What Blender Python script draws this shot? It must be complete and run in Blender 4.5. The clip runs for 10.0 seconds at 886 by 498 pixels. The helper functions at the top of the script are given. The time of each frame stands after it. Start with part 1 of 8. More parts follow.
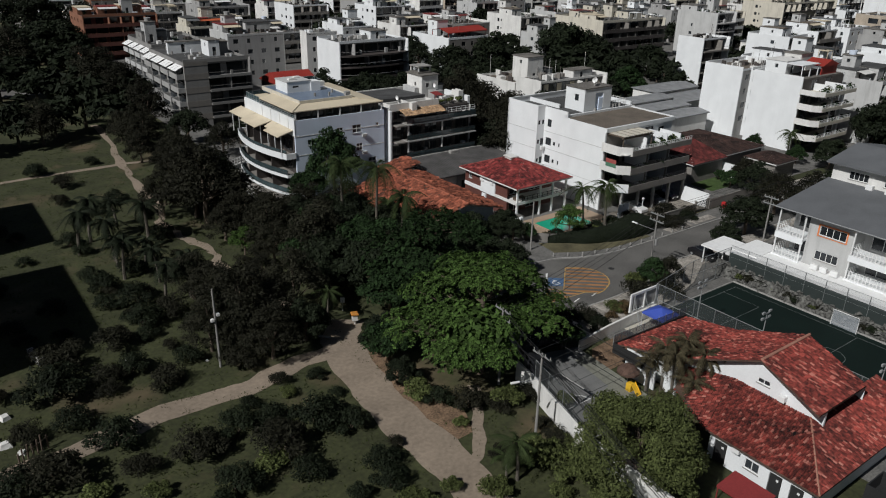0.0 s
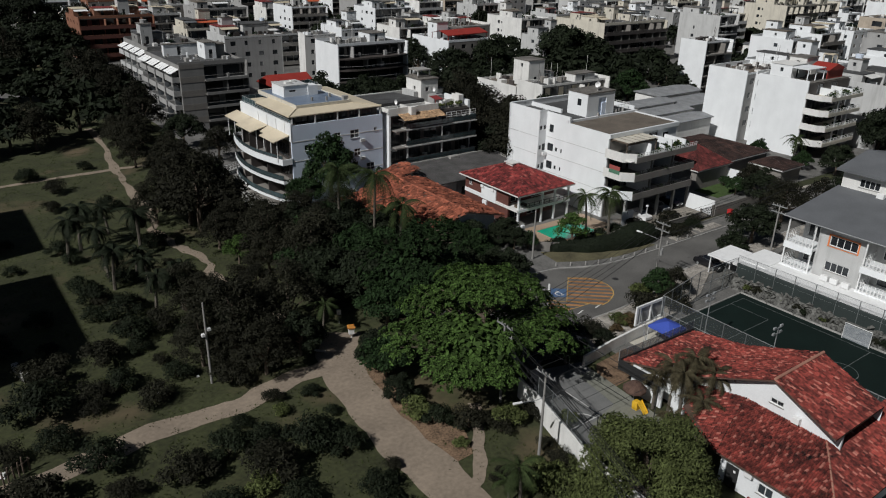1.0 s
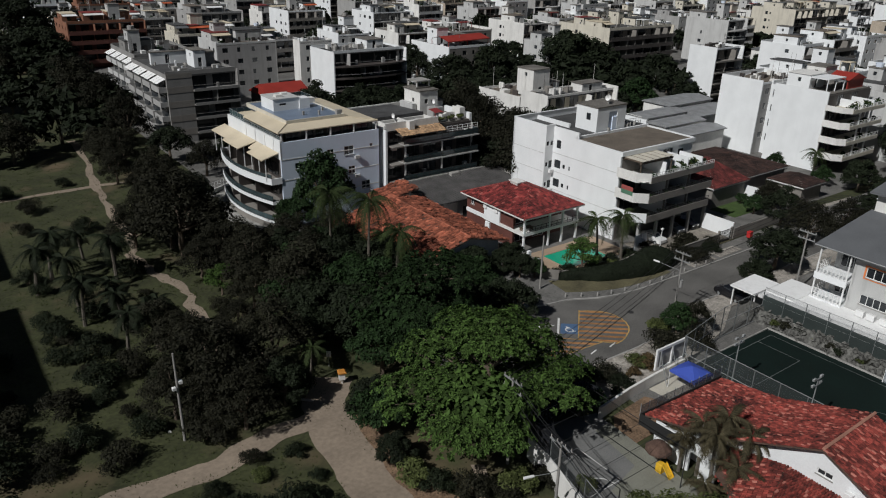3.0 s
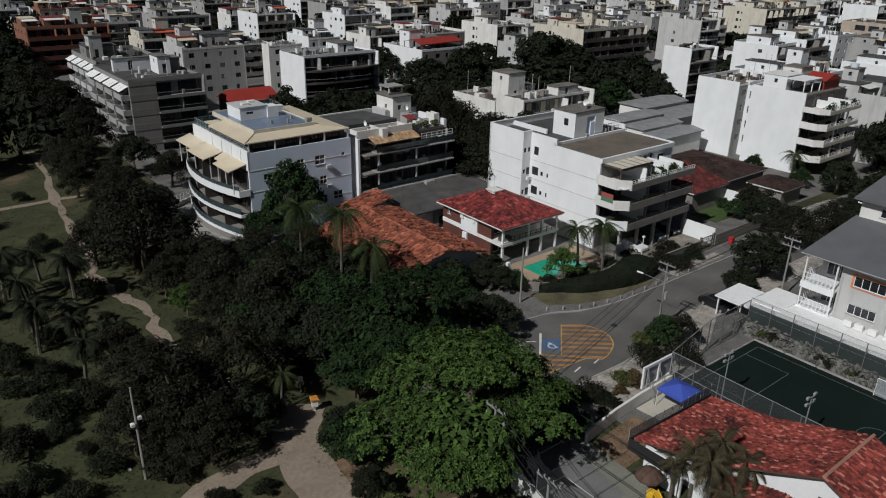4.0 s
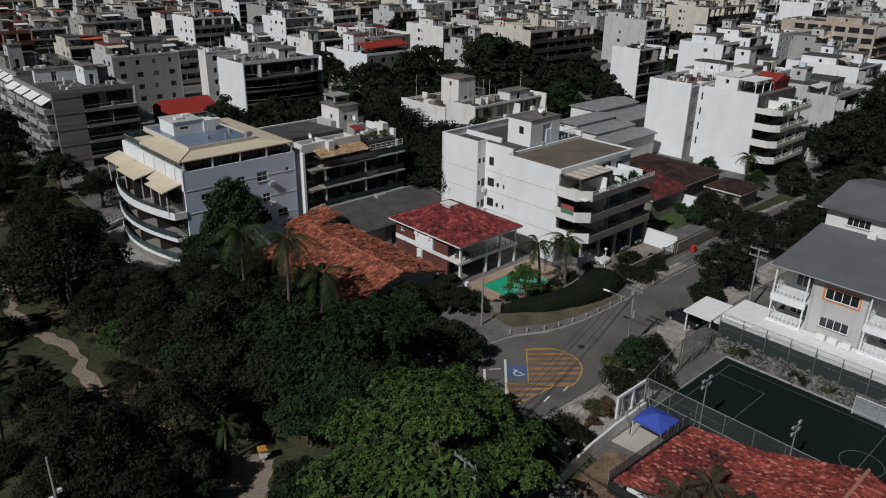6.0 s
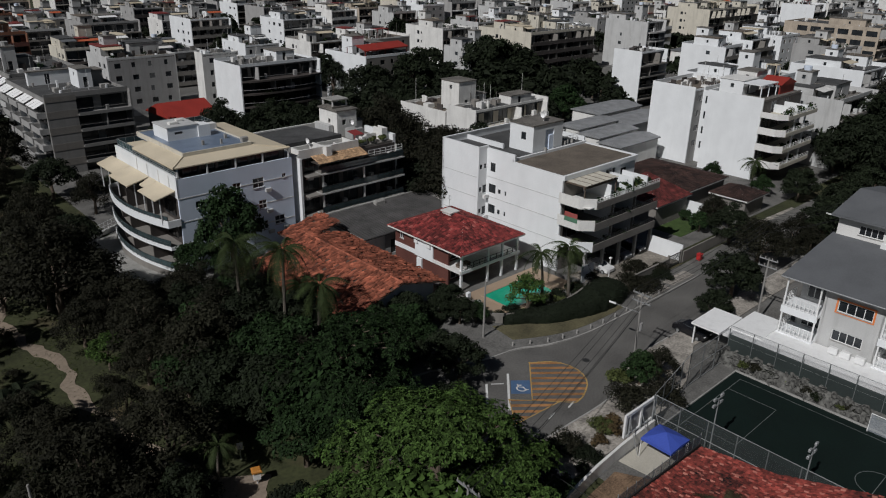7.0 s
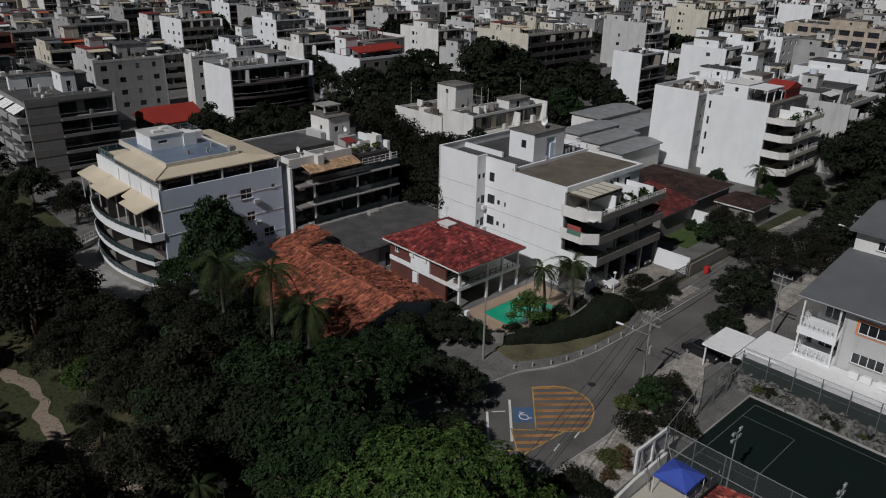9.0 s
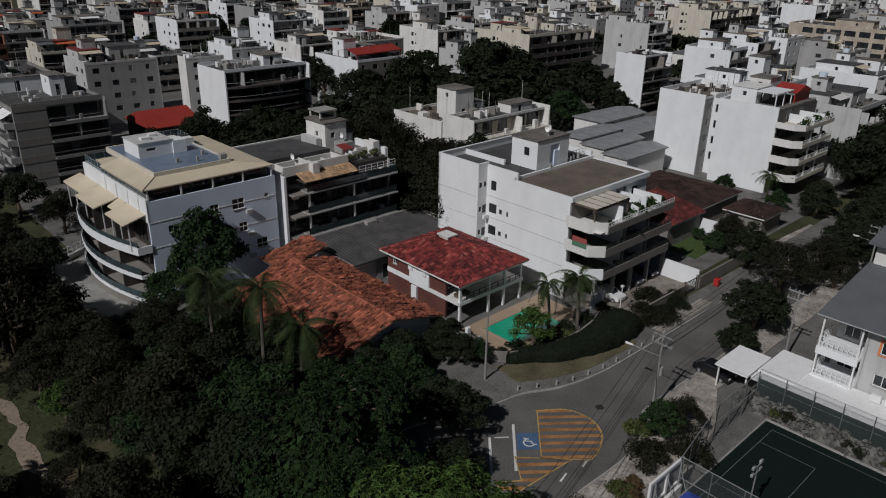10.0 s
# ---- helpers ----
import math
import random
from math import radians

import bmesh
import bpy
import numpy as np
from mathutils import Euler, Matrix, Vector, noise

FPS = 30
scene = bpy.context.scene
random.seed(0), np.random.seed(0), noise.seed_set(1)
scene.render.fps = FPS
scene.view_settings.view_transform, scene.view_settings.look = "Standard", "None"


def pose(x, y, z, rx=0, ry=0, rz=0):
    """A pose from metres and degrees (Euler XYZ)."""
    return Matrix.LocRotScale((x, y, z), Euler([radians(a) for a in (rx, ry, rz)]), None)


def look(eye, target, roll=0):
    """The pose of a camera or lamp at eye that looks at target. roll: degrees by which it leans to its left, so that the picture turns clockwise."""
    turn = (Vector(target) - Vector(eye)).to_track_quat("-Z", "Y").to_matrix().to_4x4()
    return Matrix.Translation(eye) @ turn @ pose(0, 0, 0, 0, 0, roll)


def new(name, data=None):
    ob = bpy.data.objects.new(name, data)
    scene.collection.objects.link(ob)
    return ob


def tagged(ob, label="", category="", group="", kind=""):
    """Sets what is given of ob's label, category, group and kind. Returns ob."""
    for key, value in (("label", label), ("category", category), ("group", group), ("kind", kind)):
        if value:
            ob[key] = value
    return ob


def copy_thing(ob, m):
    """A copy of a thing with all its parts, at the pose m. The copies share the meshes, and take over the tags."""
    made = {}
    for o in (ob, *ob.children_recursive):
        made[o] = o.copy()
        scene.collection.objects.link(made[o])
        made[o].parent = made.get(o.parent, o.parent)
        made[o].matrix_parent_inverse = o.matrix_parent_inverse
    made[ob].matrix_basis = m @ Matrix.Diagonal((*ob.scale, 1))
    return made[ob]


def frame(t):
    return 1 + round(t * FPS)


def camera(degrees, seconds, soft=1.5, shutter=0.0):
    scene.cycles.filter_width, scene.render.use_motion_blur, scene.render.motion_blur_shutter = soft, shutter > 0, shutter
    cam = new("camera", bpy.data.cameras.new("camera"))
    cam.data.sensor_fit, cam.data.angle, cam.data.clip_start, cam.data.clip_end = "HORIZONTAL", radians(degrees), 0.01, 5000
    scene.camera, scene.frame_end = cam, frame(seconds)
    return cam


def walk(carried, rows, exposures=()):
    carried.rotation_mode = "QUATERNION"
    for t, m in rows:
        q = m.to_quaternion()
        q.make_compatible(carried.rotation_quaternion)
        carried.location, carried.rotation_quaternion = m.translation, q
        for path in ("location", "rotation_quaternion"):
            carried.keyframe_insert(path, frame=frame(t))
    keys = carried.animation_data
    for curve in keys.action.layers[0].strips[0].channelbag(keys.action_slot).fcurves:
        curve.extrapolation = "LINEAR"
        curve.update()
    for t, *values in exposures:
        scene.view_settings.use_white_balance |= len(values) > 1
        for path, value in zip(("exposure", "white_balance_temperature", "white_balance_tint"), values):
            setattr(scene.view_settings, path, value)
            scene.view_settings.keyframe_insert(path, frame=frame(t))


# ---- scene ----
cam = camera(62.5, 10.0, soft=1.1)
PATH = [
    (0, (1.848, -2.019, 41.276), (1.738, -0.186, 40.486), 1.2),
    (0.5, (1.821, -0.883, 41.246), (1.711, 0.952, 40.458), 1.2),
    (1, (1.652, 0.809, 41.237), (1.543, 2.644, 40.45), 1.3),
    (1.5, (1.481, 2.734, 41.301), (1.371, 4.569, 40.513), 1.4),
    (2, (1.307, 4.863, 41.401), (1.196, 6.698, 40.615), 1.3),
    (2.5, (1.165, 7.108, 41.459), (1.053, 8.944, 40.674), 1.3),
    (4, (0.851, 13.089, 41.607), (0.806, 14.93, 40.826), 1.1),
    (4.5, (0.665, 14.918, 41.63), (0.697, 16.759, 40.85), 0.9),
    (5, (0.467, 16.429, 41.697), (0.548, 18.269, 40.917), 0.9),
    (5.5, (0.306, 17.826, 41.755), (0.396, 19.665, 40.975), 0.9),
    (7, (0.098, 21.895, 41.775), (0.192, 23.735, 40.998), 1.0),
    (7.5, (0.104, 22.943, 41.792), (0.198, 24.783, 41.015), 1.1),
    (8, (0.07, 23.997, 41.801), (0.168, 25.837, 41.024), 1.0),
    (8.5, (0.085, 25.262, 41.754), (0.185, 27.102, 40.977), 1.1),
    (9, (0.038, 26.702, 41.852), (0.146, 28.541, 41.073), 1.1),
    (9.5, (0.113, 28.55, 41.798), (0.221, 30.389, 41.019), 1.1),
    (10, (0.215, 30.771, 41.853), (0.324, 32.609, 41.073), 1.1),
]
walk(cam, [(t, look(eye, target, roll)) for t, eye, target, roll in PATH],
     [(0.0, -1.28, 6250, 9), (2.5, -1.33, 6250, 9), (5.0, -1.47, 6200, 10), (7.5, -1.60, 6200, 11), (10.0, -1.78, 6200, 12)])

# ---- light ----
SUN_EL = radians(42.5)
SUN_DIR = Vector((-0.635, -0.772, 0)).normalized() * math.cos(SUN_EL) + Vector((0, 0, math.sin(SUN_EL)))
world = bpy.data.worlds.new("world")
scene.world = world
world.use_nodes = True
wn = world.node_tree.nodes
sky = wn.new("ShaderNodeTexSky")
sky.sky_type = "NISHITA"
sky.sun_disc = False
sky.sun_elevation = SUN_EL
sky.sun_rotation = math.atan2(SUN_DIR.x, SUN_DIR.y)
wn["Background"].inputs["Strength"].default_value = 0.033
world.node_tree.links.new(sky.outputs[0], wn["Background"].inputs["Color"])
sun_data = bpy.data.lights.new("sun", "SUN")
sun_data.energy, sun_data.angle, sun_data.color = 8.6, radians(0.5), (1.0, 0.97, 0.93)
sun = new("sun", sun_data)
sun.matrix_world = look(SUN_DIR * 200, (0, 0, 0))

# ---- materials ----
MATS = {}


def surf(name, col, rough=0.8, var=0.18, scale=0.35, fine=9.0, bump=0.15, metal=0.0, streak=0.0, island=0.0, obj=0.0, spec=0.4, dirt=(0.12, 0.11, 0.10), speck=0.0, pale=(0.5, 0.3, 0.25)):
    """A surface: base colour with broad blotches, fine grain, optional rain streaks and piece-to-piece variation."""
    m = bpy.data.materials.new(name)
    m.use_nodes = True
    nt = m.node_tree
    n, link = nt.nodes, nt.links.new
    b = n["Principled BSDF"]
    b.inputs["Roughness"].default_value = rough
    b.inputs["Metallic"].default_value = metal
    b.inputs["Specular IOR Level"].default_value = spec
    tc = n.new("ShaderNodeTexCoord")
    big = n.new("ShaderNodeTexNoise")
    big.inputs["Scale"].default_value, big.inputs["Detail"].default_value = scale, 5
    small = n.new("ShaderNodeTexNoise")
    small.inputs["Scale"].default_value, small.inputs["Detail"].default_value = fine, 3
    link(tc.outputs["Object"], big.inputs["Vector"])
    link(tc.outputs["Object"], small.inputs["Vector"])
    val = n.new("ShaderNodeMath")
    val.operation = "ADD"
    link(big.outputs["Fac"], val.inputs[0])
    link(small.outputs["Fac"], val.inputs[1])
    rng = n.new("ShaderNodeMapRange")
    rng.inputs["From Min"].default_value, rng.inputs["From Max"].default_value = 0.65, 1.35
    rng.inputs["To Min"].default_value, rng.inputs["To Max"].default_value = 1 - var * 1.6, 1 + var * 0.8
    link(val.outputs[0], rng.inputs["Value"])
    fac = rng.outputs["Result"]
    for amount, node, out in ((island, "ShaderNodeNewGeometry", "Random Per Island"), (obj, "ShaderNodeObjectInfo", "Random")):
        if amount:
            src = n.new(node)
            r2 = n.new("ShaderNodeMapRange")
            r2.inputs["To Min"].default_value, r2.inputs["To Max"].default_value = 1 - amount, 1 + amount
            link(src.outputs[out], r2.inputs["Value"])
            mul = n.new("ShaderNodeMath")
            mul.operation = "MULTIPLY"
            link(fac, mul.inputs[0])
            link(r2.outputs["Result"], mul.inputs[1])
            fac = mul.outputs[0]
    sc = n.new("ShaderNodeVectorMath")
    sc.operation = "SCALE"
    sc.inputs[0].default_value = col
    link(fac, sc.inputs["Scale"])
    colour = sc.outputs[0]
    if speck:
        # some pieces paler than the rest
        isl = n.new("ShaderNodeNewGeometry")
        pick = n.new("ShaderNodeMapRange")
        pick.inputs["From Min"].default_value, pick.inputs["From Max"].default_value = 1 - speck, 1.0
        pick.inputs["To Max"].default_value = 0.8
        link(isl.outputs["Random Per Island"], pick.inputs["Value"])
        pm = n.new("ShaderNodeMix")
        pm.data_type = "RGBA"
        link(pick.outputs["Result"], pm.inputs["Factor"])
        link(colour, pm.inputs["A"])
        pm.inputs["B"].default_value = (*pale, 1)
        colour = pm.outputs["Result"]
    if streak:
        mp = n.new("ShaderNodeMapping")
        mp.inputs["Scale"].default_value = (1.3, 1.3, 0.12)
        link(tc.outputs["Object"], mp.inputs["Vector"])
        st = n.new("ShaderNodeTexNoise")
        st.inputs["Scale"].default_value, st.inputs["Detail"].default_value = 1.0, 6
        link(mp.outputs[0], st.inputs["Vector"])
        r3 = n.new("ShaderNodeMapRange")
        r3.inputs["From Min"].default_value, r3.inputs["From Max"].default_value = 0.5, 0.78
        r3.inputs["To Max"].default_value = streak
        link(st.outputs["Fac"], r3.inputs["Value"])
        mix = n.new("ShaderNodeMix")
        mix.data_type = "RGBA"
        link(r3.outputs["Result"], mix.inputs["Factor"])
        link(colour, mix.inputs["A"])
        mix.inputs["B"].default_value = (*dirt, 1)
        colour = mix.outputs["Result"]
    link(colour, b.inputs["Base Color"])
    if bump:
        bp = n.new("ShaderNodeBump")
        bp.inputs["Strength"].default_value, bp.inputs["Distance"].default_value = bump, 0.05
        link(small.outputs["Fac"], bp.inputs["Height"])
        link(bp.outputs[0], b.inputs["Normal"])
    MATS[name] = m
    return m


def leafy(name, col, var=0.35, trans=0.25):
    """Leaves: each clump has its own shade, and some light comes through."""
    m = surf(name, col, rough=0.75, var=0.25, scale=0.5, fine=3.0, bump=0, island=var, obj=0.22, spec=0.15)
    nt = m.node_tree
    n, link = nt.nodes, nt.links.new
    b = n["Principled BSDF"]
    tr = n.new("ShaderNodeBsdfTranslucent")
    link(b.inputs["Base Color"].links[0].from_socket, tr.inputs["Color"])
    mix = n.new("ShaderNodeMixShader")
    mix.inputs[0].default_value = trans
    link(b.outputs[0], mix.inputs[1])
    link(tr.outputs[0], mix.inputs[2])
    link(mix.outputs[0], n["Material Output"].inputs["Surface"])
    return m


def netting(name, col, cover):
    """Woven netting: part thread, part hole."""
    m = surf(name, col, rough=0.8, bump=0)
    nt = m.node_tree
    n, link = nt.nodes, nt.links.new
    tr = n.new("ShaderNodeBsdfTransparent")
    mix = n.new("ShaderNodeMixShader")
    mix.inputs[0].default_value = cover
    link(tr.outputs[0], mix.inputs[1])
    link(n["Principled BSDF"].outputs[0], mix.inputs[2])
    link(mix.outputs[0], n["Material Output"].inputs["Surface"])
    return m


def glass(name, col, rough=0.06):
    m = surf(name, col, rough=rough, var=0.4, scale=0.6, bump=0, obj=0.5, spec=0.5)
    return m


WHITE = surf("white_paint", (0.77, 0.785, 0.79), rough=0.75, var=0.07, streak=0.04, bump=0.1)
WHITE2 = surf("weathered_white_paint", (0.72, 0.71, 0.68), rough=0.8, var=0.12, streak=0.22, bump=0.15)
CREAM = surf("cream_paint", (0.60, 0.56, 0.47), rough=0.8, var=0.10, streak=0.30)
GREYP = surf("grey_paint", (0.35, 0.345, 0.335), rough=0.8, var=0.12, streak=0.35)
GREYL = surf("light_grey_paint", (0.50, 0.50, 0.49), rough=0.8, var=0.10, streak=0.30)
BLUEGREY = surf("blue_grey_paint", (0.69, 0.765, 0.88), rough=0.75, var=0.06, streak=0.06)
# Dark wall tones; some recessed fronts use them as shade put into the colour.
TAUPE = surf("taupe_plaster_and_shade", (0.22, 0.205, 0.185), rough=0.85, var=0.15, streak=0.3)
DARKW = surf("dark_cladding_and_shade", (0.07, 0.06, 0.055), rough=0.6, var=0.25)
UNFIN = surf("bare_brown_plaster", (0.46, 0.39, 0.31), rough=0.9, var=0.25, streak=0.3)
BROWNW = surf("brown_wall", (0.12, 0.045, 0.035), rough=0.75, var=0.2)
ORANGEW = surf("terracotta_wall", (0.25, 0.115, 0.07), rough=0.85, var=0.2)
CONC = surf("concrete", (0.34, 0.33, 0.31), rough=0.9, var=0.25, scale=0.5, streak=0.3)
ROOFC = surf("roof_concrete", (0.17, 0.157, 0.14), rough=0.95, var=0.4, scale=0.5, fine=4)
ROOFD = surf("dark_roof_felt", (0.075, 0.075, 0.075), rough=0.9, var=0.4, scale=0.4, fine=5)
ROOFB = surf("brown_roof_screed", (0.15, 0.125, 0.10), rough=0.95, var=0.3, scale=0.4, fine=5)
TAN = surf("tan_roof_sheet", (0.60, 0.52, 0.385), rough=0.7, var=0.10)
TANTILE = surf("tan_clay_tile", (0.40, 0.26, 0.15), rough=0.9, var=0.4, scale=0.8, fine=4, island=0.3)
FIBREL = surf("grey_fibre_sheet", (0.25, 0.255, 0.26), rough=0.85, var=0.25, scale=0.5)
GREYD = surf("dull_grey_paint", (0.235, 0.23, 0.22), rough=0.85, var=0.15, streak=0.35)
SLATEG = surf("grey_roof_tile", (0.125, 0.13, 0.137), rough=0.8, var=0.15)
FIBRE = surf("dark_corrugated_sheet", (0.075, 0.072, 0.07), rough=0.9, var=0.4, scale=0.6)
TILE_RED = surf("red_clay_tile", (0.195, 0.031, 0.028), rough=0.85, var=0.5, scale=0.5, fine=2.5, island=0.6, speck=0.08, pale=(0.36, 0.11, 0.09))
TILE_SCH = surf("clay_tile", (0.215, 0.040, 0.030), rough=0.9, var=0.65, scale=0.35, fine=3.0, island=0.5, speck=0.14, pale=(0.46, 0.19, 0.145))
TILE_ORG = surf("orange_clay_tile", (0.33, 0.105, 0.060), rough=0.9, var=0.5, scale=0.4, fine=2.0, island=0.45)
TILE_DRED = surf("dark_red_clay_tile", (0.115, 0.024, 0.021), rough=0.9, var=0.5, scale=0.5, island=0.5)
TILE_BRN = surf("brown_clay_tile", (0.046, 0.024, 0.019), rough=0.9, var=0.7, scale=0.5, island=0.4)
REDSHEET = surf("red_painted_sheet", (0.30, 0.035, 0.025), rough=0.6, var=0.15)
ORSHEET = surf("orange_roof_sheet", (0.52, 0.12, 0.05), rough=0.7, var=0.2)
RIDGE = surf("ridge_tile", (0.42, 0.21, 0.15), rough=0.9, var=0.25)
GLASSD = glass("dark_window_glass", (0.035, 0.04, 0.045))
GLASSB = glass("blue_rail_glass", (0.05, 0.075, 0.08), 0.1)
DECK = surf("blue_grey_roof_paint", (0.17, 0.215, 0.29), rough=0.35, var=0.25, scale=0.4)
FRAMEW = surf("white_metal", (0.75, 0.75, 0.74), rough=0.5, var=0.05, bump=0)
STEEL = surf("galvanised_steel", (0.36, 0.37, 0.37), rough=0.5, var=0.15, metal=0.4, bump=0)
FENCEM = surf("weathered_steel", (0.17, 0.18, 0.18), rough=0.6, var=0.2, metal=0.3, bump=0)
BLACKM = surf("black_metal", (0.03, 0.03, 0.03), rough=0.5, bump=0)
POLEC = surf("pole_concrete", (0.27, 0.26, 0.245), rough=0.9, var=0.2)
WIRE = surf("wire_rubber", (0.02, 0.02, 0.02), rough=0.7, bump=0)
ORANGEF = surf("orange_frame_paint", (0.75, 0.22, 0.06), rough=0.6, var=0.08)
ASPHALT = surf("asphalt", (0.124, 0.119, 0.111), rough=0.92, var=0.3, scale=0.22, fine=6, bump=0.3)
PAVE = surf("pavement_concrete", (0.15, 0.145, 0.135), rough=0.92, var=0.35, scale=0.4, fine=5)
KERB = surf("kerb_stone", (0.36, 0.35, 0.33), rough=0.9, var=0.25)
GRAVEL = surf("dusty_gravel", (0.36, 0.33, 0.29), rough=0.98, var=0.45, scale=0.6, fine=5, bump=0.6)
DIRT = surf("dirt_path", (0.255, 0.205, 0.155), rough=0.98, var=0.20, scale=0.25, fine=2.4, bump=0.4)
DRYDIRT = surf("leaf_litter", (0.20, 0.13, 0.08), rough=0.98, var=0.5, scale=0.8, fine=6, bump=0.5)
OCHRE = surf("ochre_road_paint", (0.38, 0.185, 0.07), rough=0.85, var=0.45, scale=0.6, fine=8)
YELLOW = surf("yellow_road_paint", (0.46, 0.30, 0.10), rough=0.85, var=0.3, fine=8)
WPAINT = surf("white_road_paint", (0.68, 0.68, 0.66), rough=0.85, var=0.25, fine=8)
FADED = surf("faded_line_paint", (0.42, 0.42, 0.40), rough=0.9, var=0.35, fine=8)
BLUEP = surf("blue_road_paint", (0.07, 0.13, 0.24), rough=0.85, var=0.25, fine=8)
COURT = surf("green_court_paint", (0.0045, 0.012, 0.0098), spec=0.2, rough=0.8, var=0.2, scale=0.3, fine=5)
SCREEN = netting("dark_green_screen", (0.03, 0.04, 0.038), 0.93)
NET = netting("chain_link_net", (0.12, 0.13, 0.13), 0.22)
BLACKNET = netting("black_shade_net", (0.012, 0.013, 0.017), 0.88)
CANOPY = surf("white_canopy_sheet", (0.82, 0.82, 0.81), rough=0.6, var=0.05, streak=0.15)
TENT = surf("blue_tent_fabric", (0.05, 0.09, 0.42), rough=0.7, var=0.12)
POOL = surf("green_pool_water", (0.02, 0.36, 0.22), rough=0.08, var=0.12, scale=0.6, bump=0.1)
POOLDECK = surf("beige_deck_stone", (0.36, 0.27, 0.19), rough=0.85, var=0.15)
STONEW = surf("rubble_stone", (0.12, 0.118, 0.108), rough=0.9, var=0.6, scale=0.9, fine=3, bump=0.6, island=0.3)
BARK = surf("bark", (0.13, 0.10, 0.075), rough=0.95, var=0.35, scale=1.2, bump=0.5)
PALMBARK = surf("palm_bark", (0.12, 0.105, 0.085), rough=0.95, var=0.3, scale=1.2, bump=0.5)
LEAF_BRIGHT = leafy("bright_leaf", (0.062, 0.108, 0.026), 0.7, 0.3)
LEAF_MID = leafy("mid_leaf", (0.022, 0.043, 0.0145), 0.55, 0.2)
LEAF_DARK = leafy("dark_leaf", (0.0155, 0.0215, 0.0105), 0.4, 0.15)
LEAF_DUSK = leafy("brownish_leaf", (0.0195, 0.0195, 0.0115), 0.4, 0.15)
LEAF_GREEN = leafy("green_leaf", (0.020, 0.040, 0.0125), 0.65, 0.25)
LEAF_OLIVE = leafy("olive_leaf", (0.092, 0.110, 0.038), 0.5)
LEAF_PALM = leafy("palm_leaf", (0.042, 0.060, 0.021), 0.3)
LEAF_BROWN = leafy("dry_palm_leaf", (0.082, 0.070, 0.040), 0.5)
LEAF_RED = leafy("dark_red_leaf", (0.075, 0.022, 0.020), 0.5)
LAWN = surf("mown_lawn", (0.05, 0.085, 0.02), rough=0.95, var=0.3, scale=0.8, fine=8, bump=0.4)
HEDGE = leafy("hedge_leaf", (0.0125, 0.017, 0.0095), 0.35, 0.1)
GRASSB = leafy("grass_blade", (0.056, 0.070, 0.022), 0.2, 0.4)
FLOWER = leafy("flowering_leaf", (0.10, 0.07, 0.035), 0.6)
CARB = surf("black_car_paint", (0.012, 0.012, 0.014), rough=0.25, var=0.05, bump=0, spec=0.6)
CARW = surf("white_car_paint", (0.75, 0.75, 0.74), rough=0.3, var=0.03, bump=0, spec=0.6)
CARG = surf("grey_car_paint", (0.10, 0.11, 0.12), rough=0.3, var=0.03, bump=0, spec=0.6)
TYRE = surf("tyre_rubber", (0.02, 0.02, 0.02), rough=0.9, bump=0)
YELPLA = surf("yellow_plastic", (0.75, 0.45, 0.03), rough=0.5, bump=0)
ORANGEB = surf("orange_box_paint", (0.50, 0.21, 0.04), rough=0.5, bump=0)
THATCH = surf("brown_fabric", (0.10, 0.06, 0.045), rough=0.95, var=0.3, scale=1.5)
REDAWN = surf("dark_red_awning", (0.22, 0.03, 0.03), rough=0.8)
FLAGR = surf("red_banner", (0.33, 0.08, 0.07), rough=0.8, bump=0)
FLAGG = surf("green_banner", (0.09, 0.2, 0.13), rough=0.8, bump=0)
REDBIN = surf("red_plastic", (0.5, 0.03, 0.03), rough=0.5, bump=0)


def ground_material():
    m = surf("meadow_ground", (0.044, 0.049, 0.0185), rough=0.98, var=0.35, scale=0.25, fine=2.5, bump=0.5)
    nt = m.node_tree
    n, link = nt.nodes, nt.links.new
    b = n["Principled BSDF"]
    tc = n.new("ShaderNodeTexCoord")
    big = n.new("ShaderNodeTexNoise")
    big.inputs["Scale"].default_value, big.inputs["Detail"].default_value = 0.09, 7
    link(tc.outputs["Object"], big.inputs["Vector"])
    r = n.new("ShaderNodeMapRange")
    r.inputs["From Min"].default_value, r.inputs["From Max"].default_value = 0.56, 0.72
    link(big.outputs["Fac"], r.inputs["Value"])
    mix = n.new("ShaderNodeMix")
    mix.data_type = "RGBA"
    link(r.outputs["Result"], mix.inputs["Factor"])
    link(b.inputs["Base Color"].links[0].from_socket, mix.inputs["A"])
    mix.inputs["B"].default_value = (0.115, 0.085, 0.05, 1)
    link(mix.outputs["Result"], b.inputs["Base Color"])
    return m


LINEGREY = surf("grey_line_paint", (0.15, 0.165, 0.16), rough=0.85)
MEADOW = ground_material()

# ---- building tools ----
GRID = 40.0
CU, SU = math.cos(radians(GRID)), math.sin(radians(GRID))


def W(u, v, z=0.0):
    """From the street grid (u along the street, v across it) to the world."""
    return Vector((u * CU - v * SU, u * SU + v * CU, z))


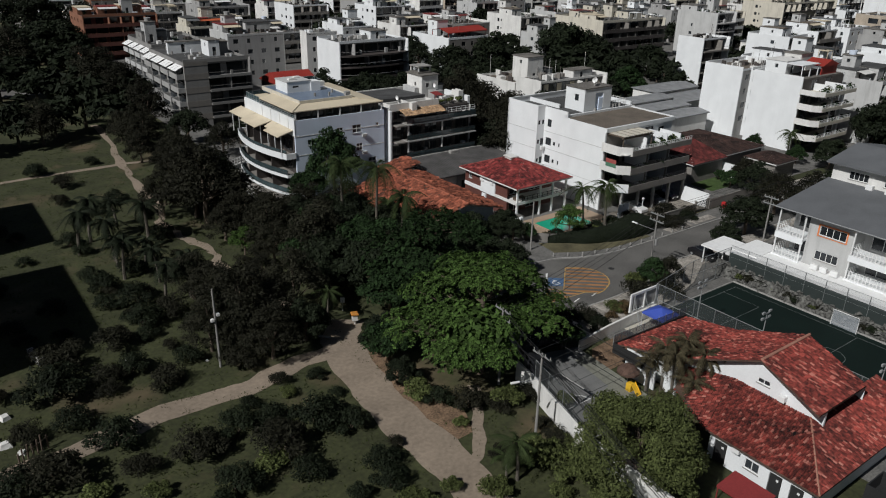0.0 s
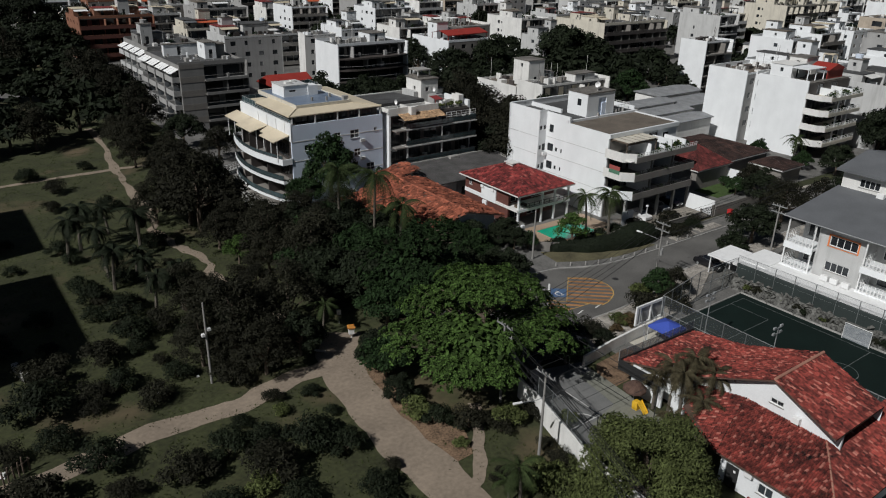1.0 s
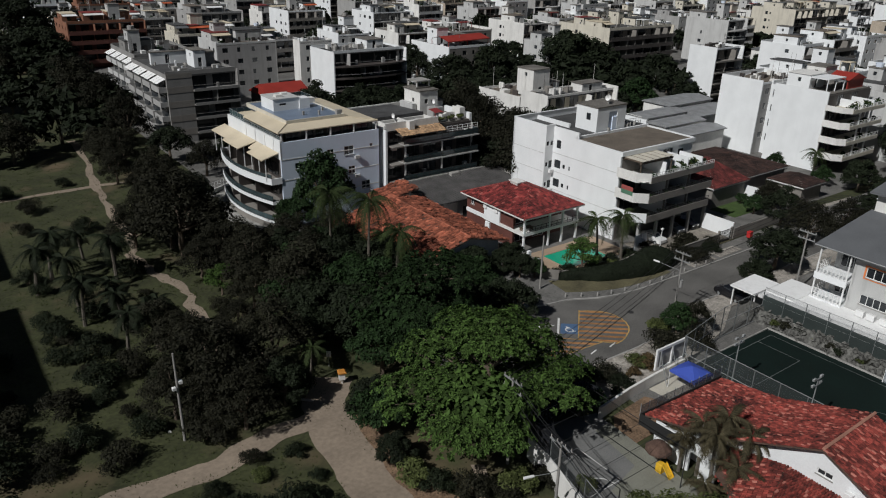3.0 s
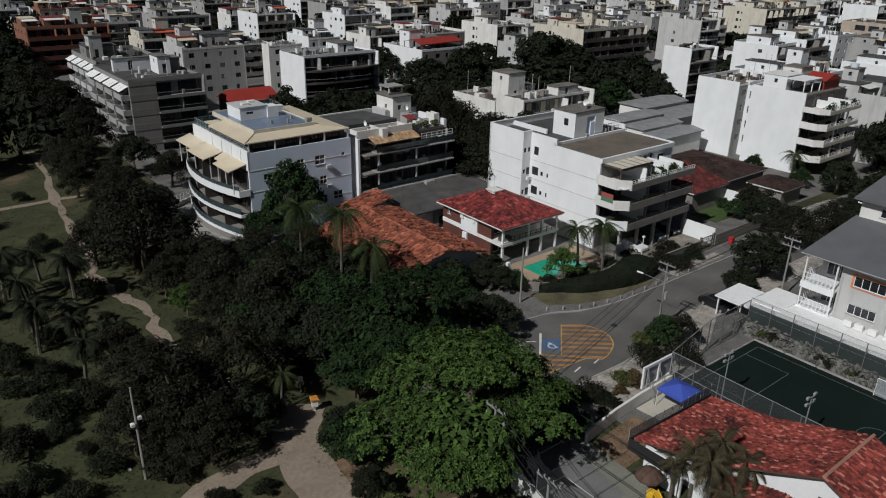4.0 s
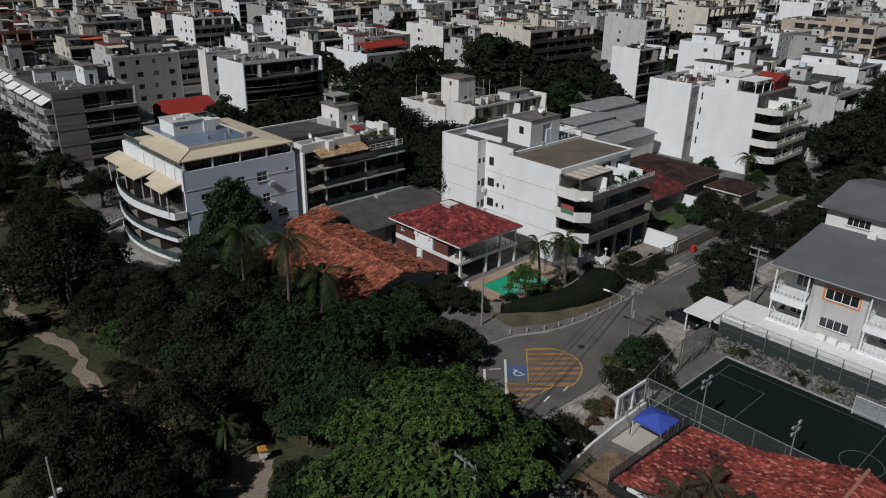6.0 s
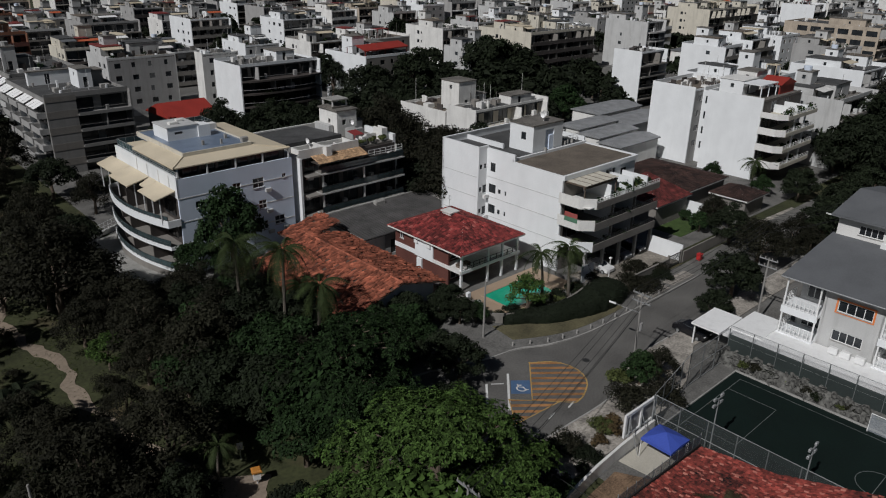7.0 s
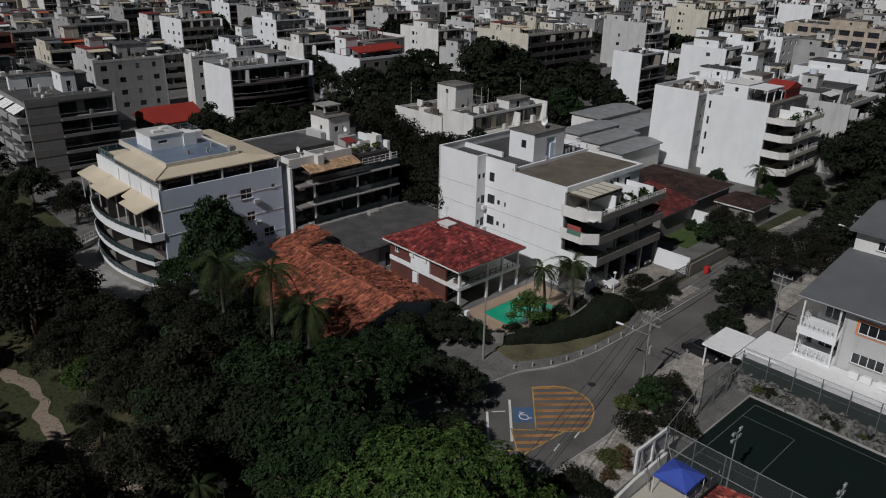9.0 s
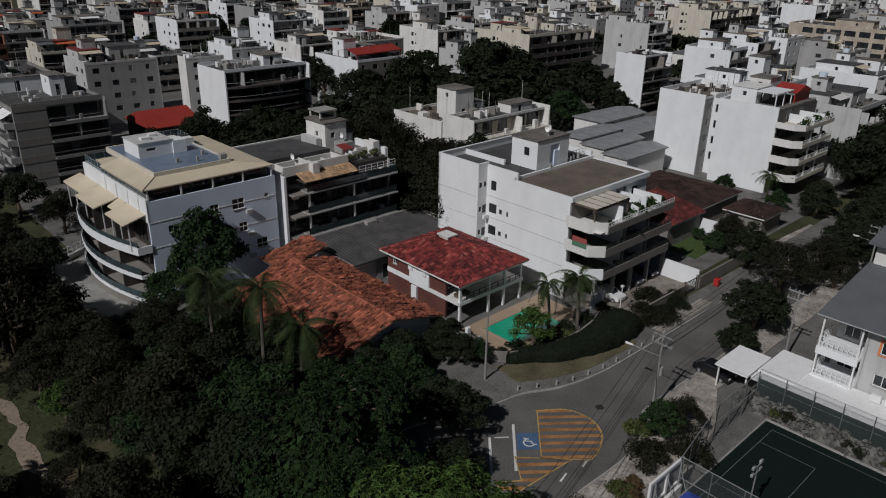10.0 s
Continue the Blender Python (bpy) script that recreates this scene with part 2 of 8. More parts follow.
class M:
    """Collects faces for one mesh."""

    def __init__(self):
        self.v, self.f = [], []

    def quad(self, *p):
        n = len(self.v)
        self.v += [tuple(q) for q in p]
        self.f.append(tuple(range(n, n + len(p))))
        return self

    def box(self, x0, x1, y0, y1, z0, z1, bev=0.0):
        n = len(self.v)
        if bev:
            b = bev
            self.v += [(x0, y0, z0), (x1, y0, z0), (x1, y1, z0), (x0, y1, z0), (x0, y0, z1 - b), (x1, y0, z1 - b), (x1, y1, z1 - b), (x0, y1, z1 - b),
                       (x0 + b, y0 + b, z1), (x1 - b, y0 + b, z1), (x1 - b, y1 - b, z1), (x0 + b, y1 - b, z1)]
            fs = [(3, 2, 1, 0), (0, 1, 5, 4), (1, 2, 6, 5), (2, 3, 7, 6), (3, 0, 4, 7), (4, 5, 9, 8), (5, 6, 10, 9), (6, 7, 11, 10), (7, 4, 8, 11), (8, 9, 10, 11)]
        else:
            self.v += [(x0, y0, z0), (x1, y0, z0), (x1, y1, z0), (x0, y1, z0), (x0, y0, z1), (x1, y0, z1), (x1, y1, z1), (x0, y1, z1)]
            fs = [(3, 2, 1, 0), (4, 5, 6, 7), (0, 1, 5, 4), (1, 2, 6, 5), (2, 3, 7, 6), (3, 0, 4, 7)]
        self.f += [tuple(n + i for i in q) for q in fs]
        return self

    def tube(self, pts, r0, r1=None, k=6):
        r1 = r0 if r1 is None else r1
        pts = [Vector(p) for p in pts]
        n0 = len(self.v)
        for i, p in enumerate(pts):
            d = (pts[min(i + 1, len(pts) - 1)] - pts[max(i - 1, 0)]).normalized()
            a = d.orthogonal().normalized()
            c = d.cross(a)
            r = r0 + (r1 - r0) * i / max(1, len(pts) - 1)
            self.v += [tuple(p + (a * math.cos(q) + c * math.sin(q)) * r) for q in (2 * math.pi * j / k for j in range(k))]
        for i in range(len(pts) - 1):
            for j in range(k):
                a, b = n0 + i * k + j, n0 + i * k + (j + 1) % k
                self.f.append((a, b, b + k, a + k))
        self.f.append(tuple(n0 + (len(pts) - 1) * k + j for j in range(k)))
        self.f.append(tuple(n0 + k - 1 - j for j in range(k)))
        return self

    def prism(self, poly, z0, z1):
        n, k = len(self.v), len(poly)
        self.v += [(x, y, z0) for x, y in poly] + [(x, y, z1) for x, y in poly]
        self.f.append(tuple(n + k + i for i in range(k)))
        self.f.append(tuple(n + k - 1 - i for i in range(k)))
        for i in range(k):
            j = (i + 1) % k
            self.f.append((n + i, n + j, n + k + j, n + k + i))
        return self

    def ribbon(self, pts, z0, z1, th):
        """An upright wall of thickness th along a plan line."""
        ln = [Vector((p[0], p[1], 0)) for p in pts]
        left, right = [], []
        for i, p in enumerate(ln):
            d = (ln[min(i + 1, len(ln) - 1)] - ln[max(i - 1, 0)]).normalized()
            nrm = Vector((-d.y, d.x, 0)) * th / 2
            left.append(p + nrm)
            right.append(p - nrm)
        return self.strip_prism(left, right, z0, z1)

    def strip_prism(self, left, right, z0, z1):
        n, k = len(self.v), len(left)
        for z in (z0, z1):
            self.v += [(p.x, p.y, z) for p in left] + [(p.x, p.y, z) for p in right]
        lo, hi = n, n + 2 * k
        for i in range(k - 1):
            self.f += [(hi + i, hi + i + 1, hi + k + i + 1, hi + k + i), (lo + i, lo + k + i, lo + k + i + 1, lo + i + 1),
                       (lo + i, lo + i + 1, hi + i + 1, hi + i), (lo + k + i + 1, lo + k + i, hi + k + i, hi + k + i + 1)]
        self.f += [(lo, hi, hi + k, lo + k), (lo + k - 1, lo + 2 * k - 1, hi + 2 * k - 1, hi + k - 1)]
        return self

    def mesh(self, name, material, smooth=False, weld=True):
        me = bpy.data.meshes.new(name)
        if weld:
            index, remap, vs = {}, [], []
            for p in self.v:
                k = (round(p[0], 3), round(p[1], 3), round(p[2], 3))
                if k not in index:
                    index[k] = len(vs)
                    vs.append(p)
                remap.append(index[k])
            faces = []
            for f in self.f:
                g = list(dict.fromkeys(remap[i] for i in f))
                if len(g) > 2:
                    faces.append(g)
            me.from_pydata(vs, [], faces)
        else:
            me.from_pydata(self.v, [], self.f)
        me.materials.append(material)
        if smooth:
            me.polygons.foreach_set("use_smooth", [True] * len(me.polygons))
        me.update()
        return me


def thing(name, u, v, z=0.0, label="", category="", group="", turn=0.0, kind=""):
    e = new(name)
    e.matrix_world = Matrix.Translation(W(u, v, z)) @ pose(0, 0, 0, 0, 0, GRID + turn)
    e.empty_display_size = 0.5
    return tagged(e, label, category, group, kind)


def part(name, m, material, parent, label="", smooth=False, kind="", weld=True):
    ob = new(name, m.mesh(name, material, smooth, weld and kind != "stuff"))
    ob.parent = parent
    return tagged(ob, label, "", "", kind)


def share(name, me, parent, m):
    ob = new(name, me)
    ob.parent = parent
    ob.matrix_basis = m
    return ob


def single(name, m, material, label="", category="", group="", kind="", smooth=False, u=0.0, v=0.0, z=0.0, turn=0.0):
    ob = new(name, m.mesh(name, material, smooth))
    ob.matrix_world = Matrix.Translation(W(u, v, z)) @ pose(0, 0, 0, 0, 0, GRID + turn)
    return tagged(ob, label, category, group, kind)


def wall_panel(m, axis, pos, a0, a1, z0, z1, holes, th, sign):
    """An upright wall of thickness th with openings right through it. axis 'x': it runs along x at y = pos; 'y': along y at x = pos.
    sign: on which side of pos the wall's inner face lies. holes: (a, z, width, height)."""
    aa = sorted({a0, a1, *(h[0] for h in holes), *(h[0] + h[2] for h in holes)})
    zz = sorted({z0, z1, *(h[1] for h in holes), *(h[1] + h[3] for h in holes)})
    aa, zz = [a for a in aa if a0 - 1e-6 <= a <= a1 + 1e-6], [z for z in zz if z0 - 1e-6 <= z <= z1 + 1e-6]
    inn = pos + sign * th

    def P(a, off, z):
        return (a, off, z) if axis == "x" else (off, a, z)

    def open_at(i, j):
        if not (0 <= i < len(aa) - 1 and 0 <= j < len(zz) - 1):
            return None
        ca, cz = (aa[i] + aa[i + 1]) / 2, (zz[j] + zz[j + 1]) / 2
        return any(h[0] < ca < h[0] + h[2] and h[1] < cz < h[1] + h[3] for h in holes)

    for i in range(len(aa) - 1):
        for j in range(len(zz) - 1):
            a, b, c, d = aa[i], aa[i + 1], zz[j], zz[j + 1]
            if open_at(i, j):
                continue
            for off in (pos, inn):
                m.quad(P(a, off, c), P(b, off, c), P(b, off, d), P(a, off, d))
            for (ii, jj), e in (((i - 1, j), ((a, c), (a, d))), ((i + 1, j), ((b, c), (b, d))), ((i, j - 1), ((a, c), (b, c))), ((i, j + 1), ((a, d), (b, d)))):
                if open_at(ii, jj) is not False:
                    (p, q), (r, s) = e
                    m.quad(P(p, pos, q), P(r, pos, s), P(r, inn, s), P(p, inn, q))
    return m


def window(parent, axis, pos, sign, a, z, w, h, edge=FRAMEW, pane=GLASSD, bars=1, sill=True):
    """A window set back in its opening: frame with mullions, pane, sill."""
    f = M()

    def bx(mm, a0, a1, z0, z1, l, g):
        if axis == "x":
            mm.box(a0, a1, l, g, z0, z1)
        else:
            mm.box(l, g, a0, a1, z0, z1)

    t = 0.07
    pw = (w - t * (bars + 2)) / (bars + 1)
    lights = [(a + t + k * (pw + t), z + t, pw, h - 2 * t) for k in range(bars + 1)]
    wall_panel(f, axis, pos + sign * 0.06, a, a + w, z, z + h, lights, 0.07, sign)
    win = part("window", f, edge, parent)
    g = M()
    p0, p1 = pos + sign * 0.10, pos + sign * 0.125
    bx(g, a + t * 0.5, a + w - t * 0.5, z + t * 0.5, z + h - t * 0.5, min(p0, p1), max(p0, p1))
    part("pane", g, pane, win)
    if sill:
        s = M()
        q0, q1 = pos - sign * 0.08, pos + sign * 0.05
        bx(s, a - 0.08, a + w + 0.08, z - 0.07, z - 0.003, min(q0, q1), max(q0, q1))
        part("sill", s, KERB, win)
    return win


def rail(parent, pts, z, h=1.0, step=1.2, material=FRAMEW, name="railing", pane=None):
    """A railing with posts, top and mid rail along a plan line; glass or bars between."""
    m = M()
    for (x0, y0), (x1, y1) in zip(pts, pts[1:]):
        L = math.hypot(x1 - x0, y1 - y0)
        n = max(1, round(L / step))
        for k in range(n + 1):
            x, y = x0 + (x1 - x0) * k / n, y0 + (y1 - y0) * k / n
            m.box(x - 0.03, x + 0.03, y - 0.03, y + 0.03, z, z + h)
    for hh in (h, h * 0.5, 0.12):
        m.tube([(x, y, z + hh) for x, y in pts], 0.035, k=5)
    r = part(name, m, material, parent)
    if pane:
        g = M()
        g.ribbon(pts, z + 0.1, z + h - 0.05, 0.02)
        part("pane", g, pane, r)
    return r


def slope_tiles(m, p00, p10, p11, p01, col=0.42, row=0.55, rise=0.09, jit=0.0, rnd=None, gap=0.0):
    """Barrel tiles over a roof plane: eave p00-p10, ridge p01-p11 (either may shrink to a point)."""
    rnd = rnd or random
    p00, p10, p11, p01 = map(Vector, (p00, p10, p11, p01))
    e = (p10 - p00)
    ex = e.normalized()
    mid = (p01 + p11) / 2 - (p00 + p10) / 2
    up = (mid - ex * mid.dot(ex))
    S = up.length
    up = up.normalized()
    nrm = ex.cross(up)
    if nrm.z < 0:
        nrm = -nrm
    rows = max(1, round(S / row))
    rh = S / rows
    a01, a11 = (p01 - p00).dot(ex), (p11 - p00).dot(ex)
    L = e.length
    for j in range(rows):
        t = (j + 0.5) / rows
        lo, hi = a01 * t, L + (a11 - L) * t
        n = int((hi - lo) / col)
        if n < 1:
            continue
        c = (hi - lo) / n
        for i in range(n):
            if gap and rnd.random() < gap:
                continue
            x = lo + (i + 0.5) * c
            o = p00 + ex * x + up * (j * rh)
            dz = rnd.uniform(-jit, jit)
            r = rise * rnd.uniform(0.75, 1.2)
            lift0, lift1 = nrm * (0.05 + dz), nrm * (0.005 + dz)
            prof = ((-0.5, 0.0), (-0.28, 0.8), (0.0, 1.1), (0.28, 0.8), (0.5, 0.0))
            sk = rnd.uniform(-jit, jit)
            bot = [o + ex * (q * c + sk) + nrm * (r * s) + lift0 for q, s in prof]
            top = [o + ex * (q * c - sk) + up * (rh * 1.05) + nrm * (r * s) + lift1 for q, s in prof]
            n0 = len(m.v)
            m.v += [tuple(b) for b in bot] + [tuple(b) for b in top]
            m.f += [(n0 + k, n0 + k + 1, n0 + k + 6, n0 + k + 5) for k in range(4)]
            m.f.append((n0, n0 + 1, n0 + 2, n0 + 3, n0 + 4))
    return m


def hip_roof(parent, x0, x1, y0, y1, ze, zr, material, ridge_axis="x", inset=None, name="roof", jit=0.0, thick=0.18, board=WHITE2, hips=True, rnd=None):
    """A hipped tile roof: deck, tiles on four slopes, ridge and hip caps, fascia."""
    w, d = x1 - x0, y1 - y0
    ins = inset if inset is not None else min(w, d) / 2
    if ridge_axis == "x":
        r0, r1 = (x0 + ins, (y0 + y1) / 2, zr), (x1 - ins, (y0 + y1) / 2, zr)
    else:
        r0, r1 = ((x0 + x1) / 2, y0 + ins, zr), ((x0 + x1) / 2, y1 - ins, zr)
    a, b, c, dd = (x0, y0, ze), (x1, y0, ze), (x1, y1, ze), (x0, y1, ze)
    deck = M()
    if ridge_axis == "x":
        planes = [(a, b, r1, r0), (b, c, r1, r1), (c, dd, r0, r1), (dd, a, r0, r0)]
    else:
        planes = [(a, b, r0, r0), (b, c, r1, r0), (c, dd, r1, r1), (dd, a, r0, r1)]
    for p in planes:
        q = [p[0], p[1], p[2]] + ([p[3]] if p[3] != p[2] else [])
        deck.quad(*q)
    deck.box(x0, x1, y0, y1, ze - thick, ze - 0.005)
    roof = part(name, deck, board, parent)
    t = M()
    for p in planes:
        slope_tiles(t, *p, jit=jit, rnd=rnd)
    part("tiles", t, material, roof, kind="stuff")
    cap = M()
    if r0 != r1:
        cap.tube([r0, r1], 0.14, k=6)
    if hips:
        for p, q in ((a, r0), (dd, r0) if ridge_axis == "x" else (b, r0), (b, r1) if ridge_axis == "x" else (c, r1), (c, r1) if ridge_axis == "x" else (dd, r1)):
            cap.tube([p, q], 0.12, k=6)
    if cap.f:
        part("ridge_cap", cap, material, roof)
    return roof

# ---- ground, roads, paths ----
def sheet(name, poly, z0, z1, material, label, u=0, v=0):
    m = M()
    m.prism(poly, z0, z1)
    return single(name, m, material, label, kind="structure", u=u, v=v)


g = M()
g.prism([(-1500, -1500), (1500, -1500), (1500, 1500), (-1500, 1500)], -1.0, -0.06)
single("ground", g, MEADOW, "rough grass and bare earth of the park", kind="structure")


def smooth_line(pts, n=6):
    """A rounded line through plan points."""
    out = []
    for i in range(len(pts) - 1):
        p0, p1, p2, p3 = (Vector(pts[max(0, min(len(pts) - 1, k))]) for k in (i - 1, i, i + 1, i + 2))
        for k in range(n):
            t = k / n
            out.append(0.5 * ((2 * p1) + (p2 - p0) * t + (2 * p0 - 5 * p1 + 4 * p2 - p3) * t * t + (3 * p1 - p0 - 3 * p2 + p3) * t ** 3))
    out.append(Vector(pts[-1]))
    return [(p[0], p[1]) for p in out]


def path_strip(name, pts, width, material, label, z=-0.03, ragged=0.35, seed=1):
    rnd = random.Random(seed)
    line = smooth_line(pts, 8)
    left, right = [], []
    for i, p in enumerate(line):
        q, r = Vector(line[max(0, i - 1)]), Vector(line[min(len(line) - 1, i + 1)])
        d = (r - q).normalized()
        nrm = Vector((-d.y, d.x))
        wl, wr = (ragged * (0.6 * math.sin(0.45 * i + ph) + 0.4 * math.sin(1.1 * i + 2 * ph) + rnd.uniform(-0.25, 0.25)) for ph in (seed, seed + 2.0))
        left.append((Vector(p) + nrm * (width / 2 + wl)).to_3d())
        right.append((Vector(p) - nrm * (width / 2 + wr)).to_3d())
    m = M()
    m.strip_prism(left, right, -0.07, z)
    return single(name, m, material, label, kind="structure")


path_strip("dirt_path_main", [(35.5, 64), (33, 60), (31, 52), (30.7, 44), (30.6, 36), (30.2, 28), (29, 18), (27, 8)], 4.3, DIRT, "pale trodden dirt track through the grass")
path_strip("dirt_path_branch", [(31.5, 58.8), (26, 58.2), (20, 57.2), (12, 57.4), (4, 56.2), (-4, 55), (-14, 52)], 2.6, DIRT, "sandy dirt track branching through bushes", -0.025, seed=2)
path_strip("dirt_path_side", [(32.2, 35.5), (34.5, 37.6), (37, 41), (39.6, 44.8)], 1.1, DIRT, "narrow trodden path to the trees", -0.02, 0.15, 3)
path_strip("dirt_path_far", [(-10, 139.5), (9, 140.3), (21, 141.2), (33, 140.9), (42, 139)], 1.3, DIRT, "thin dirt trail across the meadow", -0.02, 0.25, 4)
path_strip("dirt_path_north", [(33, 64), (31, 74), (28.9, 84.5), (29.9, 90), (29, 96), (27.8, 101), (27.4, 106), (28.5, 112), (29.7, 129.5), (30, 140), (32, 154.7), (33, 176)], 1.25, DIRT, "bare dirt trail along the wood", -0.018, 0.5, 5)
path_strip("leaf_litter", [(33.6, 57), (33.6, 50), (33.9, 44), (34.2, 39)], 3.0, DRYDIRT, "brown leaf litter beside the track", -0.04, 0.6, 6)
sheet("road_beach", [(-160, 219), (44, 222), (44, 231), (-160, 228)], -0.05, 0.0, ASPHALT, "asphalt road along the park's far edge")
sheet("pavement_beach", [(-160, 215.5), (44, 218.5), (44, 222), (-160, 219)], -0.05, 0.12, PAVE, "concrete pavement of the far road")

# city floor
sheet("pavement_city", [(47, 66), (700, 66), (700, 520), (47, 520)], -0.055, -0.012, PAVE, "paved yards between the buildings")
sheet("pavement_south", [(58, -20), (200, -20), (200, 50), (58, 50)], -0.055, -0.016, PAVE, "paved yards of the school and club")

ROAD_FAR = smooth_line([(46, 66.5), (56, 66), (64.2, 63.4), (68.4, 62.6), (72.2, 60.8), (77.5, 59.7), (84.9, 59.5), (100, 59.4), (130, 59.4), (170, 59.4)], 4) + [(420, 59.4)]
ROAD_NEAR = smooth_line([(46, 52.5), (56, 50.5), (62, 50.2), (68, 50.2), (72, 51.2), (75, 53), (84.8, 53), (97, 53), (130, 53)], 4) + [(420, 53)]
m = M()
m.prism(ROAD_FAR[::-1] + ROAD_NEAR, -0.05, 0.0)
single("road", m, ASPHALT, "worn grey asphalt street ending in a turning place", kind="structure")
m = M()
m.prism(ROAD_FAR + [(420, 63), (86, 63), (77, 63.5), (73, 65), (69, 67.5), (46, 69.5)], -0.05, 0.13)
single("pavement_far", m, PAVE, "grey concrete pavement with patches of grass", kind="structure")
m = M()
m.prism(ROAD_NEAR[::-1] + [(46, 48), (56, 45.2), (70, 45.2), (78, 47), (84, 50), (420, 50)], -0.05, 0.10)
single("pavement_near", m, GRAVEL, "dusty broken pavement beside the street", kind="structure")
for nm, line, s in (("kerb_far", ROAD_FAR, 1), ("kerb_near", ROAD_NEAR, -1)):
    m = M()
    m.ribbon([(p[0], p[1] + s * 0.07) for p in line[:-1]], -0.04, 0.155, 0.16)
    single(nm, m, KERB, "worn kerb stones", kind="structure")
sheet("verge", smooth_line([(69.5, 64.3), (73, 62.4), (77, 61.1), (82, 60.7), (86, 60.7)], 3) + [(86, 63.2), (77, 64.2), (73, 66.2), (70, 68)], 0.10, 0.17, surf("dry_grass", (0.115, 0.103, 0.056), rough=0.95, var=0.4, fine=5, bump=0.4), "dry grass verge behind the kerb")

# cross streets of the city
for k, uu in enumerate((126, 222, 318, 414)):
    sheet("road_cross_%d" % (k + 1), [(uu, 100), (uu + 8, 100), (uu + 8, 520), (uu, 520)], -0.05, 0.006, ASPHALT, "asphalt side street between apartment blocks")
for k, vv in enumerate((142, 222, 302, 382)):
    sheet("road_row_%d" % (k + 1), [(47, vv), (600, vv), (600, vv + 8), (47, vv + 8)], -0.05, 0.002, ASPHALT, "asphalt street between apartment blocks")

# painted markings
def marking(name, polys, material, label, z=0.004):
    m = M()
    for p in polys:
        m.prism(p, -0.002, z)
    return single(name, m, material, label, kind="structure")


# hatched no-parking area: outline, bars

def clip_bar(x0, x1, poly):
    """The part of a convex plan polygon between two lines of constant u' (rotated axis)."""
    def cut(pts, val, keep):
        res = []
        for a, b in zip(pts, pts[1:] + pts[:1]):
            fa, fb = (a[1] - val) * keep, (b[1] - val) * keep
            if fa >= 0:
                res.append(a)
            if fa * fb < 0:
                t = fa / (fa - fb)
                res.append((a[0] + (b[0] - a[0]) * t, a[1] + (b[1] - a[1]) * t))
        return res
    return cut(cut(poly, x0, 1), x1, -1)


def world_poly(pts):
    return [(x * CU + y * SU, -x * SU + y * CU) for x, y in pts]


hatch = [(13.1, 89.2)] + smooth_line([(13.1, 89.2), (16.0, 89.3), (18.0, 87.7), (18.5, 85.4), (17.6, 83.0), (16.6, 81.8)], 5)[1:] + [(12.3, 82.2)]
hatch2 = [(12.3, 82.2), (14.9, 81.9), (9.6, 78.0), (8.2, 77.0), (8.0, 79.2), (10.1, 79.4), (10.0, 82.4)]
bars = []
for hp, y0, y1 in ((hatch, 81.9, 89.2), (hatch2[:1] + hatch2[1:], 77.1, 82.3)):
    y = y0 + 0.15
    while y < y1:
        c = clip_bar(y, y + 0.42, hp)
        if len(c) > 2:
            bars.append(world_poly(c)[::1])
        y += 0.98
marking("hatch_bars", bars, OCHRE, "worn ochre hatching painted on the asphalt")
m = M()
m.ribbon(world_poly(hatch + hatch[:1]), -0.002, 0.008, 0.13)
m.ribbon(world_poly(hatch2 + hatch2[:1]), -0.002, 0.008, 0.12)
single("hatch_outline", m, YELLOW, "yellow painted outline of the hatched area", kind="structure")
m = M()
for p in world_poly(hatch)[::2] + world_poly(hatch2):
    m.box(p[0] - 0.09, p[0] + 0.09, p[1] - 0.09, p[1] + 0.09, 0.0, 0.06, 0.03)
single("road_studs", m, YELLOW, "small yellow road studs round the hatching", kind="structure")
marking("bay_blue", [world_poly([(10.35, 83.4), (12.35, 83.4), (12.6, 85.8), (10.6, 85.8)])], BLUEP, "blue painted square of the disabled bay")
marking("bay_line_1", [world_poly([(9.7, 80.6), (9.95, 80.6), (10.6, 87.1), (10.35, 87.1)])], WPAINT, "white painted parking bay line")
marking("bay_line_2", [world_poly([(7.55, 80.2), (7.78, 80.2), (8.15, 85.2), (7.92, 85.2)])], WPAINT, "white painted parking bay line")
marking("bay_line_3", [world_poly([(8.5, 85.1), (9.8, 85.15), (9.8, 85.3), (8.5, 85.25)])], WPAINT, "short white painted dash")
m = M()
sym = [[(11.2, 85.1), (11.25, 84.6), (11.75, 84.55), (11.95, 84.05), (12.2, 84.1)],
       [(11.75 + 0.5 * math.cos(a) - 0.2, 84.35 + 0.5 * math.sin(a)) for a in np.linspace(1.9, 5.9, 14)], [(11.2, 84.95), (11.6, 84.9)]]
for ln in sym:
    m.ribbon(world_poly(ln), 0.0, 0.012, 0.13)
single("wheelchair_sign", m, WPAINT, "white painted wheelchair symbol", kind="structure")
marking("lane_dashes", [world_poly([(x, y), (x + 0.12, y - 0.1), (x + 0.85, y + 0.9), (x + 0.72, y + 1.0)]) for x, y in ((13.3, 79.2), (15.6, 81.0), (11.4, 76.6))], WPAINT, "worn white lane dashes")
m = M()
m.prism([(19.35 + 0.42 * math.cos(a), 89.6 + 0.42 * math.sin(a)) for a in np.linspace(0, 6.283, 17)[:-1]], -0.002, 0.012)
ob = single("manhole_cover", m, BLACKM, "dark round manhole cover", kind="structure")
ob.matrix_world = Matrix.Identity(4)

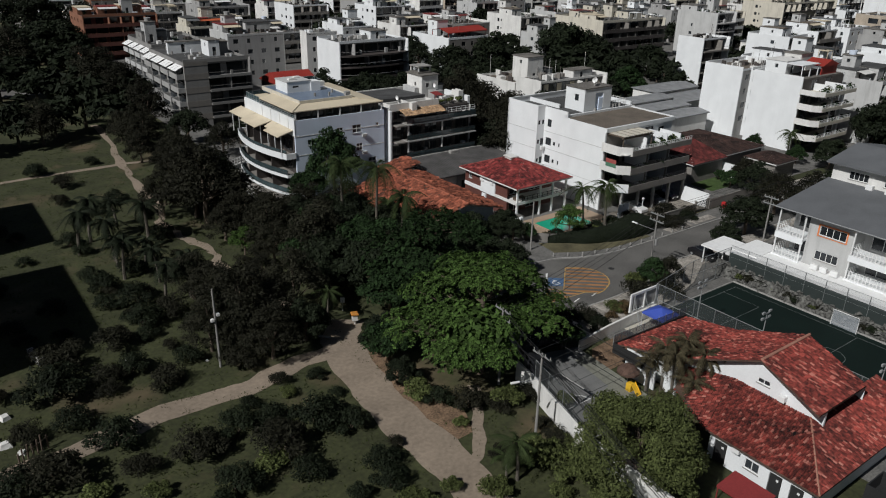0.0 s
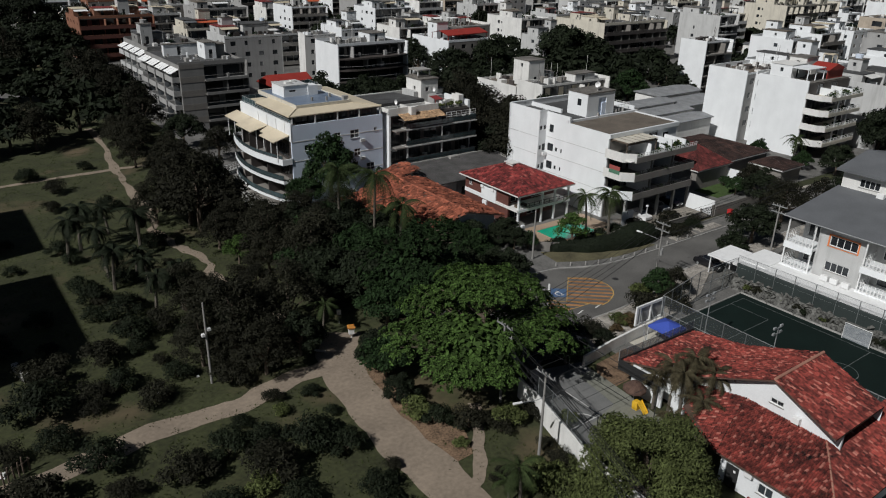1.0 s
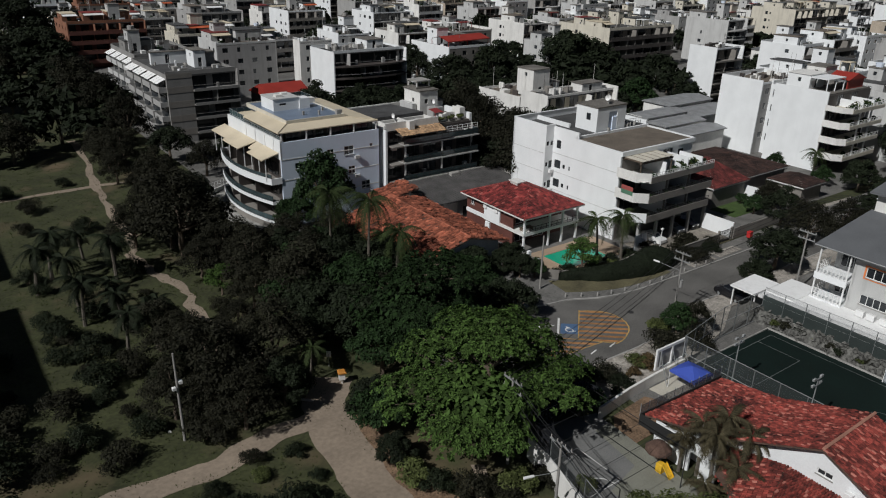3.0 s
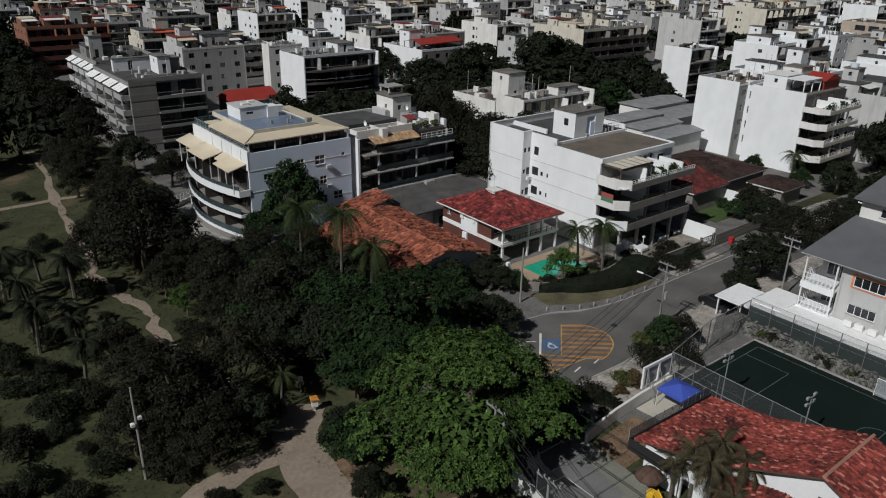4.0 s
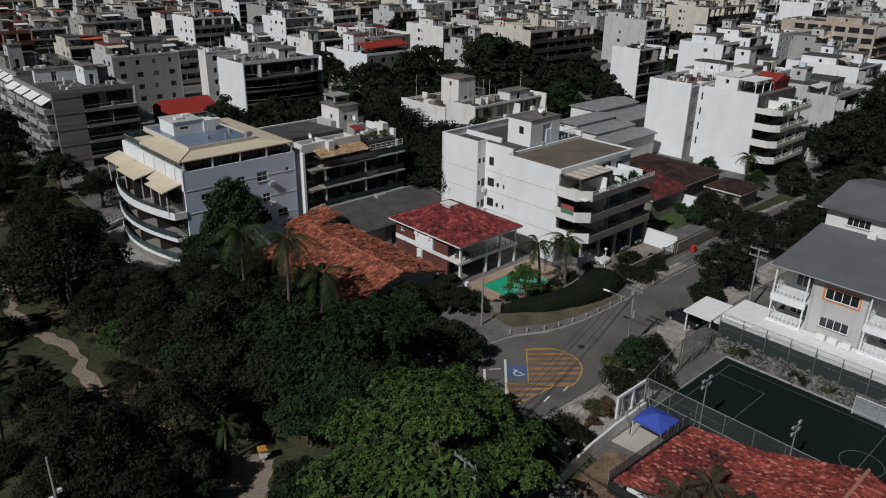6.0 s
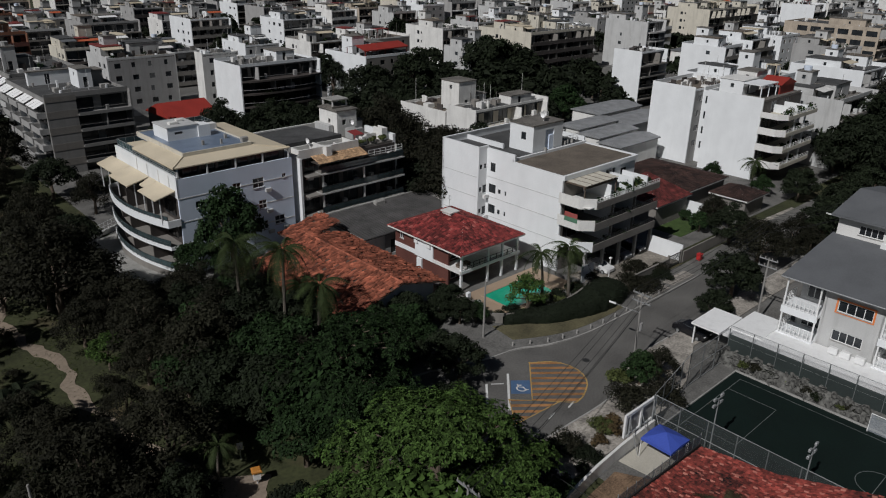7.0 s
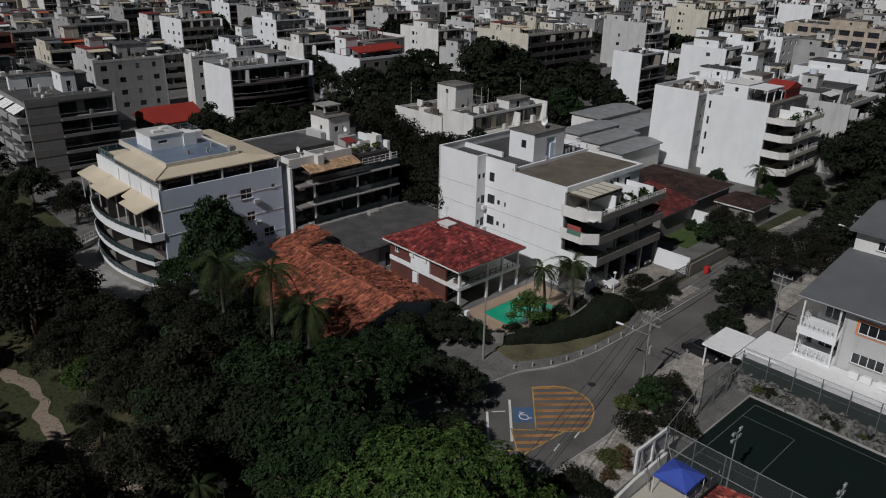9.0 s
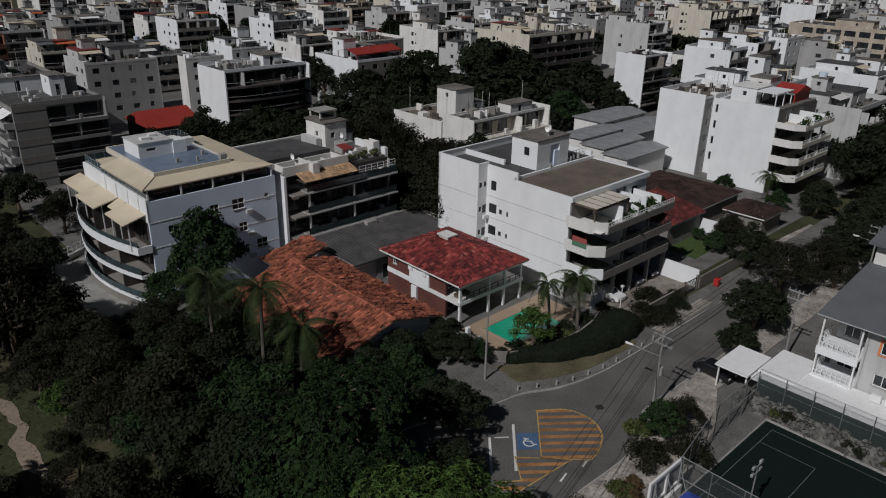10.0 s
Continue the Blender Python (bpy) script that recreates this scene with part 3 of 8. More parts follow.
# kerbside bollards
bol = M()
bol.tube([(0, 0, 0.12), (0, 0, 0.55), (0, 0, 0.62)], 0.11, 0.08, 8)
first = single("bollard", bol, KERB, "short grey concrete bollard behind the kerb", "bollard", "kerb bollards", u=68.5, v=63.4)
for u_, v_ in ((70.3, 62.4), (72.2, 61.4), (74.1, 60.8), (76.2, 60.4), (78.4, 60.1), (80.6, 59.95), (83, 59.9), (85.4, 59.9), (87.8, 59.9), (90.2, 59.9), (92.6, 59.9)):
    copy_thing(first, Matrix.Translation(W(u_, v_, 0)) @ pose(0, 0, 0, 0, 0, 40))

# ---- house with the red hipped roof ----
h = thing("house", 73.0, 76.4, 0, "two-storey brown house with red hipped tile roof and veranda", "house")
wl = M()
wall_panel(wl, "y", 0.6, 3.2, 14.0, 0, 5.4, [(8.3, 0.9, 1.2, 1.2), (12.2, 3.9, 0.8, 0.9)], 0.25, 1)
wall_panel(wl, "x", 4.2, 0.85, 11.2, 0, 5.4, [(2.0, 0.2, 2.2, 2.2), (5.6, 0.2, 2.2, 2.2), (2.0, 3.0, 2.2, 2.1), (6.2, 3.0, 2.6, 2.1)], 0.25, 1)
wl.box(11.2, 11.45, 4.2, 14.0, 0, 5.4)
wl.box(0.85, 11.2, 13.75, 14.0, 0, 5.4)
part("wall", wl, BROWNW, h)
for a, z, w, hh in ((2.0, 0.2, 2.2, 2.2), (5.6, 0.2, 2.2, 2.2), (2.0, 3.0, 2.2, 2.1), (6.2, 3.0, 2.6, 2.1)):
    window(h, "x", 4.2, 1, a, z, w, hh, sill=False)
window(h, "y", 0.6, 1, 8.3, 0.9, 1.2, 1.2)
window(h, "y", 0.6, 1, 12.2, 3.9, 0.8, 0.9)
m = M()
m.box(0.45, 0.598, 9.6, 13.95, 2.55, 3.15)
part("band", m, WHITE, h, "white painted band")
m = M()
m.box(0.40, 0.597, 6.0, 9.6, 2.5, 5.0, 0.03)
part("panel", m, WHITE, h, "white shutter panel")
m = M()
m.box(0.35, 0.597, 8.2, 9.2, 0.0, 2.3, 0.03)
part("shutter", m, WHITE, h)
m = M()
m.box(0.5, 11.6, 0.7, 4.2, 2.55, 2.8)
m.box(0.35, 0.6, 0.7, 6.0, 2.55, 2.95)
part("veranda_slab", m, WHITE2, h, "white edged veranda floor")
m = M()
m.box(0.5, 11.6, 0.62, 0.72, 2.5, 2.95)
part("veranda_beam", m, WHITE, h)
for px in (0.75, 5.6, 8.3, 11.3):
    m = M()
    m.box(px - 0.14, px + 0.14, 0.75, 1.03, 0, 5.25)
    part("post", m, WHITE, h)
rail(h, [(0.7, 0.8), (11.4, 0.8)], 2.8, 0.85, 1.1, BLACKM)
bn = thing("bench", 73.0, 76.4, 0, "dark slatted wooden bench on the veranda", "bench")
for i in range(6):
    m = M()
    m.box(1.2, 3.2, 1.6 + i * 0.16, 1.7 + i * 0.16, 3.2, 3.26)
    part("slat", m, BARK, bn)
for x in (1.3, 3.0):
    m = M()
    m.box(x, x + 0.1, 1.6, 2.5, 2.8, 3.2)
    part("leg", m, BARK, bn)
hip_roof(h, -0.25, 11.8, 0.0, 14.7, 5.45, 7.7, TILE_RED, "y", 5.6, rnd=random.Random(4))
m = M()
m.box(5.0, 6.3, 7.6, 9.2, 6.9, 7.85, 0.06)
m.box(4.8, 6.5, 7.4, 9.4, 7.85, 8.0)
part("chimney", m, WHITE2, h, "white weathered chimney box")
for a in (8.9, 6.4):
    m = M()
    m.box(0.2, 0.6, a, a + 0.7, 4.35, 4.85, 0.04)
    part("air_conditioner", m, FRAMEW, h)
aer = M()
aer.tube([(6.4, 9.3, 7.4), (6.4, 9.3, 9.8)], 0.025)
for k in range(4):
    aer.tube([(6.0, 9.3, 9.1 + k * 0.2), (6.8, 9.3, 9.1 + k * 0.2)], 0.015)
part("aerial", aer, STEEL, h)

# pool terrace
sheet("pool_terrace", [(72.2, 68.6), (86.8, 69.0), (86.8, 76.2), (72.2, 76.2)], -0.02, 0.10, POOLDECK, "beige stone pool terrace")
pl = thing("swimming_pool", 75.0, 69.4, 0.0, "rectangular pool with green water in a stone terrace", "pool")
m = M()
m.box(0, 8.0, 0, 5.0, 0.06, 0.13)
part("water", m, POOL, pl)
m = M()
for b in ((-0.35, 8.35, -0.35, 0.0), (-0.35, 8.35, 5.0, 5.35), (-0.35, 0, 0, 5.0), (8.0, 8.35, 0, 5.0)):
    m.box(*b, 0.05, 0.2, 0.03)
part("coping", m, POOLDECK, pl)
m = M()
m.ribbon(smooth_line([(70.2, 69.6), (72.5, 67.4), (76, 66.2), (80, 65.6), (84, 66), (87, 67)], 5), 0.0, 1.25, 0.22)
single("garden_wall", m, TAUPE, "low curved garden wall behind the hedge", "wall", kind="structure")
m = M()
m.ribbon([(70.2, 69.6), (69.4, 74), (69.4, 77.5)], 0, 2.4, 0.25)
single("gate_wall", m, TAUPE, "dark stained wall beside the gate", "wall", kind="structure")
m = M()
m.box(70.2, 71.3, 71.2, 71.6, 0.0, 1.9, 0.05)
m.box(70.4, 70.9, 72.6, 73.0, 0.0, 2.6, 0.05)
single("white_gate_post", m, WHITE, "white plastered gate posts beside the house", "gate post")

# ---- house with the orange tile roof ----
h = thing("house", 52, 75, 0, "low house under a broad uneven orange tile roof", "house")
m = M()
m.box(1.2, 15.6, 0.8, 20.6, 0, 2.6)
m.box(10.2, 15.6, 20.6, 25.2, 0, 3.7)
m.quad((1.2, 0.8, 2.6), (15.6, 0.8, 2.6), (15.6, 0.8, 4.05), (10.2, 0.8, 5.45))
m.quad((15.6, 0.8, 2.6), (15.6, 20.6, 2.6), (15.6, 20.6, 4.05), (15.6, 0.8, 4.05))
part("wall", m, WHITE2, h)
ORANGE_PLANES = (((0, 20.9, 2.7), (0, 0, 2.7), (10.2, 0, 5.6), (10.2, 20.9, 5.6)), ((16.9, 0, 3.85), (16.9, 20.9, 3.85), (10.2, 20.9, 5.6), (10.2, 0, 5.6)),
                 ((9.2, 26.0, 4.2), (9.2, 21.0, 4.2), (16.4, 21.0, 5.5), (16.4, 26.0, 5.5)))
m = M()
for pl_ in ORANGE_PLANES:
    q_ = [Vector(p) for p in pl_]
    dn = Vector((0, 0, -0.15))
    m.quad(*q_).quad(*(p + dn for p in q_))
    for p, q in zip(q_, q_[1:] + q_[:1]):
        m.quad(p, q, q + dn, p + dn)
roof = part("roof", m, THATCH, h, "dark battens under the tiles")
t = M()
rr = random.Random(11)
for pl_ in ORANGE_PLANES:
    slope_tiles(t, *((x, y, z + 0.04) for x, y, z in pl_), 0.42, 0.66, 0.19, 0.11, rr, 0.07)
part("tiles", t, TILE_ORG, roof, kind="stuff")
m = M()
m.tube([(10.2, 0, 5.72), (10.2, 20.9, 5.72)], 0.16)
part("ridge_cap", m, TILE_ORG, roof)

# ---- shed with dark corrugated roof ----
h = thing("shed", 69.6, 92.3, 0, "long low building with dark corrugated sheet roof", "shed")
m = M()
m.box(0.5, 18, 0.6, 9.0, 0, 3.55)
m.quad((0.5, 0.6, 3.5), (0.5, 9.0, 3.5), (0.5, 9.0, 4.5))
part("wall", m, WHITE2, h, "white gable wall")
m = M()
n = 74
for i in range(n):
    x0, x1 = 18.6 * i / n, 18.6 * (i + 1) / n
    o0, o1 = (0.07 if i % 2 else 0), (0.07 if (i + 1) % 2 else 0)
    m.quad((x0, 0, 3.55 + o0), (x1, 0, 3.55 + o1), (x1, 9.3, 4.6 + o1), (x0, 9.3, 4.6 + o0))
m.box(0, 18.6, 0, 9.3, 3.35, 3.5)
roof = part("roof", m, FIBRE, h)
m = M()
m.box(-0.1, 18.7, 9.25, 9.5, 4.5, 4.8)
m.box(-0.12, 0.02, 0, 9.3, 3.5, 3.7)
m.box(18.55, 18.75, 0, 9.3, 3.5, 4.75)
part("verge", m, CONC, roof, "pale verge capping")
m = M()
m.box(8.5, 10.2, 8.2, 9.0, 4.5, 5.1, 0.1)
part("vent", m, CONC, roof)
m = M()
wall_panel(m, "x", 0.45, 4.0, 17, 0, 3.3, [(5, 0.1, 2, 2.2), (9, 0.8, 2, 1.2), (13, 0.1, 2.4, 2.3)], 0.1, 1)
part("front_wall", m, GREYP, h)
for a, z, w, hh in ((5, 0.1, 2, 2.2), (9, 0.8, 2, 1.2), (13, 0.1, 2.4, 2.3)):
    window(h, "x", 0.45, 1, a, z, w, hh, sill=False)


# ---- white apartment house ----
def ac_unit(parent, x, y, z, dx=0.35, dy=0.8, material=FRAMEW):
    m = M()
    m.box(x, x + dx, y, y + dy, z, z + 0.55, 0.03)
    return part("air_conditioner", m, material, parent)


def dish(parent, x, y, z, r=0.45):
    m = M()
    m.tube([(x, y, z), (x, y, z + 0.9)], 0.03)
    ring = [[(x - 0.25 * q * q - 0.05, y + r * q * math.cos(a), z + 0.95 + r * q * math.sin(a)) for a in np.linspace(0, 6.283, 13)[:-1]] for q in (0.05, 0.6, 1.0)]
    n0 = len(m.v)
    for rg in ring:
        m.v += rg
    for i in range(2):
        for j in range(12):
            m.f.append((n0 + i * 12 + j, n0 + i * 12 + (j + 1) % 12, n0 + (i + 1) * 12 + (j + 1) % 12, n0 + (i + 1) * 12 + j))
    return part("satellite_dish", m, FRAMEW, parent)


def pot_plant(parent, x, y, z, s=0.5, seed=0, mat=None):
    rnd = random.Random(seed)
    p = M()
    p.tube([(x, y, z), (x, y, z + 0.45)], 0.16, 0.24, 8)
    pot = part("plant_pot", p, CONC, parent)
    m = M()
    for _ in range(60):
        d = Vector((rnd.gauss(0, 1), rnd.gauss(0, 1), abs(rnd.gauss(0, 1)) + 0.3)).normalized()
        c = Vector((x, y, z + 0.45)) + d * s * rnd.uniform(0.4, 1.1)
        a = d.orthogonal().normalized() * 0.13
        b = d.cross(a) + d * 0.1
        m.quad(c - a - b, c + a - b, c + a + b, c - a + b)
    part("leaves", m, mat or LEAF_MID, pot)


wbh = thing("apartment_building", 88.2, 73.4, 0, "white apartment house with curved-in balconies and blank side wall", "apartment building")
W_HOLES = [(12.0, 5.0, 1.35, 1.3), (12.0, 8.1, 1.35, 1.3), (12.2, 11.3, 0.95, 1.3), (11.0, 5.2, 0.5, 0.65), (11.0, 8.3, 0.5, 0.65), (9.9, 5.2, 0.3, 0.65), (9.9, 8.3, 0.3, 0.65)]
m = M()
wall_panel(m, "y", 0, 0.0, 13.9, 0, 13.6, W_HOLES, 0.3, 1)
wall_panel(m, "x", 13.9, -1.7, 0.3, 0, 14.9, [(-1.45, 4.9, 0.5, 0.7), (-1.45, 8.2, 0.5, 0.7), (-1.45, 11.6, 0.5, 0.7), (-0.75, 4.6, 0.75, 1.2), (-0.75, 7.9, 0.75, 1.2), (-0.6, 11.6, 0.5, 0.7)], 0.3, 1)
wall_panel(m, "y", -1.7, 14.2, 21.6, 0, 14.9, [], 0.3, 1)
wall_panel(m, "x", 21.6, -1.7, 16.5, 0, 14.9, [], 0.3, -1)
wall_panel(m, "y", 16.5, 0.0, 21.3, 0, 13.6, [], 0.3, -1)
m.box(0.0, 0.3, 8.6, 13.9, 13.6, 14.6)
part("wall", m, WHITE, wbh)
for a, z, w, hh in W_HOLES:
    window(wbh, "y", 0, 1, a, z, w, hh, BLACKM, sill=False, bars=1 if w > 0.7 else 0)
for a, z, w, hh in [(-1.45, 4.9, 0.5, 0.7), (-1.45, 8.2, 0.5, 0.7), (-1.45, 11.6, 0.5, 0.7), (-0.75, 4.6, 0.75, 1.2), (-0.75, 7.9, 0.75, 1.2), (-0.6, 11.6, 0.5, 0.7)]:
    window(wbh, "x", 13.9, 1, a, z, w, hh, BLACKM, sill=False, bars=0)
for z in (4.0, 7.2):
    ac_unit(wbh, -0.9, 13.3, z, 0.8, 0.4)
for z in (10.4, 7.4, 4.4):
    m = M()
    m.box(-0.035, -0.002, 0, 13.85, z, z + 0.06)
    m.box(-1.735, -1.702, 14.2, 21.6, z, z + 0.06)
    part("joint_line", m, GREYL, wbh)
# front wall set behind the balconies, with glazed openings; its taupe stands in for shade
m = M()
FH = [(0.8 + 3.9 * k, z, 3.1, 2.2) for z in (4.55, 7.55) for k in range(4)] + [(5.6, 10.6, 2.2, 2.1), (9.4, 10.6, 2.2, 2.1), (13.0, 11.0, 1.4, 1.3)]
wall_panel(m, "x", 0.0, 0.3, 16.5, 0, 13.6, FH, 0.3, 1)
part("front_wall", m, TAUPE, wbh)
for a, z, w, hh in FH:
    window(wbh, "x", 0.0, 1, a, z, w, hh, BLACKM, sill=False, bars=2)
# floors and roofs
m = M()
m.box(0.3, 16.2, 0.3, 9.0, 13.3, 13.62)
part("roof", m, ROOFB, wbh, "brown screed roof")
m = M()
m.box(-0.15, 16.7, -0.35, 0.0, 13.05, 13.7)
m.box(16.2, 16.65, 0.0, 9.0, 13.3, 13.75)
m.box(0.0, 16.5, 8.8, 9.1, 13.62, 14.0)
part("roof_edge", m, WHITE, wbh)
m = M()
m.box(0.3, 16.2, 9.1, 21.3, 13.6, 13.9)
m.box(-1.4, 0.3, 14.2, 21.3, 13.6, 13.9)
part("rear_roof", m, ROOFD, wbh, "dark felt roof behind a parapet")
m = M()
m.box(-1.7, 16.5, 21.3, 21.62, 14.3, 14.95)
m.box(16.2, 16.52, 9.1, 21.3, 13.6, 14.6)
m.box(3.2, 3.5, 13.9, 21.3, 13.9, 14.6)
part("parapet", m, WHITE, wbh)
m = M()
wall_panel(m, "y", 4.6, 9.4, 13.9, 13.6, 17.7, [(10.8, 15.6, 0.9, 1.1)], 0.25, 1)
wall_panel(m, "x", 9.4, 4.85, 11.2, 13.6, 17.7, [(7.3, 13.7, 1.9, 3.2)], 0.25, 1)
m.box(10.95, 11.2, 9.65, 13.9, 13.6, 17.7)
m.box(4.85, 10.95, 13.65, 13.9, 13.6, 17.7)
tw = part("stair_tower", m, WHITE, wbh)
m = M()
m.box(4.5, 11.3, 9.3, 14.0, 17.7, 17.9)
part("tower_roof", m, ROOFC, tw)
m = M()
m.box(7.2, 9.2, 9.55, 9.62, 13.65, 16.95)
m.box(8.2, 9.15, 9.42, 9.55, 13.65, 16.0)
part("door", m, BLUEGREY, tw, "grey-blue metal door")
window(wbh, "y", 4.6, 1, 10.8, 15.6, 0.9, 1.1, BLACKM, sill=False, bars=0)
dish(wbh, 8.0, 10.5, 17.9)
dish(wbh, 8.9, 11.0, 17.9)
dish(wbh, 12.8, 14.0, 15.0, 0.5)
for k, (x, y) in enumerate(((11.6, 9.7), (12.1, 9.6), (13.0, 9.8), (14.0, 9.7), (7.0, 9.0))):
    m = M()
    m.tube([(x, y, 13.7), (x, y, 14.5)], 0.22, 0.2, 8)
    part("roof_vent", m, CONC, wbh)
rail(wbh, [(12.0, 10.2), (16.3, 10.2), (16.3, 14)], 13.9, 1.0, 0.7, WHITE2, "balustrade")
# balconies
for i, z in enumerate((4.4, 7.4, 10.4)):
    m = M()
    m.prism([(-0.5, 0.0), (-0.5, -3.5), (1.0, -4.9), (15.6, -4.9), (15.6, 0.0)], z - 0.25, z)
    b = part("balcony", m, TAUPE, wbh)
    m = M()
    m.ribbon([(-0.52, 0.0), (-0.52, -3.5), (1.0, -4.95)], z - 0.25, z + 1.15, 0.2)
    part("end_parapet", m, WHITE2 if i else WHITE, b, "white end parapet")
    # Street-side parapet coloured darker than the end one for its grazing sun.
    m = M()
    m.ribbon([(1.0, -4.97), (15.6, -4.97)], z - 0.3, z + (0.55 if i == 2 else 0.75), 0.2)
    part("front_parapet", m, TAUPE, b, "front parapet in dark taupe for its weakly lit side")
    r_ = rail(b, [(1.1, -4.95), (15.6, -4.95)], z + (0.5 if i == 2 else 0.7), 0.6, 0.55, FRAMEW if i == 2 else BLACKM)
    # Column colour carries the shade inside the balcony.
    for x in (5.2, 10.3):
        if i < 2:
            m = M()
            m.box(x, x + 0.3, -4.7, -4.4, z, z + 2.75)
            part("column", m, TAUPE, b)
    for x in (5.25, 10.35):
        m = M()
        m.box(x, x + 0.16, -4.7 if i < 2 else -4.0, -0.02, z, z + (2.7 if i < 2 else 1.9))
        part("divider_wall", m, WHITE, b)
    for k in range(4):
        pot_plant(b, 1.5 + 3.4 * k + (0.4 * i), -4.4, z + 0.02, 0.45 + 0.1 * (k % 3), 31 + 5 * i + k)
# pergola over the terrace
m = M()
for k in range(10):
    x = 0.4 + 0.72 * k
    m.box(x, x + 0.16, -3.4, -0.05, 12.75, 12.95)
m.box(0.2, 7.5, -3.4, -3.2, 12.55, 12.76)
m.box(0.2, 7.5, -0.4, -0.25, 12.55, 12.76)
pg = part("pergola", m, BARK, wbh, "wooden pergola with strips of canvas")
m = M()
for k in range(5):
    m.box(0.5 + 1.45 * k, 1.7 + 1.45 * k, -3.5, -0.1, 12.96, 12.99)
part("canvas", m, CREAM, pg)
for x in (0.4, 7.2):
    m = M()
    m.box(x, x + 0.14, -3.4, -3.26, 10.4, 12.6)
    part("post", m, BARK, pg)
m = M()
m.quad((8.2, -4.3, 10.4), (8.2, -0.1, 10.4), (8.2, -0.1, 12.6), (8.2, -4.3, 11.6))
m.quad((8.4, -4.3, 10.4), (8.4, -4.3, 11.6), (8.4, -0.1, 12.6), (8.4, -0.1, 10.4))
m.quad((8.2, -4.3, 11.6), (8.2, -0.1, 12.6), (8.4, -0.1, 12.6), (8.4, -4.3, 11.6)).quad((8.2, -4.3, 10.4), (8.2, -4.3, 11.6), (8.4, -4.3, 11.6), (8.4, -4.3, 10.4))
part("terrace_wall", m, WHITE, wbh)
m = M()
m.box(-0.4, 15.5, -4.85, -0.1, 10.405, 10.44)
part("terrace_floor", m, WHITE2, wbh)
m = M()
m.box(13.4, 13.6, -4.3, -0.1, 10.44, 12.0)
part("terrace_screen", m, WHITE, wbh)
m = M()
wall_panel(m, "x", -0.09, 4.6, 16.5, 10.44, 13.04, [(5.6, 10.6, 2.2, 2.1), (9.4, 10.6, 2.2, 2.1), (13.0, 11.0, 1.4, 1.3)], 0.08, 1)
part("top_storey_wall", m, WHITE, wbh)
for k in range(7):
    pot_plant(wbh, 8.0 + 1.1 * k, -3.6 + 0.3 * (k % 3), 10.4, 0.6 + 0.15 * (k % 3), 60 + k, LEAF_OLIVE if k % 2 else None)
m = M()
m.box(-0.68, -0.64, -3.3, -1.2, 8.72, 9.35)
fl = part("banner", m, FLAGR, wbh, "red and green banner over the parapet")
m = M()
m.box(-0.68, -0.64, -3.3, -1.2, 8.1, 8.71)
part("green_stripe", m, FLAGG, fl)
# ground floor piers and garage; piers greyed to stand in for shade below
for k in range(5):
    m = M()
    m.box(0.4 + 3.9 * k, 0.8 + 3.9 * k, -4.4, -4.0, 0, 4.15)
    part("pier", m, GREYP, wbh)
m = M()
m.box(-0.5, 2.0, -4.8, -4.6, 0.0, 2.4)
part("garden_screen", m, WHITE, wbh)

# ---- blue-grey apartment house with tan roof ----
bb = thing("apartment_building", 49.5, 104.7, 0, "blue-grey apartment house with tan roof and curved balconies", "apartment building")
m = M()
BH = [(2.2, 9.0, 1.3, 0.9), (7.6, 9.9, 1.2, 1.3), (10.6, 9.9, 1.7, 1.4), (15.2, 10.6, 0.6, 0.6), (11.3, 6.7, 1.2, 1.3), (13.6, 3.9, 1.6, 1.3), (11.3, 3.6, 1.2, 1.3), (7.6, 6.7, 1.2, 1.3), (7.6, 3.6, 1.2, 1.3), (2.2, 5.8, 1.3, 0.9)]
wall_panel(m, "x", 0, 0, 16.9, 0, 12.9, BH, 0.3, 1)
m.box(16.6, 16.9, 0.3, 20.5, 0, 12.9)
m.box(0.3, 16.6, 20.2, 20.5, 0, 12.9)
part("wall", m, BLUEGREY, bb)
for a, z, w, hh in BH:
    window(bb, "x", 0, 1, a, z, w, hh, bars=1)
for k, (x, z) in enumerate(((12.4, 9.1), (12.4, 6.0), (14.9, 3.0), (12.4, 2.9))):
    m = M()
    m.box(x, x + 0.85, -0.36, -0.003, z, z + 0.5, 0.04)
    part("air_conditioner", m, GREYL, bb)
for z in (4.4, 7.4, 10.6):
    m = M()
    m.box(0, 16.9, -0.035, -0.002, z, z + 0.12)
    part("band", m, WHITE2, bb)
BL = [(1.5 + 4.8 * k, z, 3.4, 2.1) for z in (1.6, 4.7, 7.8) for k in range(4)]
m = M()
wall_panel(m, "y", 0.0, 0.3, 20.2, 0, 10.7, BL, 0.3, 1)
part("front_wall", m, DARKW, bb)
for a, z, w, hh in BL:
    window(bb, "y", 0.0, 1, a, z, w, hh, BLACKM, bars=2, sill=False)
m = M()
m.box(-0.05, 0.25, 0.0, 20.6, 10.7, 13.6)
part("terrace_wall", m, WHITE, bb, "long white terrace wall")
rail(bb, [(0.1, 0.2), (0.1, 14)], 13.6, 0.6, 1.2, STEEL, pane=GLASSB)
bow = [(-0.05, 0.0)] + [(-1.7 - 1.9 * math.sin(math.pi * k / 18) ** 0.9, 0.05 + 20.5 * k / 18) for k in range(19)] + [(-0.05, 20.6)]
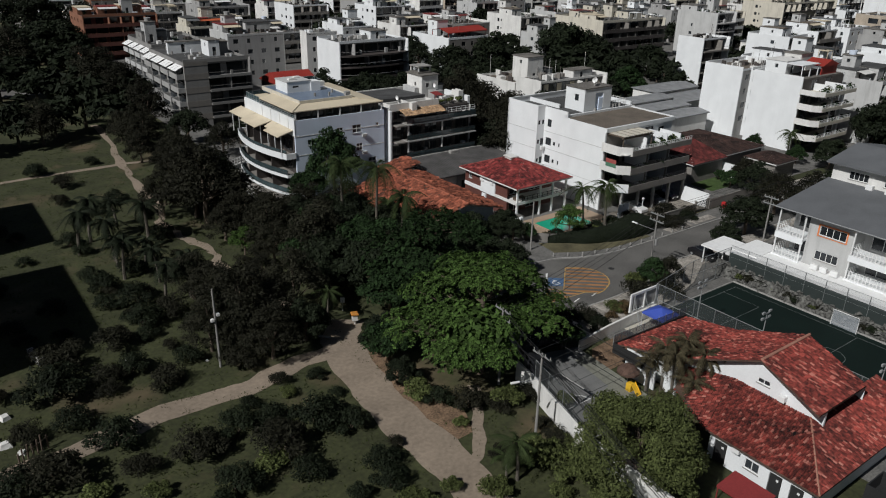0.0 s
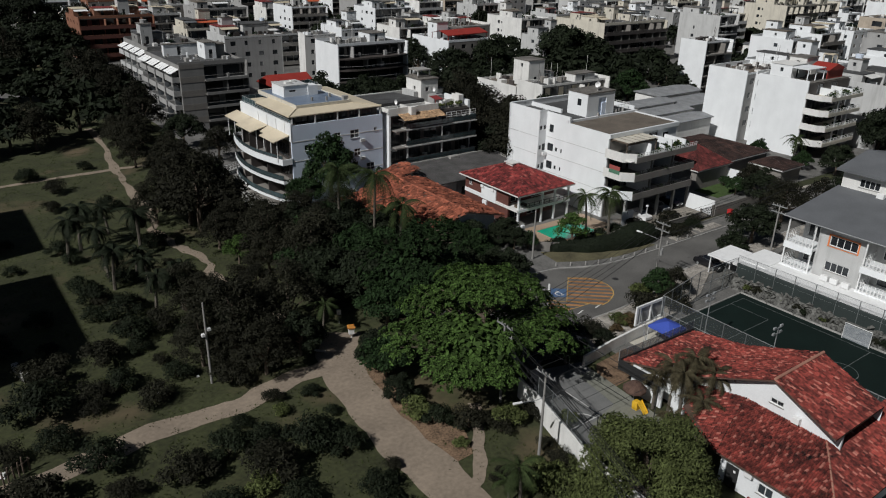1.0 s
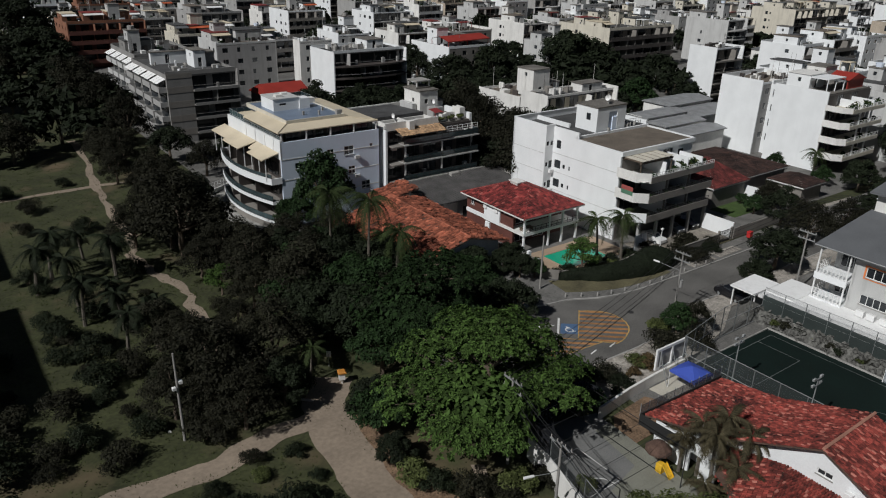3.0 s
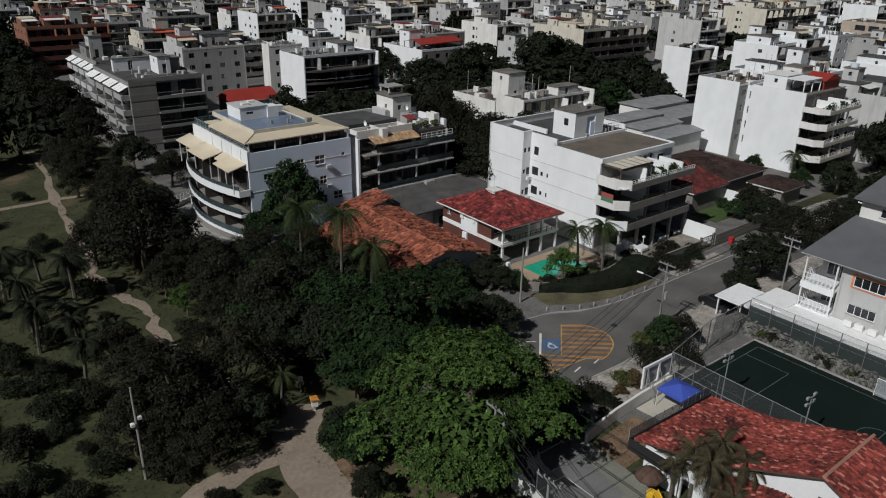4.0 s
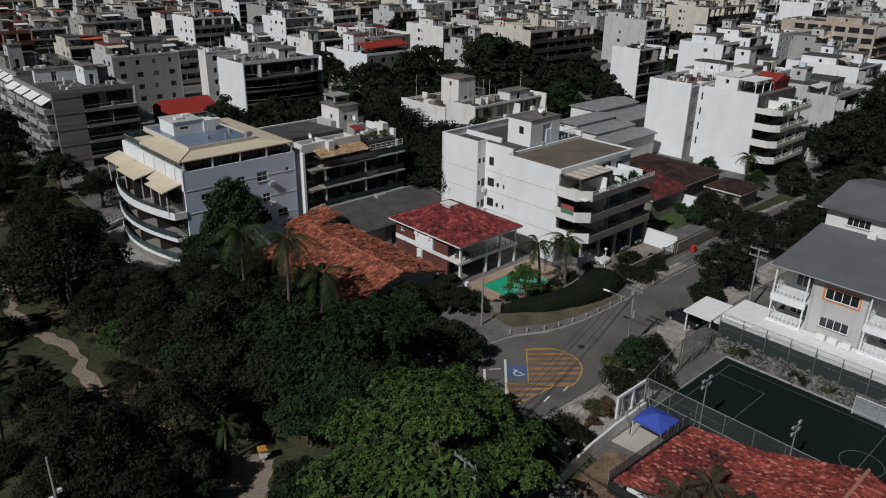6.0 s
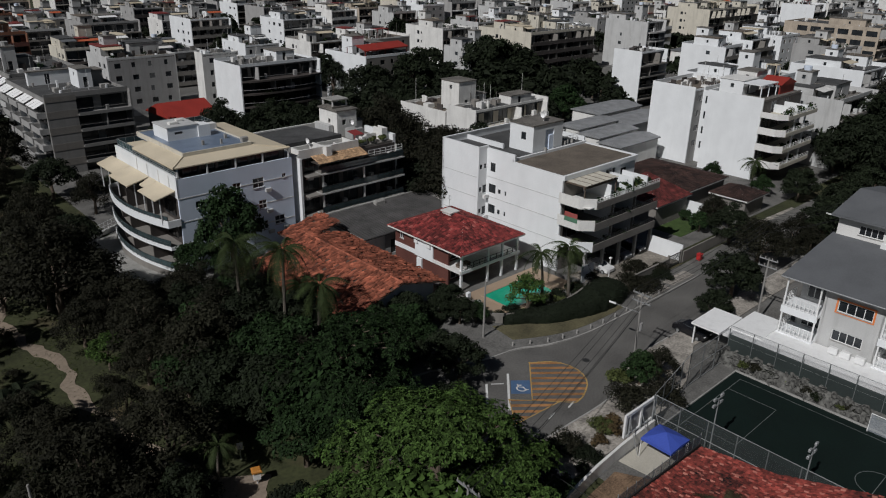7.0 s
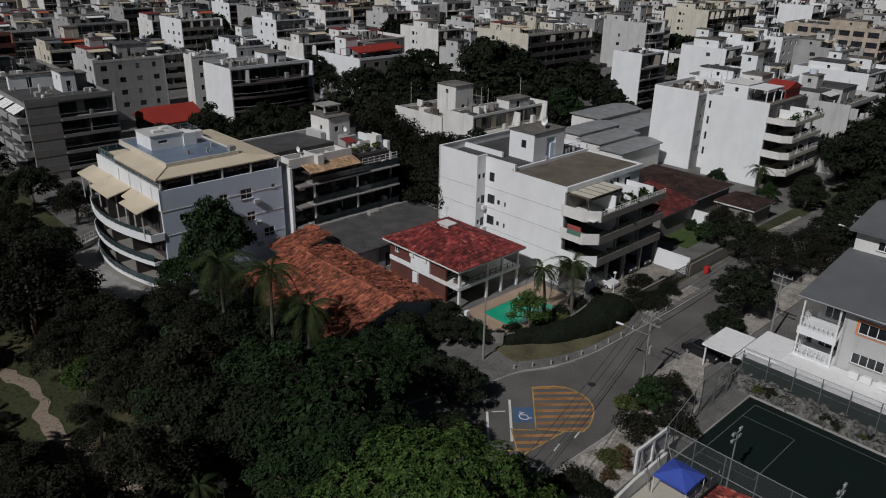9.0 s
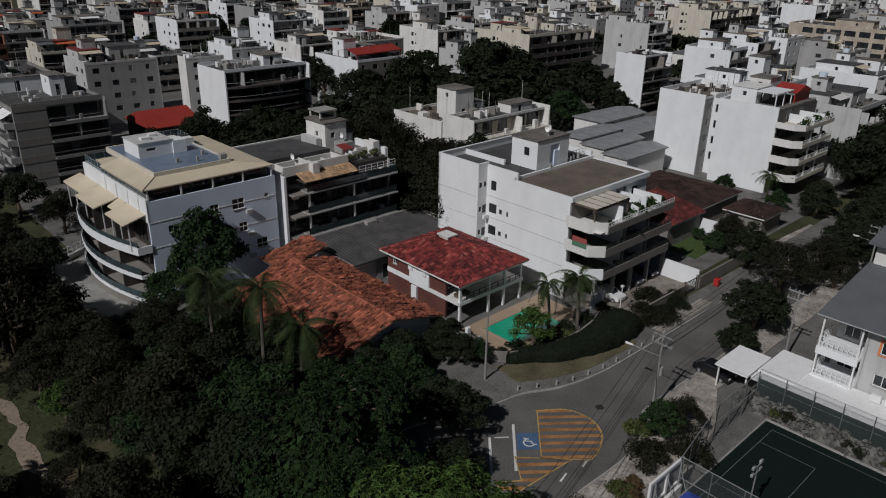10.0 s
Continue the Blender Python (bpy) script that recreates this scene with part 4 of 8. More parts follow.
for i, z in enumerate((1.3, 4.4, 7.5)):
    m = M()
    m.prism([(-0.02, 0.0)] + bow[1:-1] + [(-0.02, 20.6)], z - 0.3, z)
    b = part("balcony", m, TAUPE, bb)
    m = M()
    m.ribbon(bow, z - 0.4, z + (0.05 if i < 2 else 0.55), 0.2)
    part("curved_parapet", m, WHITE, b, "white curved balcony parapet")
    rail(b, bow[1:-1:2], z + (0.05 if i < 2 else 0.55), 0.9 if i < 2 else 0.6, 1.5, BLACKM, pane=GLASSB)
    for y in (5.1, 10.2, 15.3):
        m = M()
        m.box(-2.2 if y != 10.2 else -2.9, -0.02, y, y + 0.2, z, z + 2.75)
        part("divider_wall", m, DARKW, b)
m = M()
m.ribbon(bow, 0.0, 1.0, 0.25)
part("base_wall", m, TAUPE, bb)
m = M()
for y0, y1, o in ((0.6, 6.2, 2.6), (6.4, 8.6, 1.4), (8.8, 15.4, 3.0), (15.6, 22.4, 2.2)):
    m.quad((-o - 0.2, y0, 10.95), (-o - 0.2, y1, 10.95), (-0.06, y1, 11.7), (-0.06, y0, 11.7))
    m.quad((-o - 0.2, y0, 10.8), (-0.06, y0, 11.55), (-0.06, y0, 11.7), (-o - 0.2, y0, 10.95))
    m.quad((-o - 0.2, y0, 10.8), (-o - 0.2, y1, 10.8), (-o - 0.2, y1, 10.95), (-o - 0.2, y0, 10.95))
    m.quad((-o - 0.2, y1, 10.8), (-0.06, y1, 11.55), (-0.06, y1, 11.7), (-o - 0.2, y1, 10.95))
part("lower_canopy", m, TAN, bb, "tan sheet canopy over the balconies")
for y in (0.8, 3.2, 6.0, 9.0, 12, 15.2, 18.5, 21.5):
    m = M()
    m.box(-2.2, -2.08, y, y + 0.12, 7.5, 11.0)
    part("post", m, FRAMEW, bb)
# terrace storey
m = M()
wall_panel(m, "x", 1.2, 1.4, 16.5, 12.9, 14.6, [(1.6 + 2.4 * k, 13.2, 2.0, 1.15) for k in range(6)], 0.2, 1)
m.box(1.4, 1.6, 1.4, 17, 12.9, 14.6)
m.box(16.3, 16.5, 1.4, 17, 12.9, 14.6)
part("upper_wall", m, DARKW, bb, "recessed dark upper storey")
for k in range(6):
    window(bb, "x", 1.2, 1, 1.6 + 2.4 * k, 13.2, 2.0, 1.15, BLACKM, sill=False)
m = M()
m.box(0, 16.9, 0, 0.25, 12.9, 13.3)
part("parapet", m, BLUEGREY, bb)
for k in range(5):
    m = M()
    m.box(0.2 + 4.05 * k, 0.4 + 4.05 * k, 0.03, 0.2, 13.3, 14.66)
    part("column", m, FRAMEW, bb)
# tan sheet roof sloping to the outside round the raised deck
m = M()
ex0, ex1, ey0, ey1, dx0, dx1, dy0, dy1 = -0.25, 16.7, -0.05, 19.6, 2.4, 12.0, 2.5, 17.6
RIM = [[(ex0, ey0, 14.8), (ex1, ey0, 14.8), (dx1, dy0, 15.4), (dx0, dy0, 15.4)], [(ex1, ey0, 14.8), (ex1, ey1, 14.8), (dx1, dy1, 15.4), (dx1, dy0, 15.4)],
       [(ex0, 13.2, 14.8), (ex0, ey0, 14.8), (dx0, dy0, 15.4), (dx0, 13.2, 15.4)]]
for q_ in RIM:
    m.quad(*q_)
    m.quad(*((x, y, z - 0.16) for x, y, z in q_))
    for p, q in zip(q_, q_[1:] + q_[:1]):
        m.quad(p, q, (q[0], q[1], q[2] - 0.16), (p[0], p[1], p[2] - 0.16))
m.box(ex0 + 0.8, ex1 - 0.3, 1.42, 17.0, 14.5, 14.62)
part("roof", m, TAN, bb, "tan ribbed sheet roof")
for p, q in (((ex0, ey0, 14.84), (dx0, dy0, 15.44)), ((ex1, ey0, 14.84), (dx1, dy0, 15.44))):
    m = M()
    m.tube([p, q], 0.09, k=5)
    part("hip_cap", m, TAN, bb)
m = M()
m.box(0.25, dx0, 13.4, 20.3, 12.9, 13.05)
part("corner_terrace", m, WHITE2, bb)
m = M()
m.box(dx0, dx1, dy0, dy1, 15.0, 15.7)
part("deck", m, DECK, bb, "blue-grey painted roof deck")
m = M()
for b_ in ((dx0 - 0.15, dx1 + 0.15, dy0 - 0.15, dy0 + 0.05), (dx0 - 0.15, dx0 + 0.05, dy0, dy1), (dx1 - 0.05, dx1 + 0.15, dy0, dy1), (dx0, dx1, dy1 - 0.1, dy1 + 0.1)):
    m.box(*b_, 15.2, 15.86)
part("deck_kerb", m, CREAM, bb)
m = M()
wall_panel(m, "x", 9.8, 3.6, 8.0, 15.7, 17.5, [(4.6, 16.5, 1.2, 0.35)], 0.2, 1)
m.box(3.6, 3.8, 10.0, 14.6, 15.7, 17.5)
m.box(7.8, 8.0, 10.0, 14.6, 15.7, 17.5)
m.box(3.8, 7.8, 14.4, 14.6, 15.7, 17.5)
m.box(8.0, 9.8, 9.6, 11.6, 15.7, 17.35)
part("tank_house", m, WHITE, bb, "white rooftop tank house")
m = M()
m.box(3.5, 8.1, 9.7, 14.7, 17.5, 17.62)
part("tank_roof", m, GREYL, bb)
m = M()
m.box(4.7, 5.7, 9.86, 9.9, 16.52, 16.84)
part("louvre", m, DARKW, bb)
for x, y, w_, d_, h_ in ((4.6, 11.0, 1.2, 0.9, 0.35), (6.2, 12.4, 0.9, 0.7, 0.3)):
    m = M()
    m.box(x, x + w_, y, y + d_, 17.62, 17.62 + h_, 0.03)
    part("hatch", m, WHITE2, bb)
for x, y, w_, d_, h_ in ((6.4, 5.2, 0.3, 0.3, 0.6), (8.6, 4.2, 0.25, 0.25, 0.7), (11.2, 3.0, 0.9, 0.7, 0.7), (10.6, 12.6, 1.6, 1.2, 0.9), (10.4, 6.6, 0.35, 0.35, 0.6), (9.0, 15.2, 2.2, 1.4, 0.6)):
    m = M()
    m.box(x, x + w_, y, y + d_, 15.7, 15.7 + h_, 0.03)
    part("deck_box", m, WHITE2 if w_ > 1 else CONC, bb)
for y in (2.2, 5.4, 9.0, 12.6):
    m = M()
    m.tube([(-0.12, y, 11.75), (-0.12, y, 13.3), (0.02, y, 13.7)], 0.06, k=6)
    part("downpipe", m, FRAMEW, bb)
rail(bb, [(10.4, 14.0), (12.1, 14.0), (12.1, 17.4), (5, 17.4)], 15.7, 1.1, 1.0, STEEL, pane=GLASSB)
rail(bb, [(0.3, 14.5), (0.3, 20.3), (4, 20.3)], 13.0, 1.6, 1.2, STEEL, pane=GLASSB)
# terrace in front of the house
sheet("terrace_floor", [(p[0] * 1.0 + 49.5 - 4.2, p[1] + 104.7) for p in bow] + [(49.3, 126), (49.3, 102)], -0.02, 0.12, surf("pale_paving", (0.30, 0.295, 0.275), rough=0.9, var=0.3, scale=0.5), "concrete forecourt round the curved front")
fn = thing("fence", 49.5, 104.7, 0, "white railing on a low curved wall round the forecourt", "fence")
fl = [(p[0] - 4.4, p[1] * 1.15 - 2.6) for p in bow] + [(0.5, 24)]
m = M()
m.ribbon(fl, 0, 0.7, 0.25)
part("low_wall", m, WHITE2, fn)
rail(fn, fl[9:], 0.7, 1.2, 0.8, FRAMEW)

# ---- dark balconied apartment house ----
b2 = thing("apartment_building", 67.4, 104.8, 0, "weathered apartment house with long dark balconies and roof terraces", "apartment building")
m = M()
m.box(0, 0.3, 0.0, 15.5, 0, 12.8)
m.box(18.0, 18.3, 0.0, 15.5, 0, 12.0)
m.box(0.3, 18.0, 15.2, 15.5, 0, 12.8)
part("wall", m, WHITE2, b2)
m = M()
m.box(-0.1, 0.25, -0.75, 0.0, 0, 12.9)
part("corner_pier", m, WHITE, b2)
# Front wall coloured near black to stand in for shade behind the balconies.
m = M()
FH = [(0.9 + 3.5 * k, z, 2.7, 2.1) for z in (1.4, 4.5, 7.6) for k in range(5)] + [(1.2, 10.4, 2.4, 1.9), (5.0, 10.4, 2.4, 1.9)]
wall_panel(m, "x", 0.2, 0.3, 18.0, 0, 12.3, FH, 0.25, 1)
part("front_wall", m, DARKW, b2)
for a, z, w, hh in FH:
    window(b2, "x", 0.2, 1, a, z, w, hh, BLACKM, sill=False, bars=2)
for i, z in enumerate((1.2, 4.3, 7.4, 10.4)):
    m = M()
    m.box(0.6, 18.2, -1.9, 0.2, z - 0.22, z)
    b = part("balcony", m, TAUPE, b2)
    m = M()
    m.ribbon([(2.75, 0.1), (2.75, -1.88), (18.25, -1.88)], z - 0.14, z + 0.06, 0.14)
    part("slab_edge", m, GREYL, b)
    rail(b, [(2.8, -1.8), (18.1, -1.8), (18.1, 0.1)], z + 0.1, 0.95, 1.3, BLACKM, pane=GLASSB)
    for x in (3.0, 10.4):
        if i < 3:
            m = M()
            m.box(x, x + 0.25, -1.7, -1.45, z, z + 2.86)
            part("column", m, WHITE2, b)
    for k in range(5):
        m = M()
        x = 3.6 + 2.9 * k + (0.7 * i) % 1.3
        m.box(x, x + 0.5 + 0.15 * (k % 3), -0.9, -0.3, z, z + 0.45 + 0.35 * ((k + i) % 3), 0.03)
        part("balcony_seat", m, (WHITE2, TAUPE, GREYL, CONC)[(k + 2 * i) % 4], b)
    for k in range(3):
        pot_plant(b, 4.0 + 4.6 * k + i, -1.3, z, 0.45, 90 + 3 * i + k)
for k, (x, z) in enumerate(((0.9, 3.3), (0.9, 6.5), (1.4, 9.4))):
    m = M()
    m.box(x, x + 0.8, -0.5, 0.195, z, z + 0.55, 0.03)
    part("air_conditioner", m, FRAMEW, b2)
m = M()
m.box(0.3, 18.0, 0.45, 15.2, 12.3, 12.6)
part("roof", m, ROOFC, b2, "stained concrete roof")
m = M()
for b_ in ((0, 11, 4.2, 4.4, 13.3), (0.0, 0.3, 0.0, 15.5, 13.2), (5.4, 5.6, 0.45, 10, 13.5), (0.0, 18, 15.2, 15.5, 13.4), (10.8, 11.0, 0.4, 6, 13.4)):
    m.box(*b_[:4], 12.6, b_[4])
part("parapet", m, WHITE2, b2)
m = M()
m.quad((0.4, 4.4, 13.9), (10.8, 4.4, 13.9), (10.8, 14.8, 13.3), (0.4, 14.8, 13.3))
m.box(0.4, 10.8, 4.4, 4.6, 13.0, 13.9)
part("sheet_roof", m, ROOFD, b2)
m = M()
slope_tiles(m, (2.2, -2.3, 12.05), (11.0, -2.3, 12.05), (11.0, 0.0, 12.75), (2.2, 0.0, 12.75), 0.3, 0.5, 0.1, 0.03, random.Random(5))
aw = part("awning", m, TANTILE, b2, "tan tile awning over the terrace")
m = M()
m.box(2.2, 11.0, -2.25, 0.0, 11.9, 12.0)
part("awning_soffit", m, DARKW, aw)
m = M()
m.box(0.3, 10.8, 0.02, 0.3, 12.6, 13.9).box(4.4, 5.4, -0.9, 0.02, 12.6, 14.0)
part("terrace_wall", m, WHITE2, b2, "stained white terrace wall")
for x, y, w_, d_, h_ in ((1.2, 1.2, 3.4, 2.4, 0.9), (6.4, 1.0, 2.4, 2.6, 0.5), (12.4, 1.2, 1.0, 1.8, 1.2), (14.4, 2.8, 1.8, 0.6, 1.0), (16.4, 1.4, 1.1, 2.2, 1.9)):
    m = M()
    m.box(x, x + w_, y, y + 0.2, 12.6, 12.6 + h_).box(x, x + 0.2, y + 0.2, y + d_, 12.6, 12.6 + h_).box(x + w_ - 0.2, x + w_, y + 0.2, y + d_, 12.6, 12.6 + h_)
    part("roof_wall", m, WHITE2, b2)
m = M()
wall_panel(m, "x", 7.5, 12.2, 16.0, 12.6, 16.6, [(13.2, 14.4, 0.7, 0.8), (14.6, 14.4, 0.5, 0.6)], 0.2, 1)
wall_panel(m, "y", 12.2, 7.7, 12.5, 12.6, 16.6, [(9.4, 14.5, 0.6, 0.7)], 0.2, 1)
m.box(15.8, 16.0, 7.7, 12.5, 12.6, 16.6)
m.box(12.4, 15.8, 12.3, 12.5, 12.6, 16.6)
tw = part("stair_tower", m, WHITE2, b2, "stained white stair tower")
m = M()
m.box(12.0, 16.2, 7.3, 12.7, 16.6, 16.8)
m.box(12.4, 15.4, 9.0, 12.0, 16.8, 17.1)
part("tower_roof", m, ROOFC, tw)
for x, y in ((12.6, 9.2), (15.2, 9.2), (12.6, 11.8), (15.2, 11.8)):
    m = M()
    m.box(x, x + 0.2, y, y + 0.2, 17.1, 18.0)
    part("tank_post", m, WHITE2, tw)
m = M()
m.box(12.4, 15.6, 9.0, 12.1, 18.0, 18.2)
part("tank_slab", m, CONC, tw)
m = M()
m.box(11.2, 12.0, 8.4, 12.5, 12.6, 14.4).box(16.0, 17.8, 8.4, 12.5, 12.6, 14.4)
part("terrace_room", m, GREYL, b2)
m = M()
m.box(13.0, 15.2, 4.5, 6.5, 12.6, 14.2)
part("terrace_room", m, GREYP, b2)
m = M()
m.box(16.2, 18.0, 8.2, 12.7, 14.4, 14.6)
part("terrace_roof", m, ROOFC, b2)
m = M()
m.box(17.8, 18.3, 0.4, 8.0, 12.0, 13.6)
part("end_wall", m, WHITE, b2)
rail(b2, [(11.5, -1.6), (18.0, -1.6)], 11.5, 0.9, 1.0, FRAMEW)
for k in range(6):
    pot_plant(b2, 11.8 + k, 0.9 + 0.6 * (k % 2), 12.6, 0.5, 120 + k, LEAF_OLIVE)
m = M()
m.quad((11.6, 2.0, 14.0), (13.4, 2.0, 14.0), (13.4, 4.2, 14.3), (11.6, 4.2, 14.3))
m.box(11.6, 11.7, 2.0, 2.1, 12.6, 14.0)
m.box(13.3, 13.4, 2.0, 2.1, 12.6, 14.0)
part("red_awning", m, REDAWN, b2)
dish(b2, 4.0, 3.0, 13.3)
dish(b2, 14.0, 5.5, 14.2)
dish(b2, 17.0, 11.0, 14.6)

# ---- grey-roofed club building, court, canopy ----
gh = thing("club_building", 89.9, 43.2, 0, "pale grey club building with slate-grey roofs and railed balconies", "building")
m = M()
GW = [(-8.4, 7.2, 3.4, 1.25), (-8.0, 3.9, 3.0, 1.2)]
wall_panel(m, "y", 0.0, -9.4, -3.8, 0, 9.6, GW, 0.3, 1)
wall_panel(m, "y", 0.0, -26.0, -15.4, 0, 9.6, [(-19.5, 7.2, 3.4, 1.25), (-19.5, 3.9, 3.0, 1.2)], 0.3, 1)
wall_panel(m, "y", 2.4, -3.8, -0.4, 0, 9.6, [(-3.2, 3.2, 2.2, 2.2), (-3.2, 6.6, 2.2, 2.2)], 0.3, 1)
wall_panel(m, "y", 2.4, -15.4, -9.4, 0, 9.6, [(-14.6, 3.2, 4.2, 2.2), (-14.6, 6.6, 4.2, 2.2)], 0.3, 1)
m.box(0.0, 2.4, -3.9, -3.6, 0, 9.6)
m.box(0.0, 2.4, -9.5, -9.2, 0, 9.6)
m.box(0.0, 2.4, -15.6, -15.3, 0, 9.6)
m.box(2.7, 24, -0.7, -0.4, 0, 9.6)
m.box(23.7, 24, -26, -0.7, 0, 9.6)
part("wall", m, GREYL, gh)
for a, z, w, hh in GW + [(-19.5, 7.2, 3.4, 1.25), (-19.5, 3.9, 3.0, 1.2)]:
    window(gh, "y", 0.0, 1, a, z, w, hh, FRAMEW, bars=3)
for a, z, w, hh in [(-3.2, 3.2, 2.2, 2.2), (-3.2, 6.6, 2.2, 2.2), (-14.6, 3.2, 4.2, 2.2), (-14.6, 6.6, 4.2, 2.2)]:
    window(gh, "y", 2.4, 1, a, z, w, hh, FRAMEW, bars=2, sill=False)
m = M()
for y0, y1, z0, z1 in ((-8.6, -4.8, 7.02, 7.17), (-8.6, -4.8, 8.48, 8.64), (-8.6, -8.42, 7.17, 8.48), (-4.98, -4.8, 7.17, 8.48)):
    m.box(-0.06, -0.003, y0, y1, z0, z1)
part("orange_surround", m, ORANGEF, gh, "orange painted window surround")
for y0, y1 in ((-3.6, 0.2), (-15.3, -9.5)):
    for z in (3.1, 6.2):
        m = M()
        m.box(-0.9, 2.4, y0, y1, z - 0.3, z)
        m.box(-0.95, -0.75, y0, y1, z - 0.75, z + 0.05)
        b = part("balcony", m, WHITE, gh)
        rail(b, [(2.3, y1 - 0.08), (-0.85, y1 - 0.08), (-0.85, y0 + 0.08)], z, 1.15, 0.45, FRAMEW)
    for y in (y0 + 0.1, y1 - 0.25):
        m = M()
        m.box(-0.85, -0.7, y, y + 0.15, 3.1, 9.4)
        part("post", m, FRAMEW, gh)
m = M()
rise = 1.7
m.quad((-1.2, -27, 9.7), (-1.2, 0.7, 9.7), (11.4, 0.7, 9.7 + rise), (11.4, -27, 9.7 + rise))
m.quad((-1.2, -27, 9.5), (-1.2, 0.7, 9.5), (11.4, 0.7, 9.5 + rise), (11.4, -27, 9.5 + rise))
m.quad((-1.2, -27, 9.5), (-1.2, 0.7, 9.5), (-1.2, 0.7, 9.7), (-1.2, -27, 9.7))
m.quad((-1.2, 0.7, 9.5), (11.4, 0.7, 9.5 + rise), (11.4, 0.7, 9.7 + rise), (-1.2, 0.7, 9.7))
part("roof", m, SLATEG, gh, "plain slate-grey roof")
m = M()
for k in range(10):
    m.tube([(-1.1, -26 + k * 2.9, 9.5), (-0.2, -26 + k * 2.9, 9.62)], 0.05)
m.tube([(-1.25, -27, 9.6), (-1.25, 0.7, 9.6)], 0.07)
part("gutter", m, STEEL, gh)
m = M()
UW = [(-4.6, 11.9, 2.6, 1.1), (-9.4, 11.9, 2.8, 1.1), (-14.6, 11.9, 2.8, 1.1)]
wall_panel(m, "y", 11.2, -26, 0.3, 9.6, 13.9, UW, 0.3, 1)
m.box(11.5, 24, 0.0, 0.3, 9.6, 13.9)
m.box(11.5, 24, -26, -25.7, 9.6, 13.9)
part("upper_wall", m, WHITE2, gh)
for a, z, w, hh in UW:
    window(gh, "y", 11.2, 1, a, z, w, hh, FRAMEW, bars=3)
m = M()
m.quad((10.1, -27, 13.9), (10.1, 0.9, 13.9), (18, 0.9, 15.3), (18, -27, 15.3))
m.quad((26, -27, 13.9), (26, 0.9, 13.9), (18, 0.9, 15.3), (18, -27, 15.3))
m.quad((10.1, 0.9, 13.7), (26, 0.9, 13.7), (26, 0.9, 13.9), (18, 0.9, 15.3), (10.1, 0.9, 13.9))
m.box(10.1, 26, -27, 0.9, 13.68, 13.88)
part("upper_roof", m, SLATEG, gh)
for y in (-5.6, -8.1, -11.0):
    m = M()
    m.box(10.4, 11.0, y, y + 0.9, 11.1, 11.9, 0.04)
    part("air_conditioner", m, FRAMEW, gh)
for y in (-6.4, -7.6, -9.0):
    m = M()
    m.box(-1.5, -1.0, y, y + 0.9, 3.05, 3.75, 0.04)
    part("condenser", m, FRAMEW, gh)

cn = thing("canopy_roof", 84.0, 50.9, 0, "white sheet canopy roof beside the court", "canopy")
m = M()
m.quad((0, -0.2, 2.85), (5.2, -0.2, 2.95), (5.2, -3.6, 2.95), (0, -3.6, 2.85))
m.box(0, 5.2, -3.6, -0.2, 2.65, 2.83)
part("roof_sheet", m, CANOPY, cn)
m = M()
m.box(0.3, 5.7, -36, -3.8, 2.6, 2.95)
m.box(1.8, 7.6, -7.4, -3.8, 2.72, 3.06)
part("long_roof", m, CANOPY, cn)
for y in (-0.5, -3.4, -8, -13, -18, -23, -28, -33):
    for x in (0.5, 5.0):
        m = M()
        m.box(x, x + 0.14, y, y + 0.14, 0, 2.7)
        part("post", m, FRAMEW, cn)

sheet("court_floor", [(67.0, 10), (82.6, 10), (82.6, 44.2), (67.0, 44.2)], -0.03, 0.03, COURT, "dark green painted sports court")
m = M()
for a, b in (((68.2, 43.2), (81.6, 43.2)), ((68.2, 12), (68.2, 43.2)), ((81.6, 12), (81.6, 43.2)), ((68.2, 27.5), (81.6, 27.5)), ((70.8, 43.2), (70.8, 38.2)), ((79, 43.2), (79, 38.2)), ((70.8, 38.2), (79, 38.2))):
    m.ribbon([a, b], 0.028, 0.034, 0.055)
m.ribbon([(74.9 + 1.8 * math.cos(a), 27.5 + 1.8 * math.sin(a)) for a in np.linspace(0, 6.2832, 25)], 0.028, 0.034, 0.055)
single("court_lines", m, LINEGREY, "thin white court lines", kind="structure")
m = M()
m.box(82.6, 82.75, 10, 44.3, -0.03, 0.2)
m.box(67.0, 82.6, 44.2, 44.32, -0.03, 0.16)
single("court_border", m, KERB, "white court border kerb", kind="structure")

# rubble bank with stones
bank = thing("rock_bank", 82.9, 10, 0, "bank of grey rubble stones between court and canopy", "rock bank")
m = M()
m.quad((0, 0, 0), (0, 38, 0), (1.3, 38, 1.7), (1.3, 0, 1.7))
m.box(1.3, 1.5, 0, 38, 0, 1.7)
part("bank_base", m, STONEW, bank)
rs = random.Random(5)
st = M()
st.v = [(-0.5, -0.4, 0), (0.5, -0.5, 0), (0.45, 0.5, 0), (-0.45, 0.45, 0), (-0.35, -0.3, 0.35), (0.3, -0.3, 0.42), (0.3, 0.35, 0.38), (-0.3, 0.3, 0.3)]
st.f = [(0, 1, 5, 4), (1, 2, 6, 5), (2, 3, 7, 6), (3, 0, 4, 7), (4, 5, 6, 7), (3, 2, 1, 0)]
sm = st.mesh("stone", STONEW)
for i in range(230):
    y, t = rs.uniform(0.3, 37.7), rs.uniform(0.03, 0.95)
    s = rs.uniform(0.35, 0.95)
    share("stone", sm, bank, Matrix.Translation((1.3 * t - 0.02, y, 1.7 * t)) @ pose(0, 0, 0, rs.uniform(-15, 15), -45 + rs.uniform(-15, 15), rs.uniform(0, 360)) @ Matrix.Scale(s, 4))


